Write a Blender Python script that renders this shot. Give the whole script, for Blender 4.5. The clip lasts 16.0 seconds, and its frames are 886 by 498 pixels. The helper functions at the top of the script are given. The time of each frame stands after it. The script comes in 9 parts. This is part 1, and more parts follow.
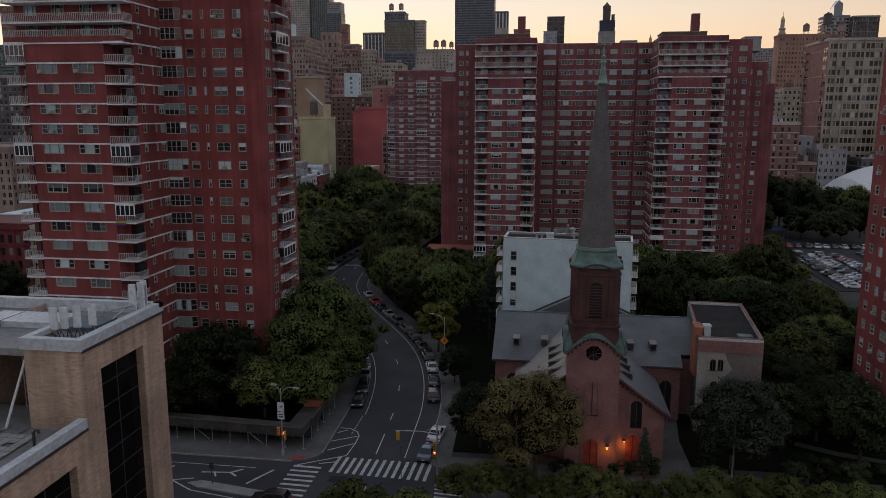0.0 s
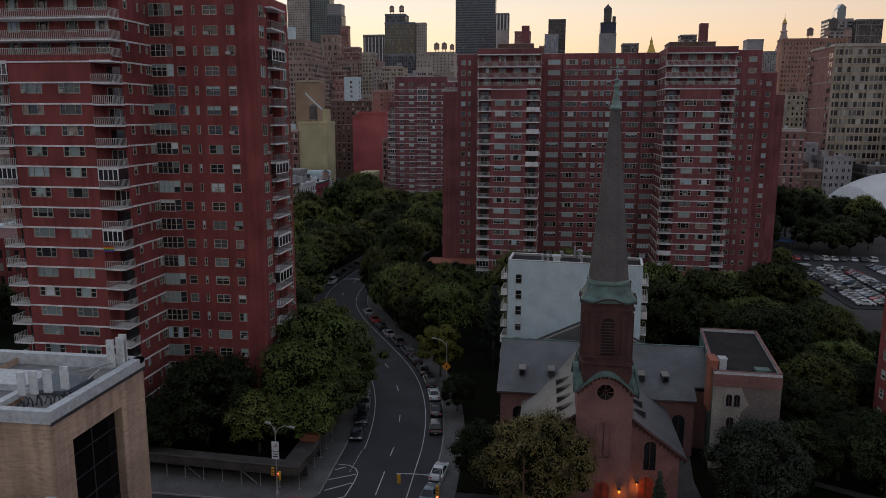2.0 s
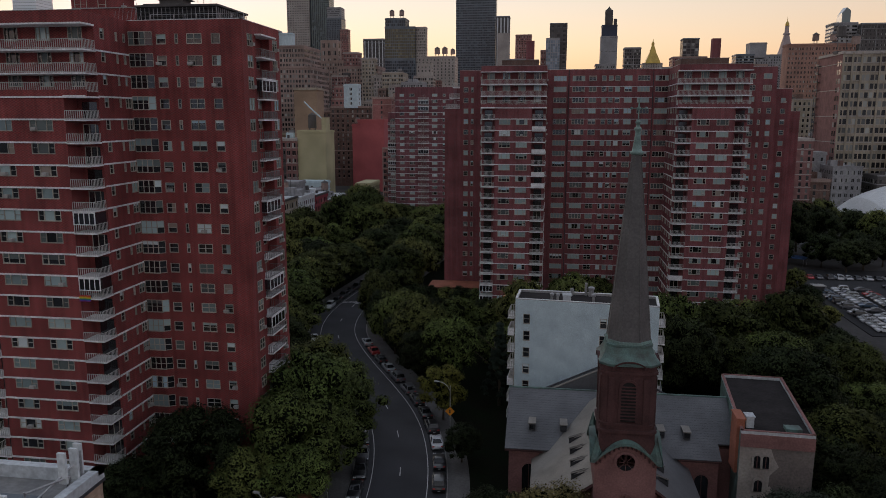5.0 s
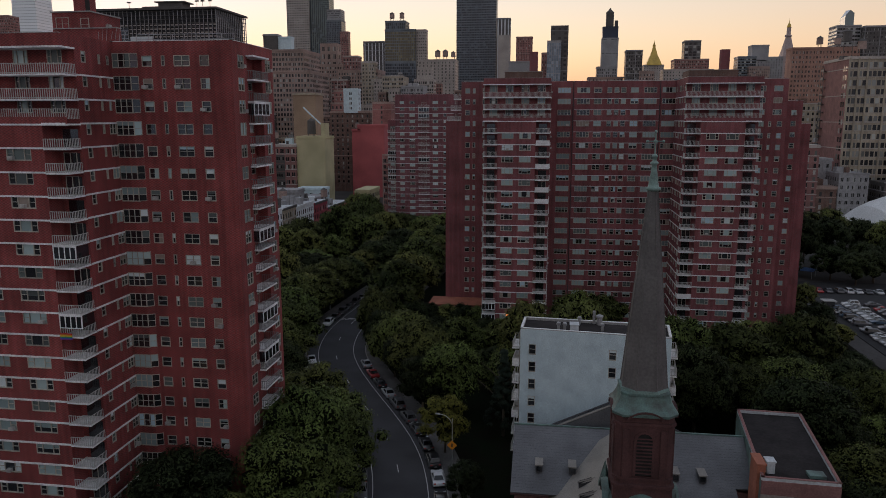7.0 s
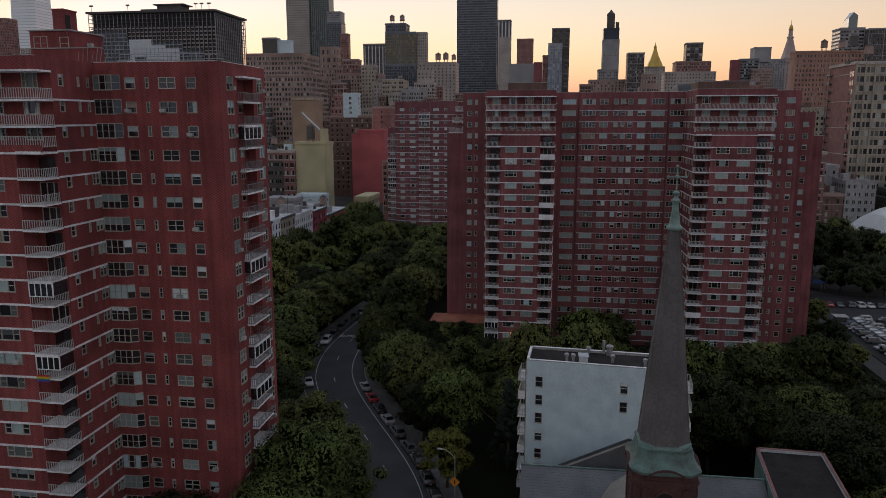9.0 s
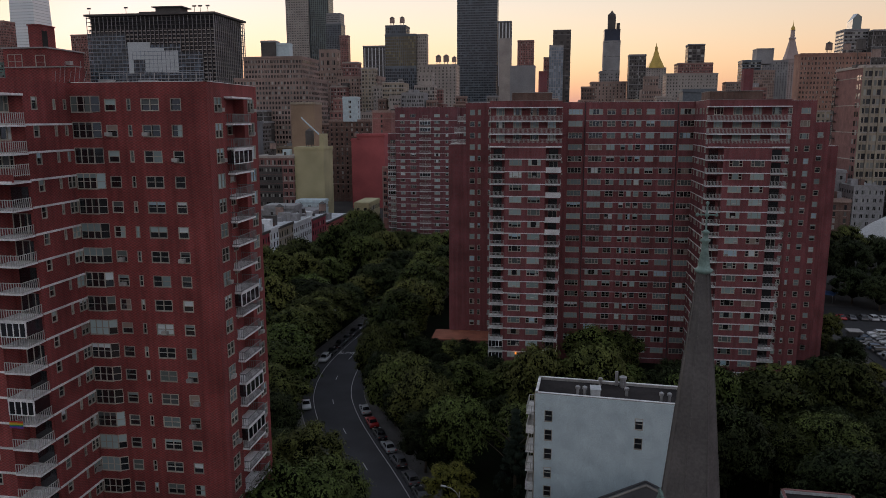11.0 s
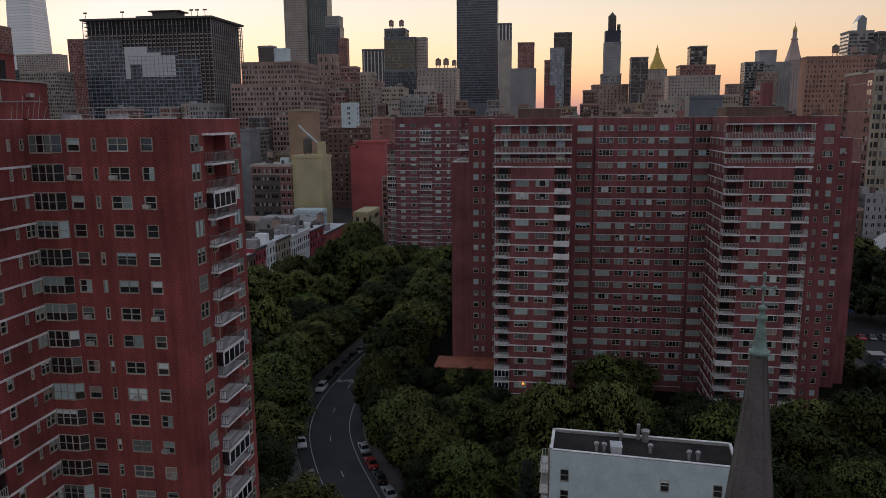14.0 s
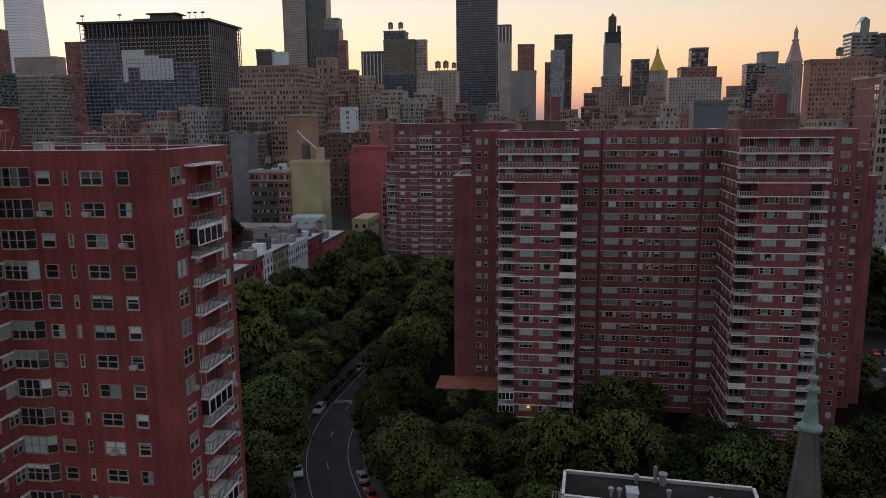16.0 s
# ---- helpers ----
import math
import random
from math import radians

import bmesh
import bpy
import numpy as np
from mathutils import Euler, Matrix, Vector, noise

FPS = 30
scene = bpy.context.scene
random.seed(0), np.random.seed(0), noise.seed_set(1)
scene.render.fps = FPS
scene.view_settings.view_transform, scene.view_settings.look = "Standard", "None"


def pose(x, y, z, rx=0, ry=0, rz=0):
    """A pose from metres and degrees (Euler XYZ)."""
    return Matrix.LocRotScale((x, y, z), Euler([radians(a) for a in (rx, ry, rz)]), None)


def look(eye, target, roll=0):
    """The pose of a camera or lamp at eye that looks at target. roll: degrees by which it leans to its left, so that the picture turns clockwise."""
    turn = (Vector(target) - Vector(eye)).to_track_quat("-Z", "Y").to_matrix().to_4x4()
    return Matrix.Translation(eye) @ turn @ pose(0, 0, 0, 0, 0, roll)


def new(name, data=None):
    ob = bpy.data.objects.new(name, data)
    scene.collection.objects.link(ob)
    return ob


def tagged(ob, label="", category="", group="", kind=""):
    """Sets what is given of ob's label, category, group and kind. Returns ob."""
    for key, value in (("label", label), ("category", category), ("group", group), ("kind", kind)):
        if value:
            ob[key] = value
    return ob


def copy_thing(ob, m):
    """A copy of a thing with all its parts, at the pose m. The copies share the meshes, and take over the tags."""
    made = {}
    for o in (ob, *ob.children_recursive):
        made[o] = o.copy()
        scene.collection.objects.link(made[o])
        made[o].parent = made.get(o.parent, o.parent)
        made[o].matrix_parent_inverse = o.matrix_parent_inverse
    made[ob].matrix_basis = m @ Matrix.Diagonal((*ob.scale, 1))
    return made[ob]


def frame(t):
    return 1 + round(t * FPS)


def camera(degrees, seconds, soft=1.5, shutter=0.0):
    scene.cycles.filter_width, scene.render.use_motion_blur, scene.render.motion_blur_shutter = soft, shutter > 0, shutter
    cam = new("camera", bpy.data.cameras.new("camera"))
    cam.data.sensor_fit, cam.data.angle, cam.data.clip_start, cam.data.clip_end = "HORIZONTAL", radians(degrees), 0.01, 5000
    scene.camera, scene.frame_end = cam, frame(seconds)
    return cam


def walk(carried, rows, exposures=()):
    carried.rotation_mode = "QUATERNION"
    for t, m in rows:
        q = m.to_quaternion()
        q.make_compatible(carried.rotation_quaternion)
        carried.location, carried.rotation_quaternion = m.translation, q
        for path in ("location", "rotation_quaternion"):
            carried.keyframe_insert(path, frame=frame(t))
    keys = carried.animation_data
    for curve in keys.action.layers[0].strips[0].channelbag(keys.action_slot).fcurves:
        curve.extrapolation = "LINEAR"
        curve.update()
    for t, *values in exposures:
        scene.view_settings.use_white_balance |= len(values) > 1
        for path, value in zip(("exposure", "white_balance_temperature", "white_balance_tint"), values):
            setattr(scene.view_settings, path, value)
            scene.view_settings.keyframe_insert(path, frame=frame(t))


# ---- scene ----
cam = camera(62.00, 16.0, soft=0.82)
PATH = [
    (0.0, look((13.931, -9.885, 42.897), (0.054, 87.558, 25.221), 0.085)),
    (0.5, look((13.634, -8.633, 43.599), (-0.235, 88.812, 25.932), 0.123)),
    (1.0, look((13.339, -7.373, 44.304), (-0.524, 90.075, 26.648), 0.156)),
    (1.5, look((13.049, -6.094, 45.013), (-0.811, 91.357, 27.373), 0.179)),
    (2.0, look((12.766, -4.789, 45.729), (-1.097, 92.666, 28.112), 0.187)),
    (2.5, look((12.491, -3.450, 46.453), (-1.381, 94.009, 28.867), 0.177)),
    (3.0, look((12.226, -2.088, 47.184), (-1.660, 95.375, 29.633), 0.154)),
    (3.5, look((11.969, -0.717, 47.920), (-1.935, 96.750, 30.402), 0.125)),
    (4.0, look((11.722, 0.651, 48.659), (-2.203, 98.120, 31.165), 0.097)),
    (4.5, look((11.482, 2.007, 49.399), (-2.463, 99.475, 31.919), 0.074)),
    (5.0, look((11.247, 3.358, 50.144), (-2.718, 100.824, 32.669), 0.057)),
    (5.5, look((11.013, 4.715, 50.895), (-2.971, 102.179, 33.425), 0.042)),
    (6.0, look((10.774, 6.090, 51.656), (-3.227, 103.553, 34.196), 0.028)),
    (6.5, look((10.529, 7.492, 52.425), (-3.489, 104.956, 34.987), 0.011)),
    (7.0, look((10.277, 8.920, 53.192), (-3.756, 106.388, 35.782), -0.006)),
    (7.5, look((10.017, 10.374, 53.941), (-4.031, 107.845, 36.561), -0.022)),
    (8.0, look((9.751, 11.850, 54.657), (-4.311, 109.323, 37.303), -0.035)),
    (8.5, look((9.478, 13.346, 55.330), (-4.599, 110.821, 37.994), -0.045)),
    (9.0, look((9.194, 14.863, 55.968), (-4.898, 112.337, 38.643), -0.056)),
    (9.5, look((8.894, 16.399, 56.582), (-5.212, 113.873, 39.266), -0.070)),
    (10.0, look((8.575, 17.954, 57.186), (-5.544, 115.428, 39.882), -0.093)),
    (10.5, look((8.234, 19.527, 57.789), (-5.895, 117.002, 40.501), -0.126)),
    (11.0, look((7.882, 21.109, 58.392), (-6.257, 118.587, 41.124), -0.169)),
    (11.5, look((7.532, 22.693, 58.994), (-6.615, 120.173, 41.746), -0.217)),
    (12.0, look((7.196, 24.270, 59.593), (-6.959, 121.753, 42.365), -0.267)),
    (12.5, look((6.884, 25.835, 60.190), (-7.278, 123.319, 42.978), -0.315)),
    (13.0, look((6.589, 27.390, 60.786), (-7.579, 124.876, 43.589), -0.361)),
    (13.5, look((6.300, 28.943, 61.386), (-7.872, 126.431, 44.203), -0.404)),
    (14.0, look((6.005, 30.499, 61.993), (-8.167, 127.989, 44.826), -0.442)),
    (14.5, look((5.696, 32.063, 62.610), (-8.472, 129.558, 45.461), -0.475)),
    (15.0, look((5.374, 33.635, 63.236), (-8.785, 131.134, 46.106), -0.505)),
    (15.5, look((5.045, 35.212, 63.868), (-9.105, 132.716, 46.758), -0.532)),
    (16.0, look((4.711, 36.791, 64.502), (-9.427, 134.301, 47.414), -0.558)),
]
EXPOSURES = [(0.0, 2.56), (16.0, 2.56)]
walk(cam, PATH, EXPOSURES)

# ---------------------------------------------------------------- world and light
SUN_ELEV, SUN_AZ = -1.6, -28.0        # degrees; the sun has just set; azimuth to the right of +y
world = bpy.data.worlds.new("dusk_sky")
scene.world = world
world.use_nodes = True
wn, wl = world.node_tree.nodes, world.node_tree.links
sky = wn.new("ShaderNodeTexSky")
sky.sky_type = "NISHITA"
sky.sun_disc = False
sky.sun_elevation = radians(SUN_ELEV)
sky.sun_rotation = radians(SUN_AZ)
sky.altitude = 50
sky.air_density, sky.dust_density, sky.ozone_density = 1.08, 1.4, 0.65
wn["Background"].inputs["Strength"].default_value = 0.15
wl.new(sky.outputs[0], wn["Background"].inputs["Color"])
veil = wn.new("ShaderNodeBackground")               # thin high cloud all over
way = wn.new("ShaderNodeTexCoord")
toward = wn.new("ShaderNodeVectorMath")             # how far a direction leans to the sunset, less its height
toward.operation = "DOT_PRODUCT"
toward.inputs[1].default_value = (0.62, 0.78, -1.6)
wl.new(way.outputs["Generated"], toward.inputs[0])
warm = wn.new("ShaderNodeValToRGB")
warm.color_ramp.elements[0].position, warm.color_ramp.elements[0].color = 0.0, (0.86, 0.95, 1.20, 1)
warm.color_ramp.elements[1].position, warm.color_ramp.elements[1].color = 0.95, (1.30, 0.89, 0.90, 1)
for at_, tint in ((0.12, (0.95, 1.10, 1.90, 1)), (0.32, (0.95, 0.98, 1.45, 1))):
    warm.color_ramp.elements.new(at_).color = tint
wl.new(toward.outputs["Value"], warm.inputs["Fac"])
wl.new(warm.outputs["Color"], veil.inputs["Color"])
veil.inputs["Strength"].default_value = 0.047
both = wn.new("ShaderNodeAddShader")
wl.new(wn["Background"].outputs[0], both.inputs[0]), wl.new(veil.outputs[0], both.inputs[1])
wl.new(both.outputs[0], wn["World Output"].inputs["Surface"])
sun_data = bpy.data.lights.new("sun", "SUN")
sun_data.energy, sun_data.angle, sun_data.color = 0.05, radians(20), (1.0, 0.78, 0.6)
sun = new("sun", sun_data)
az, el = radians(SUN_AZ), radians(8.0)
sun.matrix_world = look((0, 0, 0), (-math.sin(az) * math.cos(el), -math.cos(az) * math.cos(el), -math.sin(el)))

# ---------------------------------------------------------------- materials
def material(name, base, rough=0.8, var=0.25, scale=0.6, fine=12.0, bump=0.15, metal=0.0, second=None, objvar=0.0, spec=0.4, island=0.0, mixat=0.5):
    """A weathered surface: broad stains and fine grain over a base colour."""
    m = bpy.data.materials.new(name)
    m.use_nodes = True
    nt = m.node_tree
    n, l = nt.nodes, nt.links
    bsdf = n["Principled BSDF"]
    bsdf.inputs["Roughness"].default_value = rough
    bsdf.inputs["Metallic"].default_value = metal
    bsdf.inputs["Specular IOR Level"].default_value = spec
    broad = n.new("ShaderNodeTexNoise")
    broad.inputs["Scale"].default_value, broad.inputs["Detail"].default_value = scale, 5
    grain = n.new("ShaderNodeTexNoise")
    grain.inputs["Scale"].default_value, grain.inputs["Detail"].default_value = fine, 4
    geo = n.new("ShaderNodeNewGeometry")
    l.new(geo.outputs["Position"], broad.inputs["Vector"])
    l.new(geo.outputs["Position"], grain.inputs["Vector"])
    ramp = n.new("ShaderNodeValToRGB")
    ramp.color_ramp.elements[0].position, ramp.color_ramp.elements[1].position = mixat - 0.18, mixat + 0.18
    b2 = second or [c * (1 + var) for c in base]
    b1 = [c * (1 - var) for c in base] if second is None else base
    ramp.color_ramp.elements[0].color, ramp.color_ramp.elements[1].color = (*b1, 1), (*b2, 1)
    l.new(broad.outputs["Fac"], ramp.inputs["Fac"])
    mix = n.new("ShaderNodeMix")
    mix.data_type, mix.blend_type = "RGBA", "MULTIPLY"
    mix.inputs[0].default_value = 0.5
    l.new(ramp.outputs["Color"], mix.inputs[6])
    gr = n.new("ShaderNodeMapRange")
    gr.inputs[1].default_value, gr.inputs[2].default_value, gr.inputs[3].default_value, gr.inputs[4].default_value = 0.3, 0.7, 0.55, 1.25
    l.new(grain.outputs["Fac"], gr.inputs[0])
    l.new(gr.outputs[0], mix.inputs[7])
    out = mix.outputs[2]
    if objvar or island:
        src = n.new("ShaderNodeObjectInfo").outputs["Random"] if objvar else geo.outputs["Random Per Island"]
        amount = objvar or island
        mr = n.new("ShaderNodeMapRange")
        mr.inputs[3].default_value, mr.inputs[4].default_value = 1 - amount, 1 + amount
        l.new(src, mr.inputs[0])
        m2 = n.new("ShaderNodeMix")
        m2.data_type, m2.blend_type = "RGBA", "MULTIPLY"
        m2.inputs[0].default_value = 1.0
        l.new(out, m2.inputs[6])
        l.new(mr.outputs[0], m2.inputs[7])
        out = m2.outputs[2]
    l.new(out, bsdf.inputs["Base Color"])
    if bump:
        bp = n.new("ShaderNodeBump")
        bp.inputs["Strength"].default_value, bp.inputs["Distance"].default_value = bump, 0.05
        l.new(grain.outputs["Fac"], bp.inputs["Height"])
        l.new(bp.outputs[0], bsdf.inputs["Normal"])
    return m


def brick_material(name, c1, c2, mortar, w=0.21, h=0.075, diaper=0.0, stain=0.3, burnt=0.0):
    """Brickwork at true size, laid along whichever way the wall runs."""
    m = bpy.data.materials.new(name)
    m.use_nodes = True
    nt = m.node_tree
    n, l = nt.nodes, nt.links
    bsdf = n["Principled BSDF"]
    bsdf.inputs["Roughness"].default_value = 0.85
    bsdf.inputs["Specular IOR Level"].default_value = 0.25
    geo = n.new("ShaderNodeNewGeometry")
    sep = n.new("ShaderNodeSeparateXYZ")
    l.new(geo.outputs["Position"], sep.inputs[0])
    add = n.new("ShaderNodeMath")
    l.new(sep.outputs[0], add.inputs[0]), l.new(sep.outputs[1], add.inputs[1])
    comb = n.new("ShaderNodeCombineXYZ")
    l.new(add.outputs[0], comb.inputs[0]), l.new(sep.outputs[2], comb.inputs[1])
    br = n.new("ShaderNodeTexBrick")
    br.inputs["Scale"].default_value = 1.0
    br.inputs["Brick Width"].default_value, br.inputs["Row Height"].default_value = w, h
    br.inputs["Mortar Size"].default_value = 0.008
    br.inputs["Color1"].default_value, br.inputs["Color2"].default_value = (*c1, 1), (*c2, 1)
    br.inputs["Mortar"].default_value = (*mortar, 1)
    l.new(comb.outputs[0], br.inputs["Vector"])
    noise_ = n.new("ShaderNodeTexNoise")
    noise_.inputs["Scale"].default_value, noise_.inputs["Detail"].default_value = 0.22, 6
    l.new(geo.outputs["Position"], noise_.inputs["Vector"])
    mr = n.new("ShaderNodeMapRange")
    mr.inputs[1].default_value, mr.inputs[2].default_value = 0.3, 0.7
    mr.inputs[3].default_value, mr.inputs[4].default_value = 1 - stain, 1 + stain * 0.6
    l.new(noise_.outputs["Fac"], mr.inputs[0])
    mix = n.new("ShaderNodeMix")
    mix.data_type, mix.blend_type = "RGBA", "MULTIPLY"
    mix.inputs[0].default_value = 1.0
    l.new(br.outputs["Color"], mix.inputs[6]), l.new(mr.outputs[0], mix.inputs[7])
    out = mix.outputs[2]
    streak = n.new("ShaderNodeTexNoise")
    streak.inputs["Scale"].default_value = 1.0
    mp = n.new("ShaderNodeMapping")
    mp.inputs["Scale"].default_value = (1.6, 1.6, 0.06)
    l.new(geo.outputs["Position"], mp.inputs["Vector"]), l.new(mp.outputs[0], streak.inputs["Vector"])
    sr = n.new("ShaderNodeMapRange")
    sr.inputs[1].default_value, sr.inputs[2].default_value, sr.inputs[3].default_value, sr.inputs[4].default_value = 0.35, 0.65, 0.82, 1.1
    l.new(streak.outputs["Fac"], sr.inputs[0])
    m2 = n.new("ShaderNodeMix")
    m2.data_type, m2.blend_type = "RGBA", "MULTIPLY"
    m2.inputs[0].default_value = 1.0
    l.new(out, m2.inputs[6]), l.new(sr.outputs[0], m2.inputs[7])
    out = m2.outputs[2]
    if diaper:
        ch = n.new("ShaderNodeTexChecker")
        ch.inputs["Scale"].default_value = 1.0
        ch.inputs["Color1"].default_value, ch.inputs["Color2"].default_value = (1 - diaper, 1 - diaper, 1 - diaper, 1), (1 + diaper, 1 + diaper, 1 + diaper, 1)
        mp2 = n.new("ShaderNodeMapping")
        mp2.inputs["Scale"].default_value = (4.0, 6.6, 0)
        l.new(comb.outputs[0], mp2.inputs["Vector"]), l.new(mp2.outputs[0], ch.inputs["Vector"])
        m3 = n.new("ShaderNodeMix")
        m3.data_type, m3.blend_type = "RGBA", "MULTIPLY"
        m3.inputs[0].default_value = 1.0
        l.new(out, m3.inputs[6]), l.new(ch.outputs["Color"], m3.inputs[7])
        out = m3.outputs[2]
    if burnt:                                               # a few bricks fired darker, in loose patches
        b2 = n.new("ShaderNodeTexBrick")
        b2.inputs["Scale"].default_value = 1.0
        b2.inputs["Brick Width"].default_value, b2.inputs["Row Height"].default_value = w, h
        b2.inputs["Mortar Size"].default_value, b2.inputs["Bias"].default_value = 0.0, -0.82
        b2.inputs["Color1"].default_value, b2.inputs["Color2"].default_value = (1, 1, 1, 1), (1 - burnt, 1 - burnt, 1 - burnt * 0.9, 1)
        l.new(comb.outputs[0], b2.inputs["Vector"])
        m4 = n.new("ShaderNodeMix")
        m4.data_type, m4.blend_type = "RGBA", "MULTIPLY"
        l.new(mr.outputs[0], m4.inputs[0])
        l.new(out, m4.inputs[6]), l.new(b2.outputs["Color"], m4.inputs[7])
        out = m4.outputs[2]
    l.new(out, bsdf.inputs["Base Color"])
    bp = n.new("ShaderNodeBump")
    bp.inputs["Strength"].default_value, bp.inputs["Distance"].default_value = 0.4, 0.012
    l.new(br.outputs["Fac"], bp.inputs["Height"])
    bp.invert = True
    l.new(bp.outputs[0], bsdf.inputs["Normal"])
    return m


def glass_material(name, base, rough=0.06, spec=0.6, objvar=0.5):
    """Window glass seen from outside against a dim room."""
    m = bpy.data.materials.new(name)
    m.use_nodes = True
    n, l = m.node_tree.nodes, m.node_tree.links
    bsdf = n["Principled BSDF"]
    bsdf.inputs["Roughness"].default_value = rough
    bsdf.inputs["Specular IOR Level"].default_value = spec
    info = n.new("ShaderNodeObjectInfo")
    mr = n.new("ShaderNodeMapRange")
    mr.inputs[3].default_value, mr.inputs[4].default_value = 1 - objvar, 1 + objvar
    l.new(info.outputs["Random"], mr.inputs[0])
    mix = n.new("ShaderNodeMix")
    mix.data_type, mix.blend_type = "RGBA", "MULTIPLY"
    mix.inputs[0].default_value = 1.0
    mix.inputs[6].default_value = (*base, 1)
    l.new(mr.outputs[0], mix.inputs[7])
    l.new(mix.outputs[2], bsdf.inputs["Base Color"])
    nz = n.new("ShaderNodeTexNoise")
    nz.inputs["Scale"].default_value = 1.3
    bp = n.new("ShaderNodeBump")
    bp.inputs["Strength"].default_value, bp.inputs["Distance"].default_value = 0.08, 0.03
    l.new(nz.outputs["Fac"], bp.inputs["Height"]), l.new(bp.outputs[0], bsdf.inputs["Normal"])
    return m


def blind_material(name):
    """Blinds and curtains behind glass: pale, cool or beige from window to window."""
    m = bpy.data.materials.new(name)
    m.use_nodes = True
    n, l = m.node_tree.nodes, m.node_tree.links
    bsdf = n["Principled BSDF"]
    bsdf.inputs["Roughness"].default_value = 0.25
    bsdf.inputs["Specular IOR Level"].default_value = 0.5
    info = n.new("ShaderNodeObjectInfo")
    ramp = n.new("ShaderNodeValToRGB")
    cr = ramp.color_ramp
    cr.interpolation = "CONSTANT"
    # the blue stops also stand in for sky mirrored in the panes
    stops = ((0.0, (0.14, 0.17, 0.165)), (0.18, (0.42, 0.53, 0.53)), (0.40, (0.34, 0.28, 0.24)), (0.46, (0.26, 0.34, 0.345)), (0.64, (0.10, 0.115, 0.115)), (0.74, (0.50, 0.68, 0.78)), (0.88, (0.72, 0.80, 0.82)))
    cr.elements[0].position, cr.elements[0].color = stops[0][0], (*stops[0][1], 1)
    cr.elements[1].position, cr.elements[1].color = stops[1][0], (*stops[1][1], 1)
    for p_, c_ in stops[2:]:
        cr.elements.new(p_).color = (*c_, 1)
    l.new(info.outputs["Random"], ramp.inputs["Fac"])
    wave = n.new("ShaderNodeTexWave")
    wave.bands_direction = "Z"
    wave.inputs["Scale"].default_value = 6
    wave.inputs["Distortion"].default_value = 0.5
    mr = n.new("ShaderNodeMapRange")
    mr.inputs[3].default_value, mr.inputs[4].default_value = 0.85, 1.05
    l.new(wave.outputs["Fac"], mr.inputs[0])
    tc = n.new("ShaderNodeTexCoord")
    l.new(tc.outputs["Object"], wave.inputs["Vector"])
    mix = n.new("ShaderNodeMix")
    mix.data_type, mix.blend_type = "RGBA", "MULTIPLY"
    mix.inputs[0].default_value = 1.0
    l.new(ramp.outputs[0], mix.inputs[6]), l.new(mr.outputs[0], mix.inputs[7])
    l.new(mix.outputs[2], bsdf.inputs["Base Color"])
    return m


def leaf_material(name, dark, light):
    m = bpy.data.materials.new(name)
    m.use_nodes = True
    n, l = m.node_tree.nodes, m.node_tree.links
    bsdf = n["Principled BSDF"]
    bsdf.inputs["Roughness"].default_value = 0.7
    bsdf.inputs["Specular IOR Level"].default_value = 0.12
    geo = n.new("ShaderNodeNewGeometry")
    info = n.new("ShaderNodeObjectInfo")
    ramp = n.new("ShaderNodeValToRGB")
    ramp.color_ramp.elements[0].color, ramp.color_ramp.elements[1].color = (*dark, 1), (*light, 1)
    l.new(geo.outputs["Random Per Island"], ramp.inputs["Fac"])
    mr = n.new("ShaderNodeMapRange")
    mr.inputs[3].default_value, mr.inputs[4].default_value = 0.5, 1.45
    l.new(info.outputs["Random"], mr.inputs[0])
    nz = n.new("ShaderNodeTexNoise")
    nz.inputs["Scale"].default_value = 0.35
    l.new(geo.outputs["Position"], nz.inputs["Vector"])
    mr2 = n.new("ShaderNodeMapRange")
    mr2.inputs[1].default_value, mr2.inputs[2].default_value, mr2.inputs[3].default_value, mr2.inputs[4].default_value = 0.3, 0.7, 0.55, 1.4
    l.new(nz.outputs["Fac"], mr2.inputs[0])
    mul = n.new("ShaderNodeMath")
    mul.operation = "MULTIPLY"
    l.new(mr.outputs[0], mul.inputs[0]), l.new(mr2.outputs[0], mul.inputs[1])
    mix = n.new("ShaderNodeMix")
    mix.data_type, mix.blend_type = "RGBA", "MULTIPLY"
    mix.inputs[0].default_value = 1.0
    l.new(ramp.outputs[0], mix.inputs[6]), l.new(mul.outputs[0], mix.inputs[7])
    hue = n.new("ShaderNodeHueSaturation")
    hr = n.new("ShaderNodeMath")
    hr.operation = "MULTIPLY"
    hr.inputs[1].default_value = 7.31
    fr = n.new("ShaderNodeMath")
    fr.operation = "FRACT"
    l.new(info.outputs["Random"], hr.inputs[0]), l.new(hr.outputs[0], fr.inputs[0])
    hm = n.new("ShaderNodeMapRange")
    hm.inputs[3].default_value, hm.inputs[4].default_value = 0.484, 0.512
    l.new(fr.outputs[0], hm.inputs[0]), l.new(hm.outputs[0], hue.inputs["Hue"])
    l.new(mix.outputs[2], hue.inputs["Color"])
    l.new(hue.outputs[0], bsdf.inputs["Base Color"])
    return m


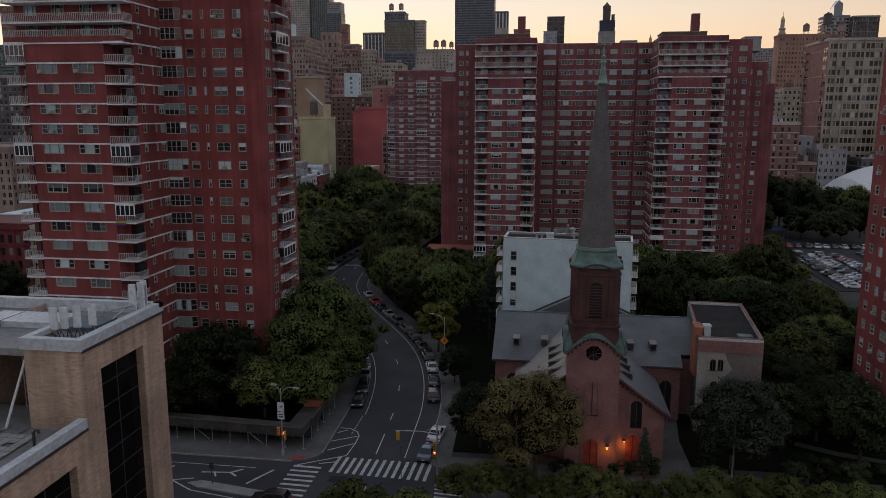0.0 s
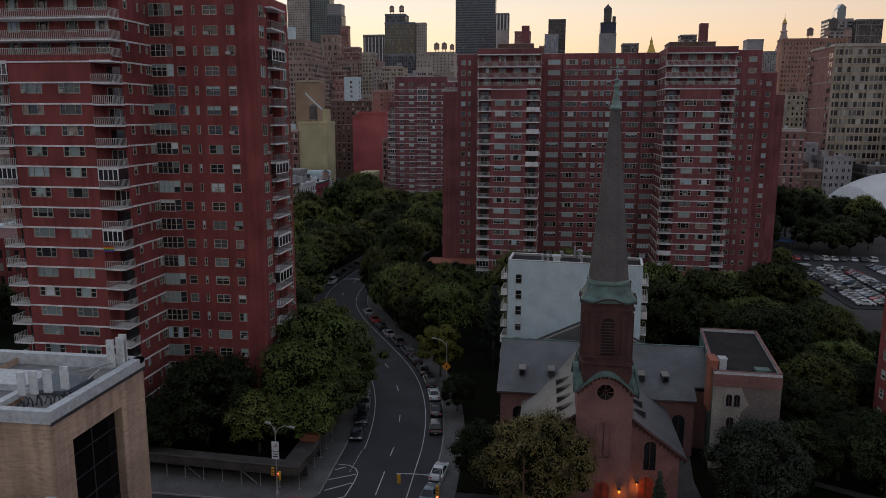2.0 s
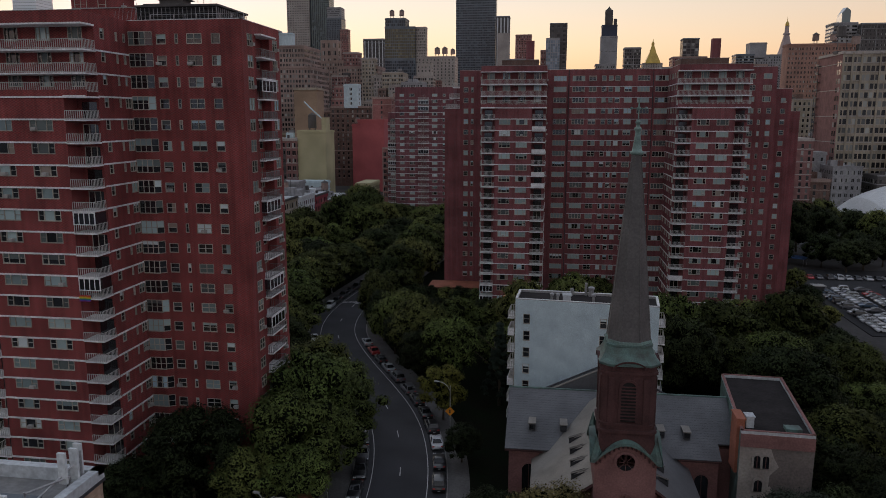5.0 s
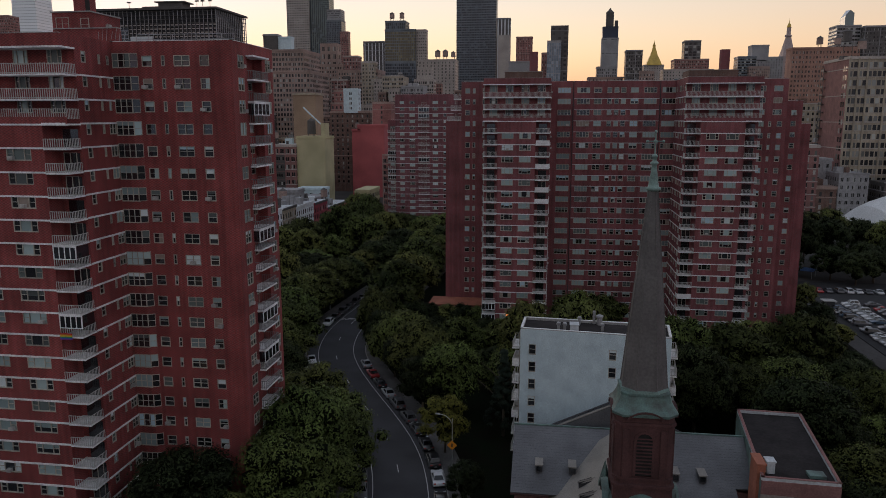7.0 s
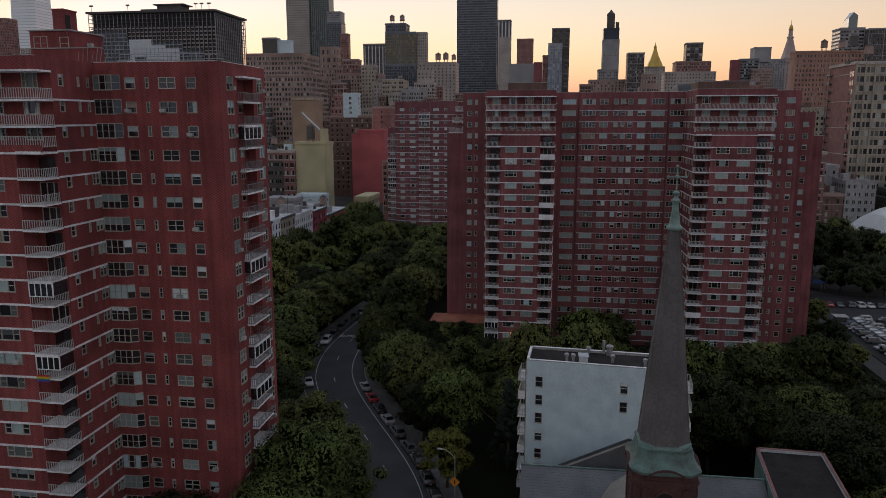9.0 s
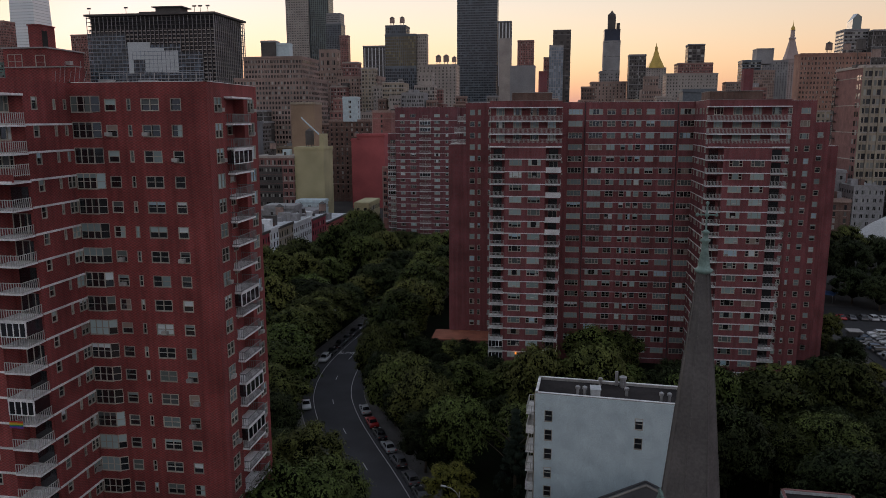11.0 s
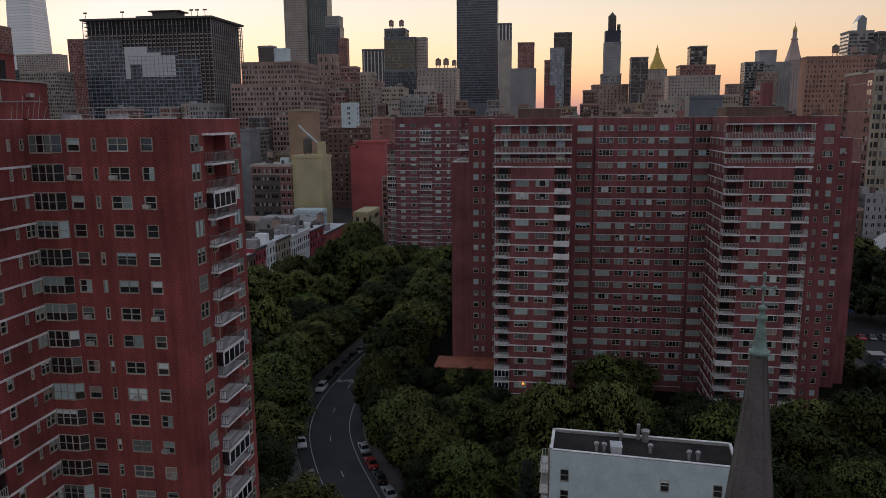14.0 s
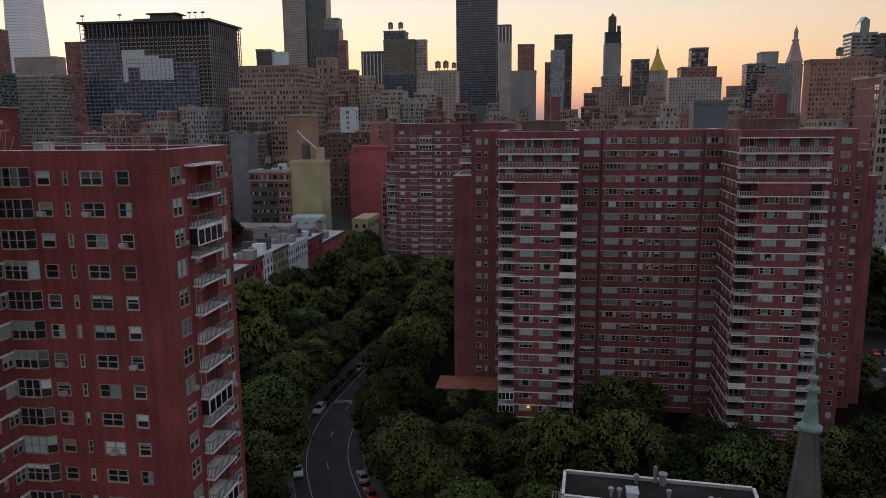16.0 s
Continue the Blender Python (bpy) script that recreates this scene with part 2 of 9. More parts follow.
def far_glass(name, dark, light, share=0.55):
    """Many panes in one mesh: most dark, some dim, a few pale with drawn blinds."""
    m = bpy.data.materials.new(name)
    m.use_nodes = True
    n, l = m.node_tree.nodes, m.node_tree.links
    bsdf = n["Principled BSDF"]
    bsdf.inputs["Roughness"].default_value, bsdf.inputs["Specular IOR Level"].default_value = 0.15, 0.5
    geo = n.new("ShaderNodeNewGeometry")
    ramp = n.new("ShaderNodeValToRGB")
    cr = ramp.color_ramp
    cr.elements[0].color, cr.elements[1].color = (*dark, 1), (*light, 1)
    cr.elements[0].position = share
    cr.elements.new(share + (1 - share) * 0.6).color = (*[d_ + (l_ - d_) * 0.32 for d_, l_ in zip(dark, light)], 1)
    l.new(geo.outputs["Random Per Island"], ramp.inputs["Fac"])
    l.new(ramp.outputs[0], bsdf.inputs["Base Color"])
    return m


M = dict(
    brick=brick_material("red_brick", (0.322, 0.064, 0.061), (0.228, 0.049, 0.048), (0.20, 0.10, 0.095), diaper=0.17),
    # the two further blocks' red brick, greyed and blued: haze put into the colour
    brick_mid=brick_material("haze_greyed_red_brick", (0.285, 0.084, 0.088), (0.21, 0.065, 0.072), (0.22, 0.13, 0.135), diaper=0.04),
    brick_far=brick_material("haze_purpled_red_brick", (0.24, 0.080, 0.090), (0.18, 0.066, 0.076), (0.19, 0.12, 0.13)),
    brick_old=brick_material("brown_brick", (0.20, 0.11, 0.085), (0.15, 0.085, 0.07), (0.2, 0.17, 0.15)),
    brick_tan=brick_material("tan_brick", (0.54, 0.385, 0.285), (0.43, 0.295, 0.21), (0.42, 0.33, 0.26), w=0.40, h=0.11, burnt=0.75),
    brick_buff=brick_material("buff_brick", (0.46, 0.385, 0.275), (0.38, 0.315, 0.23), (0.36, 0.33, 0.3)),
    brick_grey=brick_material("grey_brick", (0.24, 0.21, 0.19), (0.19, 0.17, 0.16), (0.25, 0.23, 0.22)),
    brick_wine=brick_material("wine_brick", (0.22, 0.035, 0.04), (0.17, 0.03, 0.035), (0.18, 0.08, 0.08)),
    slab=material("concrete_edge", (0.80, 0.80, 0.80), 0.75, 0.2, 0.5, 6),
    slab_old=material("weathered_concrete_edge", (0.62, 0.62, 0.63), 0.8, 0.25, 0.5, 6),
    concrete=material("concrete", (0.36, 0.35, 0.34), 0.85, 0.2, 0.4, 5),
    coping=material("metal_coping", (0.56, 0.59, 0.61), 0.45, 0.08, 0.5, 3, 0.04, metal=0.1),
    frame=material("window_frame", (0.41, 0.385, 0.33), 0.5, 0.15, 2, 20, 0.05, objvar=0.25),
    glass=glass_material("dark_glass", (0.018, 0.02, 0.024), spec=1.0),
    bayglass=glass_material("black_bay_glass", (0.006, 0.006, 0.007), 0.12, 0.12, 0.1),
    # crown cores near-black: the shade inside a tree is put into their colour
    crown_shade=material("inner_crown_shade", (0.005, 0.007, 0.003), 0.9, 0.3, 1.0, 8, 0.0, spec=0.05),
    # pale panes: sky reflection put into the base colour of window glass
    glass_lit=glass_material("sky_reflection_glass", (0.34, 0.44, 0.45), 0.1),
    blind=blind_material("window_blind"),
    rail=material("painted_railing", (0.50, 0.50, 0.48), 0.5, 0.15, 1.5, 15, 0.05),
    rail_mid=material("weathered_railing", (0.22, 0.22, 0.22), 0.5, 0.2, 1.5, 15, 0.05),
    rail_dark=material("dark_railing", (0.05, 0.05, 0.055), 0.5, 0.2, 1.5, 15, 0.05),
    ac=material("air_conditioner_case", (0.42, 0.41, 0.39), 0.5, 0.2, 2, 15, 0.05, objvar=0.2),
    roof=material("roof_felt", (0.032, 0.028, 0.028), 0.95, 0.35, 0.3, 3, 0.3, spec=0.2),
    roof_silver=material("silver_roof_coat", (0.55, 0.57, 0.59), 0.7, 0.25, 0.25, 3, 0.1),
    whitewall=material("white_painted_brick", (0.84, 0.87, 0.89), 0.8, 0.08, 0.4, 8, 0.05),
    winewall=material("wine_painted_brick", (0.36, 0.060, 0.082), 0.8, 0.15, 0.3, 6, 0.05),
    roof_light=material("pale_roof", (0.17, 0.17, 0.175), 0.6, 0.4, 0.35, 3, 0.1, second=(0.26, 0.25, 0.24)),
    asphalt=material("asphalt", (0.045, 0.045, 0.050), 0.9, 0.22, 0.12, 7, 0.2),
    paint=material("road_paint", (0.48, 0.48, 0.47), 0.7, 0.2, 1.2, 9, 0.05),
    pave=material("pavement_concrete", (0.12, 0.115, 0.112), 0.9, 0.22, 0.3, 4, 0.2),
    kerb=material("kerb_stone", (0.26, 0.25, 0.24), 0.85, 0.2, 0.5, 5, 0.2),
    patch=material("fresh_asphalt", (0.024, 0.024, 0.026), 0.95, 0.2, 0.6, 8, 0.2),
    paver=material("broken_roof_paver", (0.22, 0.215, 0.21), 0.9, 0.3, 0.8, 7, 0.2, objvar=0.5),
    redpad=material("red_ramp", (0.36, 0.05, 0.045), 0.8, 0.2, 1, 9),
    # park ground near-black: shade under the trees is put into its colour
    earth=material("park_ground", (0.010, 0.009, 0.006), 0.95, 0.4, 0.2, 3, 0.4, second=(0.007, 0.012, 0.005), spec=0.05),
    city=material("city_ground", (0.055, 0.052, 0.05), 0.95, 0.3, 0.05, 1, 0.2),
    # lawn colour darkened likewise for the garden's shade
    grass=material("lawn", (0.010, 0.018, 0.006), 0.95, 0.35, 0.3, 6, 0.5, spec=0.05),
    bark=material("bark", (0.09, 0.07, 0.05), 0.9, 0.3, 1.5, 10, 0.6),
    stone=material("pink_brownstone", (0.255, 0.126, 0.116), 0.85, 0.22, 0.35, 5, 0.3),
    stone_dark=material("dark_brownstone", (0.085, 0.038, 0.036), 0.85, 0.25, 0.5, 6, 0.3),
    # pale slate; on the nave's left slope it stands for sky light
    slate_pale=material("pale_beige_slate", (0.24, 0.22, 0.195), 0.6, 0.2, 0.3, 6, 0.12),
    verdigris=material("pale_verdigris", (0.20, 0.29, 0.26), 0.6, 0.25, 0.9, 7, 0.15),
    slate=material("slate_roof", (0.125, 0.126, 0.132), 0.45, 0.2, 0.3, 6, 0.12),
    lead=material("spire_slate", (0.128, 0.118, 0.114), 0.55, 0.22, 0.35, 4, 0.25),
    copper=material("green_copper", (0.135, 0.225, 0.20), 0.6, 0.25, 0.9, 7, 0.15, second=(0.085, 0.105, 0.095), mixat=0.52),
    render_bare=material("bare_render", (0.15, 0.125, 0.115), 0.9, 0.35, 0.25, 4, 0.25, second=(0.22, 0.185, 0.165)),
    board=material("weathered_board", (0.105, 0.09, 0.082), 0.9, 0.35, 0.4, 5, 0.3, second=(0.055, 0.05, 0.046), spec=0.15),
    stucco=material("patchy_stucco", (0.40, 0.36, 0.32), 0.85, 0.3, 0.25, 4, 0.2, second=(0.24, 0.20, 0.18)),
    white=material("white_paint_wall", (0.52, 0.63, 0.67), 0.8, 0.12, 0.5, 9, 0.06, second=(0.66, 0.78, 0.81)),
    dark=material("dark_recess", (0.02, 0.019, 0.018), 0.9, 0.3, 1, 6, 0.0),
    door=material("red_door_wood", (0.26, 0.05, 0.035), 0.5, 0.25, 1.5, 12, 0.2),
    steel=material("galvanised_steel", (0.42, 0.42, 0.43), 0.45, 0.2, 2, 14, 0.05, metal=0.6),
    signal=material("signal_yellow", (0.55, 0.30, 0.03), 0.5, 0.15, 2, 15, 0.05),
    orange=material("orange_sign", (0.75, 0.28, 0.02), 0.5, 0.1, 2, 15, 0.02),
    signwhite=material("sign_white", (0.68, 0.71, 0.72), 0.5, 0.06, 0.8, 3, 0.01),
    ink=material("sign_ink", (0.03, 0.03, 0.035), 0.6, 0.1, 2, 15, 0.02),
    tyre=material("tyre_rubber", (0.02, 0.02, 0.02), 0.9, 0.2, 3, 20, 0.1),
    rim=material("wheel_rim", (0.35, 0.35, 0.36), 0.35, 0.1, 3, 20, 0.05, metal=0.8),
    carglass=glass_material("car_glass", (0.012, 0.013, 0.015), 0.04, 0.6, 0.1),
    redwall=material("red_painted_wall", (0.46, 0.115, 0.12), 0.8, 0.15, 0.1, 3, 0.1),
    cream=material("cream_stucco", (0.50, 0.45, 0.27), 0.85, 0.15, 0.1, 2, 0.1),
    tan=material("tan_stucco", (0.36, 0.25, 0.17), 0.85, 0.2, 0.08, 2, 0.1),
    pale=material("pale_stone", (0.43, 0.38, 0.345), 0.8, 0.18, 0.05, 1, 0.1),
    marble=material("pinkish_marble", (0.47, 0.37, 0.35), 0.8, 0.15, 0.05, 1, 0.1),
    rust=material("rusty_brick", (0.38, 0.215, 0.165), 0.85, 0.3, 0.09, 1, 0.1),
    palegrey=material("grey_stone", (0.32, 0.315, 0.32), 0.8, 0.18, 0.05, 1, 0.1),
    # far browns and reds lifted and greyed: haze put into the colour
    browns=material("brown_stone", (0.345, 0.25, 0.215), 0.85, 0.25, 0.05, 1, 0.1),
    reds=material("haze_lifted_red_brick", (0.31, 0.145, 0.13), 0.85, 0.35, 0.09, 1, 0.1),
    darks=material("dark_stone", (0.10, 0.09, 0.085), 0.8, 0.25, 0.06, 1, 0.1),
    bluewall=material("blue_grey_metal", (0.15, 0.175, 0.20), 0.5, 0.2, 0.06, 1, 0.05, metal=0.2),
    farglass=far_glass("far_windows", (0.016, 0.015, 0.016), (0.50, 0.50, 0.46), 0.5),
    farcurtain=far_glass("far_curtain_panels", (0.018, 0.026, 0.036), (0.12, 0.16, 0.20)),
    darkband=far_glass("dark_window_bands", (0.02, 0.02, 0.022), (0.12, 0.12, 0.12)),
    # gold reflection on the tower's upper panes, put into their colour
    gold_reflection=far_glass("gold_reflection_panels", (0.10, 0.085, 0.045), (0.27, 0.22, 0.11)),
    navy=material("navy_cladding", (0.035, 0.045, 0.075), 0.4, 0.2, 0.06, 1, 0.05),
    greenwall=material("green_grey_glass_wall", (0.17, 0.22, 0.20), 0.4, 0.2, 0.06, 1, 0.05),
    site_glass=far_glass("new_glass_panels", (0.020, 0.028, 0.036), (0.12, 0.16, 0.21), 0.3),
    spandrel=far_glass("blue_grey_spandrels", (0.16, 0.20, 0.24), (0.34, 0.40, 0.47), 0.2),
    net=material("grey_building_net", (0.22, 0.23, 0.25), 0.9, 0.15, 0.2, 3, 0.1),
    # near-white panes: the bright sky they mirror is put into the colour
    paleglass=far_glass("tower_sky_reflection", (0.84, 0.88, 0.90), (0.93, 0.95, 0.96)),
    gold=material("gilded_roof", (0.55, 0.38, 0.10), 0.4, 0.15, 0.1, 1, 0.05, metal=0.6),
    dome=material("white_fabric", (0.68, 0.69, 0.70), 0.6, 0.08, 0.08, 2, 0.05),
    terracotta=material("terracotta_paving", (0.36, 0.13, 0.08), 0.85, 0.2, 0.4, 5, 0.15),
    tarp=material("blue_awning", (0.06, 0.13, 0.30), 0.7, 0.2, 1, 8, 0.1),
    leaf_a=leaf_material("leaf_green", (0.056, 0.075, 0.020), (0.114, 0.141, 0.040)),
    leaf_b=leaf_material("leaf_olive", (0.066, 0.075, 0.022), (0.124, 0.134, 0.038)),
    leaf_c=leaf_material("leaf_deep", (0.015, 0.022, 0.009), (0.044, 0.058, 0.021)),
    leaf_y=leaf_material("leaf_yellow", (0.085, 0.086, 0.014), (0.22, 0.215, 0.045)),
    leaf_o=leaf_material("leaf_brown_olive", (0.14, 0.118, 0.045), (0.27, 0.225, 0.085)),
    leaf_s=leaf_material("leaf_silver", (0.012, 0.018, 0.010), (0.062, 0.075, 0.055)),
    needle=leaf_material("needle_blue_green", (0.018, 0.032, 0.024), (0.055, 0.08, 0.055)),
)


def glow(name, colour, strength):
    m = bpy.data.materials.new(name)
    m.use_nodes = True
    b = m.node_tree.nodes["Principled BSDF"]
    b.inputs["Base Color"].default_value = (*colour, 1)
    b.inputs["Emission Color"].default_value = (*colour, 1)
    b.inputs["Emission Strength"].default_value = strength
    return m


M["lamp"] = glow("lit_lamp", (1.0, 0.26, 0.03), 0.36)
M["redlight"] = glow("red_signal_light", (1.0, 0.08, 0.04), 2.5)
M["greenlight"] = glow("green_sign_light", (0.1, 0.7, 0.4), 0.3)


def car_paint(name, colour):
    m = material(name, colour, 0.3, 0.06, 1.5, 30, 0.0, spec=0.6)
    m.node_tree.nodes["Principled BSDF"].inputs["Coat Weight"].default_value = 0.6
    return m


PAINT = dict(white=car_paint("white_car_paint", (0.60, 0.61, 0.63)), black=car_paint("black_car_paint", (0.015, 0.015, 0.017)),
             red=car_paint("red_car_paint", (0.40, 0.02, 0.02)), silver=car_paint("silver_car_paint", (0.36, 0.37, 0.38)),
             blue=car_paint("blue_grey_car_paint", (0.06, 0.10, 0.15)), grey=car_paint("grey_car_paint", (0.10, 0.10, 0.11)))


# ---------------------------------------------------------------- mesh helpers
class Build:
    """Collects faces for one mesh."""

    def __init__(self):
        self.v, self.f, self.m = [], [], []

    def quad(self, *pts, mi=0):
        i = len(self.v)
        self.v.extend(tuple(p) for p in pts)
        self.f.append(tuple(range(i, i + len(pts))))
        self.m.append(mi)
        return self

    def box(self, x0, x1, y0, y1, z0, z1, mi=0, skip=""):
        c = [(x, y, z) for z in (z0, z1) for y in (y0, y1) for x in (x0, x1)]
        i = len(self.v)
        self.v.extend(c)
        for key, q in (("b", (0, 2, 3, 1)), ("t", (4, 5, 7, 6)), ("f", (0, 1, 5, 4)), ("k", (2, 6, 7, 3)), ("l", (0, 4, 6, 2)), ("r", (1, 3, 7, 5))):
            if key not in skip:
                self.f.append(tuple(i + k for k in q))
                self.m.append(mi)
        return self

    def prism(self, poly, z0, z1, mi=0, bottom=False):
        """poly: anticlockwise outline in plan."""
        n, i = len(poly), len(self.v)
        self.v.extend((x, y, z0) for x, y in poly)
        self.v.extend((x, y, z1) for x, y in poly)
        for k in range(n):
            j = (k + 1) % n
            self.f.append((i + k, i + j, i + n + j, i + n + k))
            self.m.append(mi)
        self.f.append(tuple(i + n + k for k in range(n)))
        self.m.append(mi)
        if bottom:
            self.f.append(tuple(i + k for k in reversed(range(n))))
            self.m.append(mi)
        return self

    def ring(self, centre, rows, n=12, turn=0.0, mi=0, cap=True, sq=None):
        """A turned form: rows of (radius, z)."""
        i = len(self.v)
        for r, z in rows:
            for k in range(n):
                a = turn + 2 * math.pi * k / n
                self.v.append((centre[0] + r * math.cos(a), centre[1] + r * math.sin(a), z))
        for q in range(len(rows) - 1):
            for k in range(n):
                j = (k + 1) % n
                self.f.append((i + q * n + k, i + q * n + j, i + (q + 1) * n + j, i + (q + 1) * n + k))
                self.m.append(mi)
        if cap:
            self.f.append(tuple(i + (len(rows) - 1) * n + k for k in range(n)))
            self.m.append(mi)
            self.f.append(tuple(i + k for k in reversed(range(n))))
            self.m.append(mi)
        return self

    def tube(self, pts, r, n=6, mi=0):
        """A rod along points, radius r or one radius a point."""
        rs = r if isinstance(r, (list, tuple)) else [r] * len(pts)
        i = len(self.v)
        for k, p in enumerate(pts):
            a, b = Vector(pts[max(k - 1, 0)]), Vector(pts[min(k + 1, len(pts) - 1)])
            d = (b - a).normalized()
            u = d.cross(Vector((0, 0, 1)) if abs(d.z) < 0.9 else Vector((1, 0, 0))).normalized()
            w = d.cross(u)
            for q in range(n):
                an = 2 * math.pi * q / n
                self.v.append(tuple(Vector(p) + rs[k] * (math.cos(an) * u + math.sin(an) * w)))
        for k in range(len(pts) - 1):
            for q in range(n):
                j = (q + 1) % n
                self.f.append((i + k * n + q, i + (k + 1) * n + q, i + (k + 1) * n + j, i + k * n + j))
                self.m.append(mi)
        self.f.append(tuple(i + q for q in range(n)))
        self.f.append(tuple(i + (len(pts) - 1) * n + q for q in reversed(range(n))))
        self.m.extend((mi, mi))
        return self

    def mesh(self, name, mats, smooth=False):
        me = bpy.data.meshes.new(name)
        me.from_pydata(self.v, [], self.f)
        for m in mats if isinstance(mats, (list, tuple)) else [mats]:
            me.materials.append(m)
        me.polygons.foreach_set("material_index", self.m)
        if smooth:
            me.polygons.foreach_set("use_smooth", [True] * len(self.f))
        me.update()
        return me


def part(name, b, mats, parent, label="", smooth=False, m=None, kind=""):
    """One mesh object under a thing or a part."""
    me = b.mesh(name, mats, smooth) if isinstance(b, Build) else b
    ob = new(name, me)
    ob.parent = parent
    if m is not None:
        ob.matrix_basis = m
    return tagged(ob, label, kind=kind)


def thing(name, label, category, group="", at=(0, 0, 0), rz=0.0, kind=""):
    ob = new(name)
    ob.matrix_basis = pose(*at, 0, 0, rz)
    return tagged(ob, label, category, group, kind)


def setting(name, b, mats, label, category, smooth=False):
    ob = new(name, b.mesh(name, mats, smooth))
    return tagged(ob, label, category, kind="structure")


rng = random.Random(7)

# ---------------------------------------------------------------- ground, roads, pavements
CENTRE = [(-6.9, 60), (-7.1, 71), (-7.5, 84), (-7.9, 93), (-9.4, 103.5), (-12, 113.8), (-15.6, 123), (-20.5, 132.5), (-26.6, 143.5),
          (-32.8, 155.5), (-37.4, 167), (-39.8, 179), (-40.4, 191), (-39.6, 206), (-37.9, 226), (-35.5, 254), (-33, 290), (-31, 330)]


def smooth_line(pts, steps=5):
    """A Catmull-Rom line through points in plan."""
    out = []
    P_ = [Vector(p) for p in pts]
    for k in range(len(P_) - 1):
        a, b, c, d = P_[max(k - 1, 0)], P_[k], P_[k + 1], P_[min(k + 2, len(P_) - 1)]
        for s in range(steps):
            t = s / steps
            out.append(0.5 * (2 * b + (c - a) * t + (2 * a - 5 * b + 4 * c - d) * t * t + (3 * b - a - 3 * c + d) * t ** 3))
    out.append(P_[-1])
    return out


LINE = smooth_line(CENTRE)


def offset_line(line, off):
    """The line moved off metres to its right."""
    out = []
    for k, p in enumerate(line):
        d = (line[min(k + 1, len(line) - 1)] - line[max(k - 1, 0)]).normalized()
        out.append(Vector((p.x + d.y * off, p.y - d.x * off)))
    return out


def ribbon(b, line, o0, o1, z0, z1=None, lo=-1e9, hi=1e9, mi=0):
    """A strip between two offsets; with z1, a raised strip with side faces."""
    A, B = offset_line(line, o0), offset_line(line, o1)
    for k in range(len(line) - 1):
        if not lo <= line[k].y <= hi:
            continue
        a0, a1, b0, b1 = A[k], A[k + 1], B[k], B[k + 1]
        z = z0 if z1 is None else z1
        b.quad((*a0, z), (*b0, z), (*b1, z), (*a1, z), mi=mi)
        if z1 is not None:
            b.quad((*a0, z0), (*a0, z), (*a1, z), (*a1, z0), mi=mi)
            b.quad((*b0, z0), (*b1, z0), (*b1, z), (*b0, z), mi=mi)
    return b


setting("ground", Build().quad((-4000, -1500, -0.05), (4000, -1500, -0.05), (4000, 4800, -0.05), (-4000, 4800, -0.05)), M["city"], "dark bare city ground between the blocks", "ground")
KERB = 6.7
setting("road_curved", ribbon(Build(), LINE, -KERB, KERB, 0.0, lo=73), M["asphalt"], "dark asphalt street curving between park trees", "road")
setting("road_avenue", Build().quad((-220, 52, 0.0), (220, 52, 0.0), (220, 73.3, 0.0), (-220, 73.3, 0.0)), M["asphalt"], "wide dark asphalt avenue at the junction", "road")

# raised parkland on both sides of the curved street
def side_polygon(off, far_x, lo, hi, right):
    edge = [p for p in offset_line(LINE, off) if lo <= p.y <= hi]
    pts = [(p.x, p.y) for p in edge]
    if right:
        return [(far_x, pts[0][1])] + [(far_x, pts[-1][1])] + pts[::-1] if False else [pts[0], (far_x, pts[0][1]), (far_x, pts[-1][1])] + pts[::-1][:-1]
    return pts + [(far_x, pts[-1][1]), (far_x, pts[0][1])]


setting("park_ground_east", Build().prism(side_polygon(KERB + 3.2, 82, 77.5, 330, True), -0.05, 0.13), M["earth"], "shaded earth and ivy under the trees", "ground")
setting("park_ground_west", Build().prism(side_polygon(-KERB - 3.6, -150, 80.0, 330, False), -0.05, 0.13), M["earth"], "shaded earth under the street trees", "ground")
setting("pavement_east", ribbon(Build(), LINE, KERB + 0.16, KERB + 3.2, -0.05, 0.15, lo=76), M["pave"], "worn grey concrete pavement along the curved street", "pavement")
setting("pavement_west", ribbon(Build(), LINE, -KERB - 3.6, -KERB - 0.16, -0.05, 0.15, lo=76), M["pave"], "worn grey concrete pavement under the trees", "pavement")
setting("kerb_east", ribbon(Build(), LINE, KERB, KERB + 0.16, -0.05, 0.16, lo=76), M["kerb"], "granite kerb of the curved street", "kerb")
setting("kerb_west", ribbon(Build(), LINE, -KERB - 0.16, -KERB, -0.05, 0.16, lo=76), M["kerb"], "granite kerb of the curved street", "kerb")


def corner_pavement(name, pts, label):
    b = Build().prism(pts, -0.05, 0.156)
    setting(name, b, M["pave"], label, "pavement")


# corner slabs with rounded kerbs
west_corner = [(-120, 73.5), (-17.2, 73.5)] + [(-17.2 + 3.2 * math.sin(a), 76.7 - 3.2 * math.cos(a)) for a in [radians(q) for q in range(15, 91, 15)]] + [(-14.0, 79.9), (-120, 79.9)]
corner_pavement("pavement_corner_west", west_corner, "grey concrete pavement at the junction's corner")
east_corner = [(-0.4, 77.4)] + [(2.6 - 3.0 * math.cos(a), 77.4 - 3.4 * math.sin(a)) for a in [radians(q) for q in range(15, 91, 15)]] + [(5.6, 74.0), (8.5, 65.0), (160, 65.0), (160, 77.4)]
corner_pavement("pavement_corner_east", east_corner, "grey concrete pavement before the church")
setting("kerb_avenue_west", Build().box(-120, -17.2, 73.3, 73.5, -0.05, 0.16), M["kerb"], "granite kerb of the avenue", "kerb")
